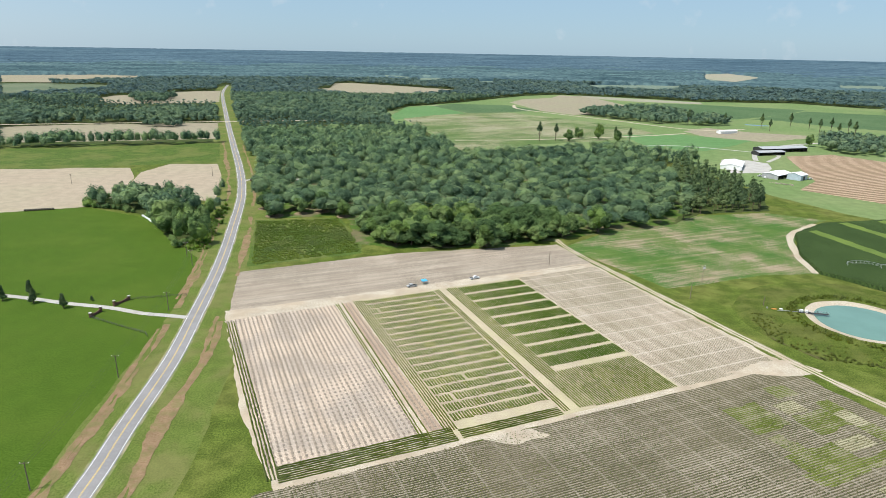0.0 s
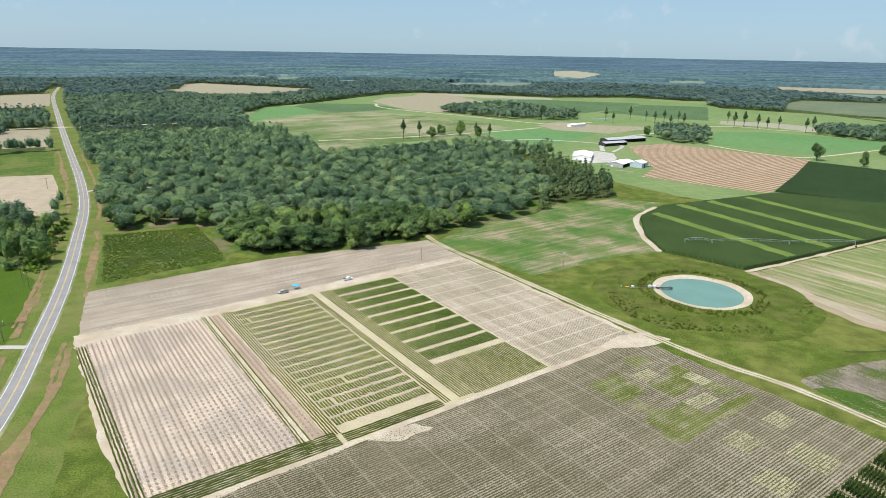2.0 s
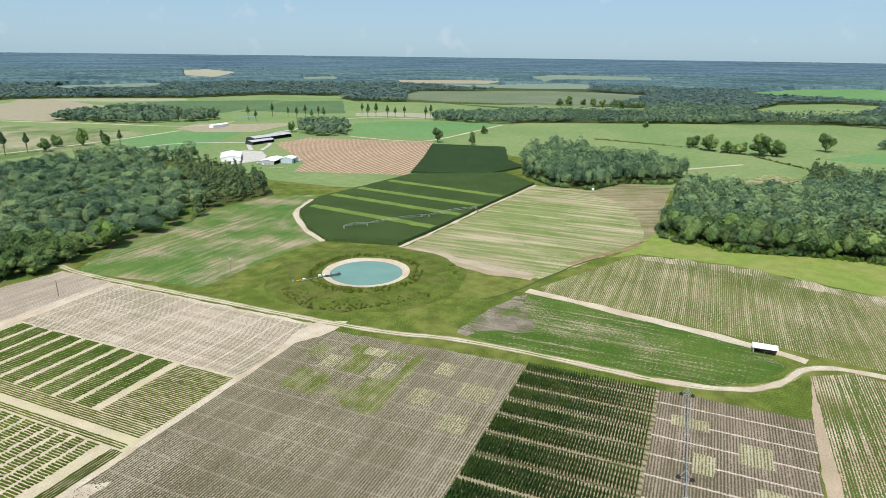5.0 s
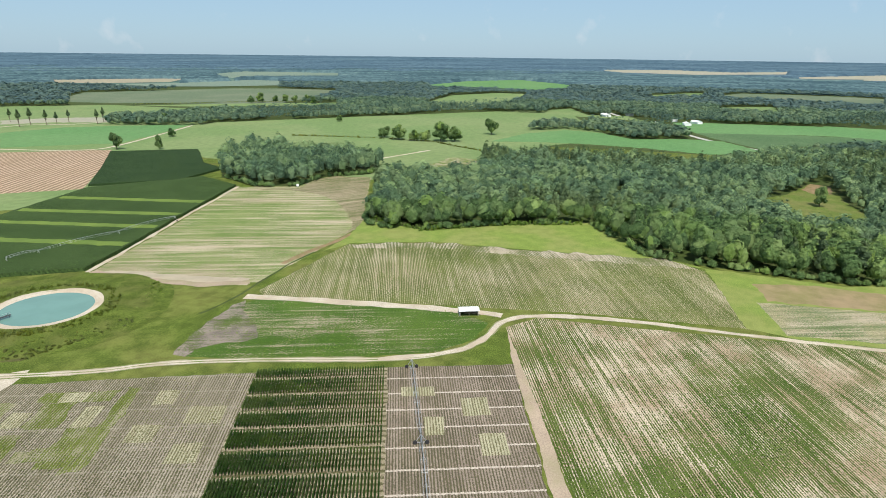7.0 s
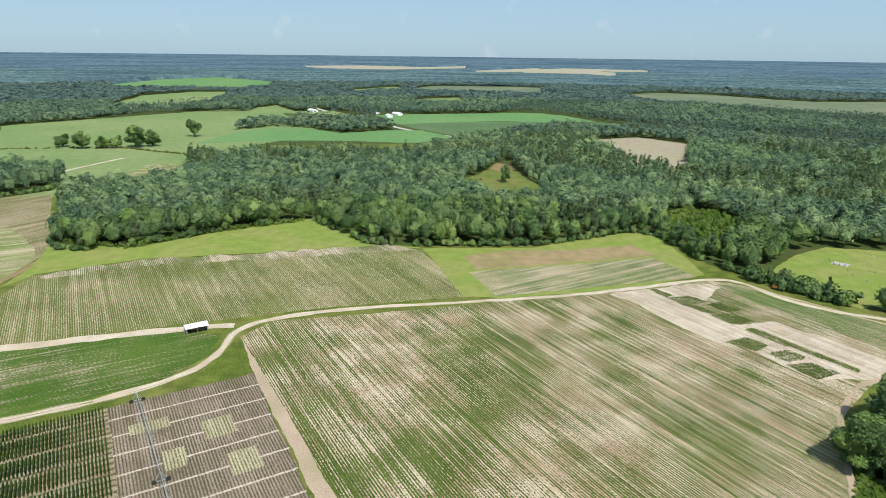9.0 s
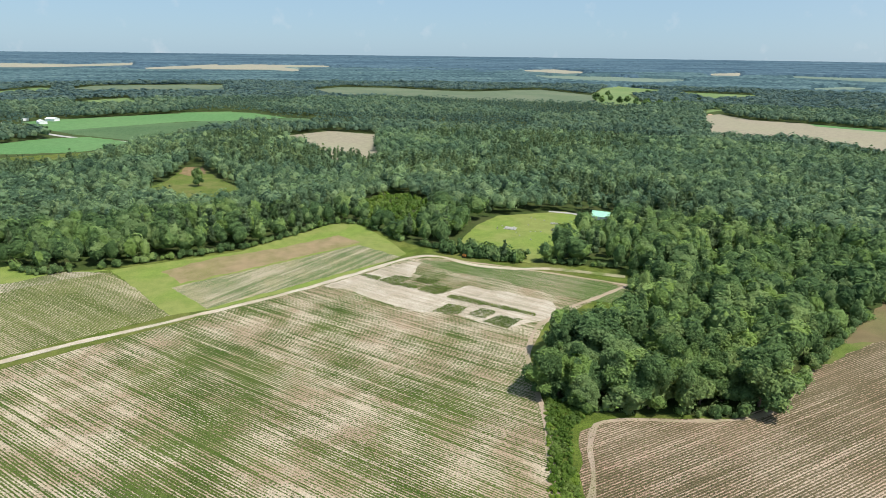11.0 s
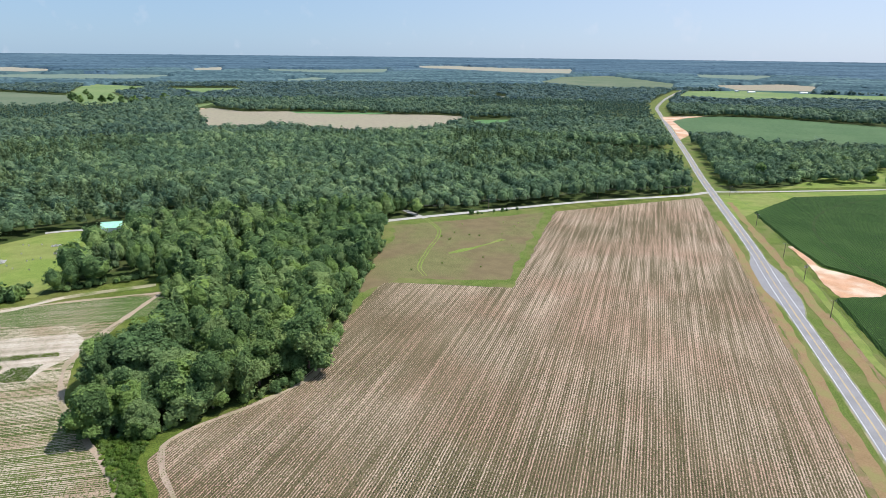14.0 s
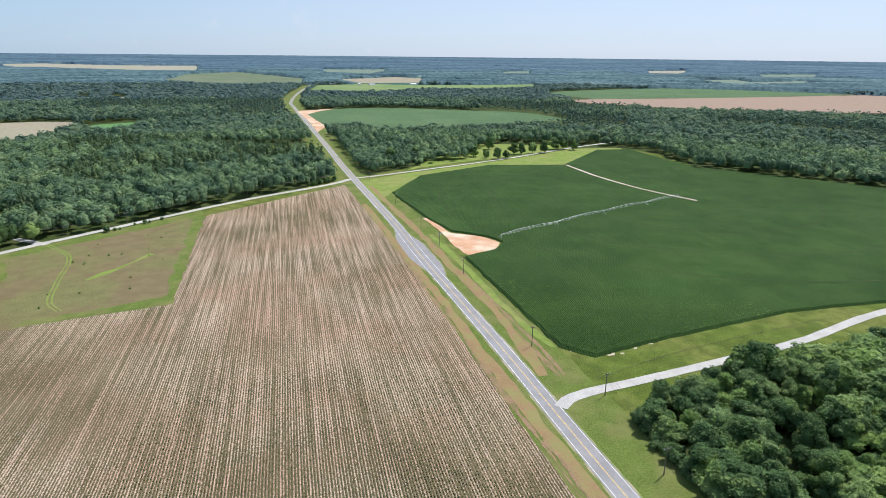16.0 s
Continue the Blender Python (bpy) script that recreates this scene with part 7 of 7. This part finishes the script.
barn(420, 806, 15, (40, 14, 4.0), 1.6, M["dark_steel"], M["grey_metal"], "low open equipment shed with a grey roof", "machine_shed", True)
barn(463, 1030, 20, (34, 10, 4.0), 1.2, M["white_metal"], M["white_metal"], "small white building beside the tan field")
barn(270, 800, 30, (18, 11, 3.2), 2.2, M["brick"], M["dark_roof"], "brick farmhouse with a dark roof", "house", doors=((0, 1.2, 2.1),))
barn(270.5, 78, -66, (9.2, 5.0, 2.7), 0.7, M["grey_metal"], M["white_metal"], "small field shed with a bright white roof and open front", "field_shed", True, 0.4)
barn(312, -369, 30, (13, 9, 3.4), 3.0, M["white_metal"], M["green_metal"], "white building with a bright green metal roof in the woods", "chapel", doors=((0, 1.6, 2.2),))
for x, y, t in ((1260, -52, 10), (1300, -70, 40), (1230, 0, 25), (1330, -30, 0), (1180, 30, 60), (1420, 60, 20)):
    barn(x, y, t, (20, 12, 4), 2.2, M["white_metal"], M["white_metal"], "distant white country building", "house")
tray = thing("parked_trailer", "white trailer parked at the wood's edge", "trailer", (505, 318, 0.05), 30)
part("body", box_bm((6, 2.3, 1.5), (0, 0, 0.6), 0.1), M["white_metal"], tray)
for sx in (-1, 1):
    part("wheel", rod_bm((sx, -1.1, 0.35), (sx, 1.1, 0.35), 0.35, 12), M["rubber"], tray)


# ---- pivot irrigators ----
def irrigator(pts, label, towers=None, high=3.8):
    root = thing("pivot_irrigator", label, "irrigator", (*pts[0], 0))
    o = Vector((*pts[0], 0))
    for i, (a, b) in enumerate(zip(pts, pts[1:])):
        a, b = Vector((*a, high)) - o, Vector((*b, high)) - o
        bm = bmesh.new()
        last = a
        for k in range(1, 9):
            t = k / 8
            q = a + (b - a) * t + Vector((0, 0, 1.1 * 4 * t * (1 - t)))
            rod_bm(last, q, 0.12, 8, None, bm)
            last = q
        span = part("span_pipe", bm, M["steel"], root)
        bm = bmesh.new()
        d = (b - a).normalized()
        s = Vector((d.y, -d.x, 0))
        prev = None
        for k in range(0, 9):
            t = k / 8
            arch = 1.1 * 4 * t * (1 - t)
            c = a + (b - a) * t + Vector((0, 0, arch))
            pair = [c + s * w + Vector((0, 0, -1.2)) for w in (-0.9, 0.9)] if 0 < k < 8 else [c, c]
            if 0 < k < 8:
                for q in pair:
                    rod_bm(c, q, 0.04, 5, None, bm)
                rod_bm(pair[0], pair[1], 0.04, 5, None, bm)
            if prev:
                for p, q in zip(prev, pair):
                    rod_bm(p, q, 0.04, 5, None, bm)
            prev = pair
        part("truss", bm, M["steel"], span)
    for i, p in enumerate(pts):
        c = Vector((*p, 0)) - o
        j = min(i, len(pts) - 2)
        d = (Vector((*pts[j + 1], 0)) - Vector((*pts[j], 0))).normalized()
        s = Vector((d.y, -d.x, 0))
        bm = bmesh.new()
        for w in (-1.9, 1.9):
            for e in (-0.25, 0.25):
                rod_bm(c + s * w + Vector((0, 0, 0.7)), c + d * e + Vector((0, 0, high)), 0.07, 6, None, bm)
        rod_bm(c - s * 2.0 + Vector((0, 0, 0.75)), c + s * 2.0 + Vector((0, 0, 0.75)), 0.11, 8, None, bm)
        tower = part("tower", bm, M["steel"], root)
        for w in (-2.0, 2.0):
            q = c + s * w + Vector((0, 0, 0.72))
            part("wheel", rod_bm(q - d * 0.2, q + d * 0.2, 0.72, 18), M["rubber"], tower)


irrigator([(210, 84), (163, 62), (116, 41), (69, 20)], "long steel pivot irrigator on wheeled towers")
irrigator([(-183, -367), (-238, -385), (-292, -403), (-345, -418), (-390, -431)], "long steel pivot irrigator standing in the green crop", high=4.2)

# wheel tracks: dark bands laid on the crop's top, painted as shaded gaps
for k, radius in enumerate((58, 112, 166, 214)):
    LAYER["n"] += 1
    arc = np.array([(-390 + radius * math.sin(radians(a)), -431 + radius * math.cos(radians(a))) for a in range(-150, 211, 3)])
    keep = inside(arc, plan_of("dense dark green crop around a pivot irrigator"))
    run = []
    for q, good in zip(arc, [*keep[:-1], False]):
        if good:
            run.append(q)
        elif len(run) > 3:
            ob = new("wheel_track", ribbon_mesh("wheel_track", np.array(run), -0.8, 0.8, M["rut_shade"], 1.42 + 0.004 * k, 0.5))
            tagged(ob, "narrow curved wheel track through the green crop", "track", kind="structure")
            run = []
        else:
            run = []

# ---- graveyard ----
M["grey_stone"] = plain_mat("weathered_stone", (0.3, 0.29, 0.27), 0.9, vary=0.3)
for x, y, w, d in ((330, -292, 9, 7), (303, -313, 7, 4), (309, -316, 5, 3), (322, -329, 6, 4)):
    g = thing("grave_plot", "pale kerbed family grave plot", "grave", (x, y, 0.1), 35)
    part("slab", box_bm((w, d, 0.18), (0, 0, 0), 0.02), M["grey_stone"], g)
    for k in range(3):
        part("headstone", box_bm((0.9, 0.22, 1.0), (-w / 2 + (k + 0.5) * w / 3, d / 2 - 0.4, 0.18), 0.04), M["concrete"], g)
for k in range(22):
    x, y = 312 + rng.uniform(-14, 32), -300 + rng.uniform(-30, 24)
    h = thing("headstone", "small pale upright headstone on the lawn", "headstone", (x, y, 0.1), 35 + rng.uniform(-8, 8), "headstones")
    part("stone", box_bm((0.7, 0.2, 0.8), (0, 0, 0), 0.04), M["concrete"], h)
rig = thing("farm_machine", "small rusty orange farm machine beside the track", "machine", (294, -223, 0.05), 20)
part("hopper", box_bm((2.6, 1.8, 1.6), (0, 0, 0.7), 0.25), M["orange"], rig)
for sx in (-0.8, 0.8):
    for sy in (-1.0, 1.0):
        part("wheel", rod_bm((sx, sy - 0.15, 0.45), (sx, sy + 0.15, 0.45), 0.45, 14), M["rubber"], rig)
part("drawbar", rod_bm((1.2, 0, 0.6), (3.4, 0, 0.5), 0.07), M["dark_steel"], rig)

# ---- scrub and bushes ----
SHRUB = [crown(shape_rng, "round", 2, 1, 30, 0.2) for _ in range(4)]


TUFT = [crown(shape_rng, "far", 1, 0, 16, 0.45) for _ in range(4)]


def bushes(name, poly, gap, lo, hi, label, mat="leaf", keep=0.8, size=None, shapes=SHRUB):
    b = np.array(poly)
    p = scatter(gap, (b[:, 0].min(), b[:, 1].min(), b[:, 0].max(), b[:, 1].max()))
    p = p[inside(p, poly) & (rng.uniform(size=len(p)) < keep)]
    if len(p):
        rd = (size or gap) * rng.uniform(0.4, 0.75, len(p))
        hh = rng.uniform(lo, hi, len(p))
        ob = stamp(name, p, rd, hh, hh * -0.25, shapes, M[mat], label)
        tagged(ob, category="bushes")


M["weed_leaf"] = leaf_mat("weed_foliage", (0.11, 0.17, 0.03), (0.17, 0.24, 0.045), (0.2, 0.25, 0.05), 0.55, 0.08)
M["shrub_leaf"] = leaf_mat("shrub_foliage", (0.08, 0.145, 0.03), (0.17, 0.27, 0.055), (0.24, 0.34, 0.06), 0.45, 0.2)
M["tuft_leaf"] = leaf_mat("tuft_foliage", (0.12, 0.15, 0.03), (0.18, 0.22, 0.042), (0.2, 0.21, 0.055), 0.6, 0.1)
M["dark_bale"] = plain_mat("weathered_hay", (0.075, 0.068, 0.055), 0.95, vary=0.3)
bushes("ditch_scrub", [(146, -150), (128, -158), (124, -141), (101, -121), (80, -95), (86, -88), (103, -111), (129, -135)], 1.5, 0.8, 2.4, "dense bright green scrub filling a ditch", "shrub_leaf", 0.95, 2.1)
bushes("weedy_growth", [(-137, 438), (-80, 450), (-56, 390), (-53, 372), (-112, 343)], 1.7, 0.15, 0.5, "weedy green growth beside the woods", "weed_leaf", 0.85, 1.5, TUFT)
bushes("bank_growth", [(165, 270), (180, 248), (215, 232), (245, 240), (255, 255), (235, 245), (205, 246), (178, 262)], 1.8, 0.3, 0.8, "rough green growth on the pond bank", "weed_leaf", 0.6, 1.6, TUFT)
bushes("edge_scrub", [(420, 212), (402, 152), (436, 104), (462, 45), (470, 45), (444, 108), (410, 155), (428, 210)], 3.0, 1.5, 4.0, "green scrub along the wood's edge", "shrub_leaf", 0.8)
bushes("meadow_bushes", [(112, -420), (16, -486), (33, -330), (92, -324)], 11.0, 0.6, 1.5, "scattered low bushes in the browned meadow", "shrub_leaf", 0.16, 1.5)
bushes("copse_edge", [(-165, 372), (-150, 360), (-148, 372), (-168, 470), (-180, 500), (-172, 430)], 3.5, 1.0, 4.0, "green scrub at the edge of the copse", "shrub_leaf", 0.7)

bushes("young_growth", YOUNG, 5.0, 2.5, 7.0, "bright green young trees and scrub in a gap of the woods", "shrub_leaf", 0.85, 5.5)
bushes("graveyard_hedge", [(266, -246), (286, -226), (312, -216), (318, -222), (298, -240), (274, -256)], 4.5, 7.5, 11.5, "low dark green trees before the graveyard", "leaf", 0.95, 7.0)
M["rank_leaf"] = leaf_mat("rank_growth", (0.095, 0.12, 0.03), (0.155, 0.185, 0.045), (0.19, 0.19, 0.055), 0.5, 0.1)
ring = [(math.cos(k * 0.3142), math.sin(k * 0.3142)) for k in range(21)]
bushes("rim_growth", [(PX + 33 * c, PY + 33 * s) for c, s in ring] + [(PX + 27.5 * c, PY + 27.5 * s) for c, s in ring[::-1]], 1.5, 2.0, 2.6, "rank green weeds round the pond's rim", "tuft_leaf", 0.45, 1.4, TUFT)
bushes("tall_weeds", [(154, 285), (166, 280), (173, 262), (178, 246), (196, 233), (214, 230), (205, 222), (180, 228), (161, 236), (150, 253), (149, 272)], 1.6, 0.5, 1.2, "tall reddish green weeds beside the pond", "rank_leaf", 0.4, 1.3, TUFT)
for line in ([(833, 531), (854, 421), (856, 322), (827, 269), (787, 207)], [(1177, 1184), (1264, 1095), (1364, 988), (1459, 848)]):
    mid = smooth_line(line, 8.0)
    side = normals(mid) * 2.5
    bushes("hedge", [tuple(q) for q in mid + side] + [tuple(q) for q in (mid - side)[::-1]], 3.2, 0.8, 3.4, "ragged brownish green hedge along a fence line", "rank_leaf", 0.6, 3.4)
for a, b in ((NORTH_LINE[-1], (-155, 355)),):
    pole(*b, 9.6, 8)
for x, y in ((-339, 553), (-228, 601)):
    pole(x, y, 9.5, 30, True)


# ---- bales and the entrance sign ----
def bale(x, y, turn, mat, label, group):
    root = thing("round_bale", label, "hay bale", (x, y, 0.1), turn, group)
    bm = rod_bm((-0.75, 0, 0.75), (0.75, 0, 0.75), 0.78, 16)
    bmesh.ops.bevel(bm, geom=[e for e in bm.edges if len(e.link_faces) == 2 and e.calc_face_angle() > 1.0], offset=0.12, segments=2, affect="EDGES")
    part("roll", bm, mat, root)


for k in range(11):
    bale(-318 + 1.75 * k, 455 + 0.62 * k, 20, M["dark_bale"], "dark weathered round hay bale in a row", "dark bales")
for k in range(10):
    bale(-224 + 1.45 * k, 445.5 - 1.35 * k - 0.03 * k * k, -44, M["white_metal"], "white plastic-wrapped round hay bale in a row", "white bales")
sign = thing("entrance_sign", "low brick entrance sign with a pale panel", "sign", (-184, 585, 0.1), 70)
part("wall", box_bm((5.0, 0.6, 1.7), (0, 0, 0), 0.05), M["brick"], sign)
part("panel", box_bm((3.4, 0.08, 0.9), (0, -0.34, 0.45), 0.02), M["concrete"], sign)
for sx in (-2.7, 2.7):
    pier = part("pier", box_bm((0.8, 0.8, 2.1), (sx, 0, 0), 0.04), M["brick"], sign)
    part("cap", box_bm((1.0, 1.0, 0.15), (sx, 0, 2.1)), M["concrete"], pier)
track("drive", [(-190.2, 582.5), (-184, 590), (-174, 594), (-150, 592), (-120, 600), (-80, 604)], 4.5, "gravel", "pale drive into the grove", 0.4, "drive")

M["mulch"] = ground_mat("mulch", (0.17, 0.12, 0.08), (0.25, 0.185, 0.125), (0.2, 0.17, 0.1), 0.5, 0.1, 0.5, 47)
M["pale_wood"] = plain_mat("pale_weathered_wood", (0.42, 0.37, 0.29), 0.85, vary=0.25)
JUNK = ((331, 618), (346, 605))
CARS = ((335, 652), (336, 642), (386, 656), (382, 640))
SECTOR_ARM = [(246, 357), (263, 352), (314, 341), (360, 334)]

# ---- broad trees with bare rings on the grove's lawn ----
for x, y, s in ((-128, 454, 1.5), (-110, 463, 1.2), (-95, 470, 1.4), (-76, 456, 1.2), (-146, 500, 1.0), (-142, 476, 1.1)):
    LAYER["n"] += 1
    sheet("mulch_ring", [(x + 4.6 * s * math.cos(k * 0.5236), y + 4.6 * s * math.sin(k * 0.5236)) for k in range(12)], "mulch", "bare brown ring under a broad tree", edge=0.5, category="ground")
    plant(int(rng.integers(0, 5)), x, y, s, 0.72, "broad round tree standing on a bare brown ring", "lawn trees")


# ---- stacks and vehicles round the barns ----
def pallet_stack(x, y, turn, high):
    root = thing("pallet_stack", "stack of pale weathered wooden pallets on the grass", "pallets", (x, y, 0.1), turn, "pallet stacks")
    for k in range(high):
        part("pallet", box_bm((1.8, 1.3, 0.16), (0.05 * (k % 2), 0, k * 0.22), 0.02), M["pale_wood"], root)
        for sx in (-0.75, 0, 0.75):
            part("bearer", box_bm((0.12, 1.25, 0.06), (sx, 0, k * 0.22 + 0.16)), M["pale_wood"], root)


for k in range(14):
    pallet_stack(JUNK[0][0] + (JUNK[1][0] - JUNK[0][0]) * k / 13 + rng.uniform(-1.5, 1.5), JUNK[0][1] + (JUNK[1][1] - JUNK[0][1]) * k / 13 + rng.uniform(-2.0, 2.0), rng.uniform(0, 90), int(rng.integers(2, 6)))
for (x, y), turn, paint, lab in zip(CARS, (30, 75, 120, 10), ("white_paint", "white_paint", "silver_paint", "white_paint"),
                                    ("white pickup truck parked beside the machine shed", "white pickup truck parked in the farmyard", "silver pickup truck parked behind the blue barn", "white pickup truck parked behind the blue barn")):
    pickup(x, y, turn, M[paint], lab)
irrigator(SECTOR_ARM, "steel pivot irrigator standing in the maize", high=4.2)
track("drive", [(104, -455), (111, -461), (117, -467), (126, -476)], 5.0, "gravel", "pale drive turning into the woods", 0.3, "drive")
track("drive", [(352, -352), (342, -360), (334, -364), (323, -366), (313, -364)], 4.5, "gravel", "pale drive to the white building in the woods", 0.3, "drive")
for x, y, t in ((1377, 106, 30), (1571, 75, 10), (1652, -85, 50), (-640, -2480, 20), (-600, -2520, 80), (-820, -2500, 15), (-500, -2560, 5)):
    barn(x, y, t, (26, 12, 4), 2.2, M["white_metal"], M["white_metal"], "distant white country building", "house")
sheet("far_pond", [(556, 1172), (575, 1168), (595, 1155), (590, 1146), (570, 1148), (556, 1160)], "water", "small grey-blue pond behind the barns", edge=0.6, category="water")
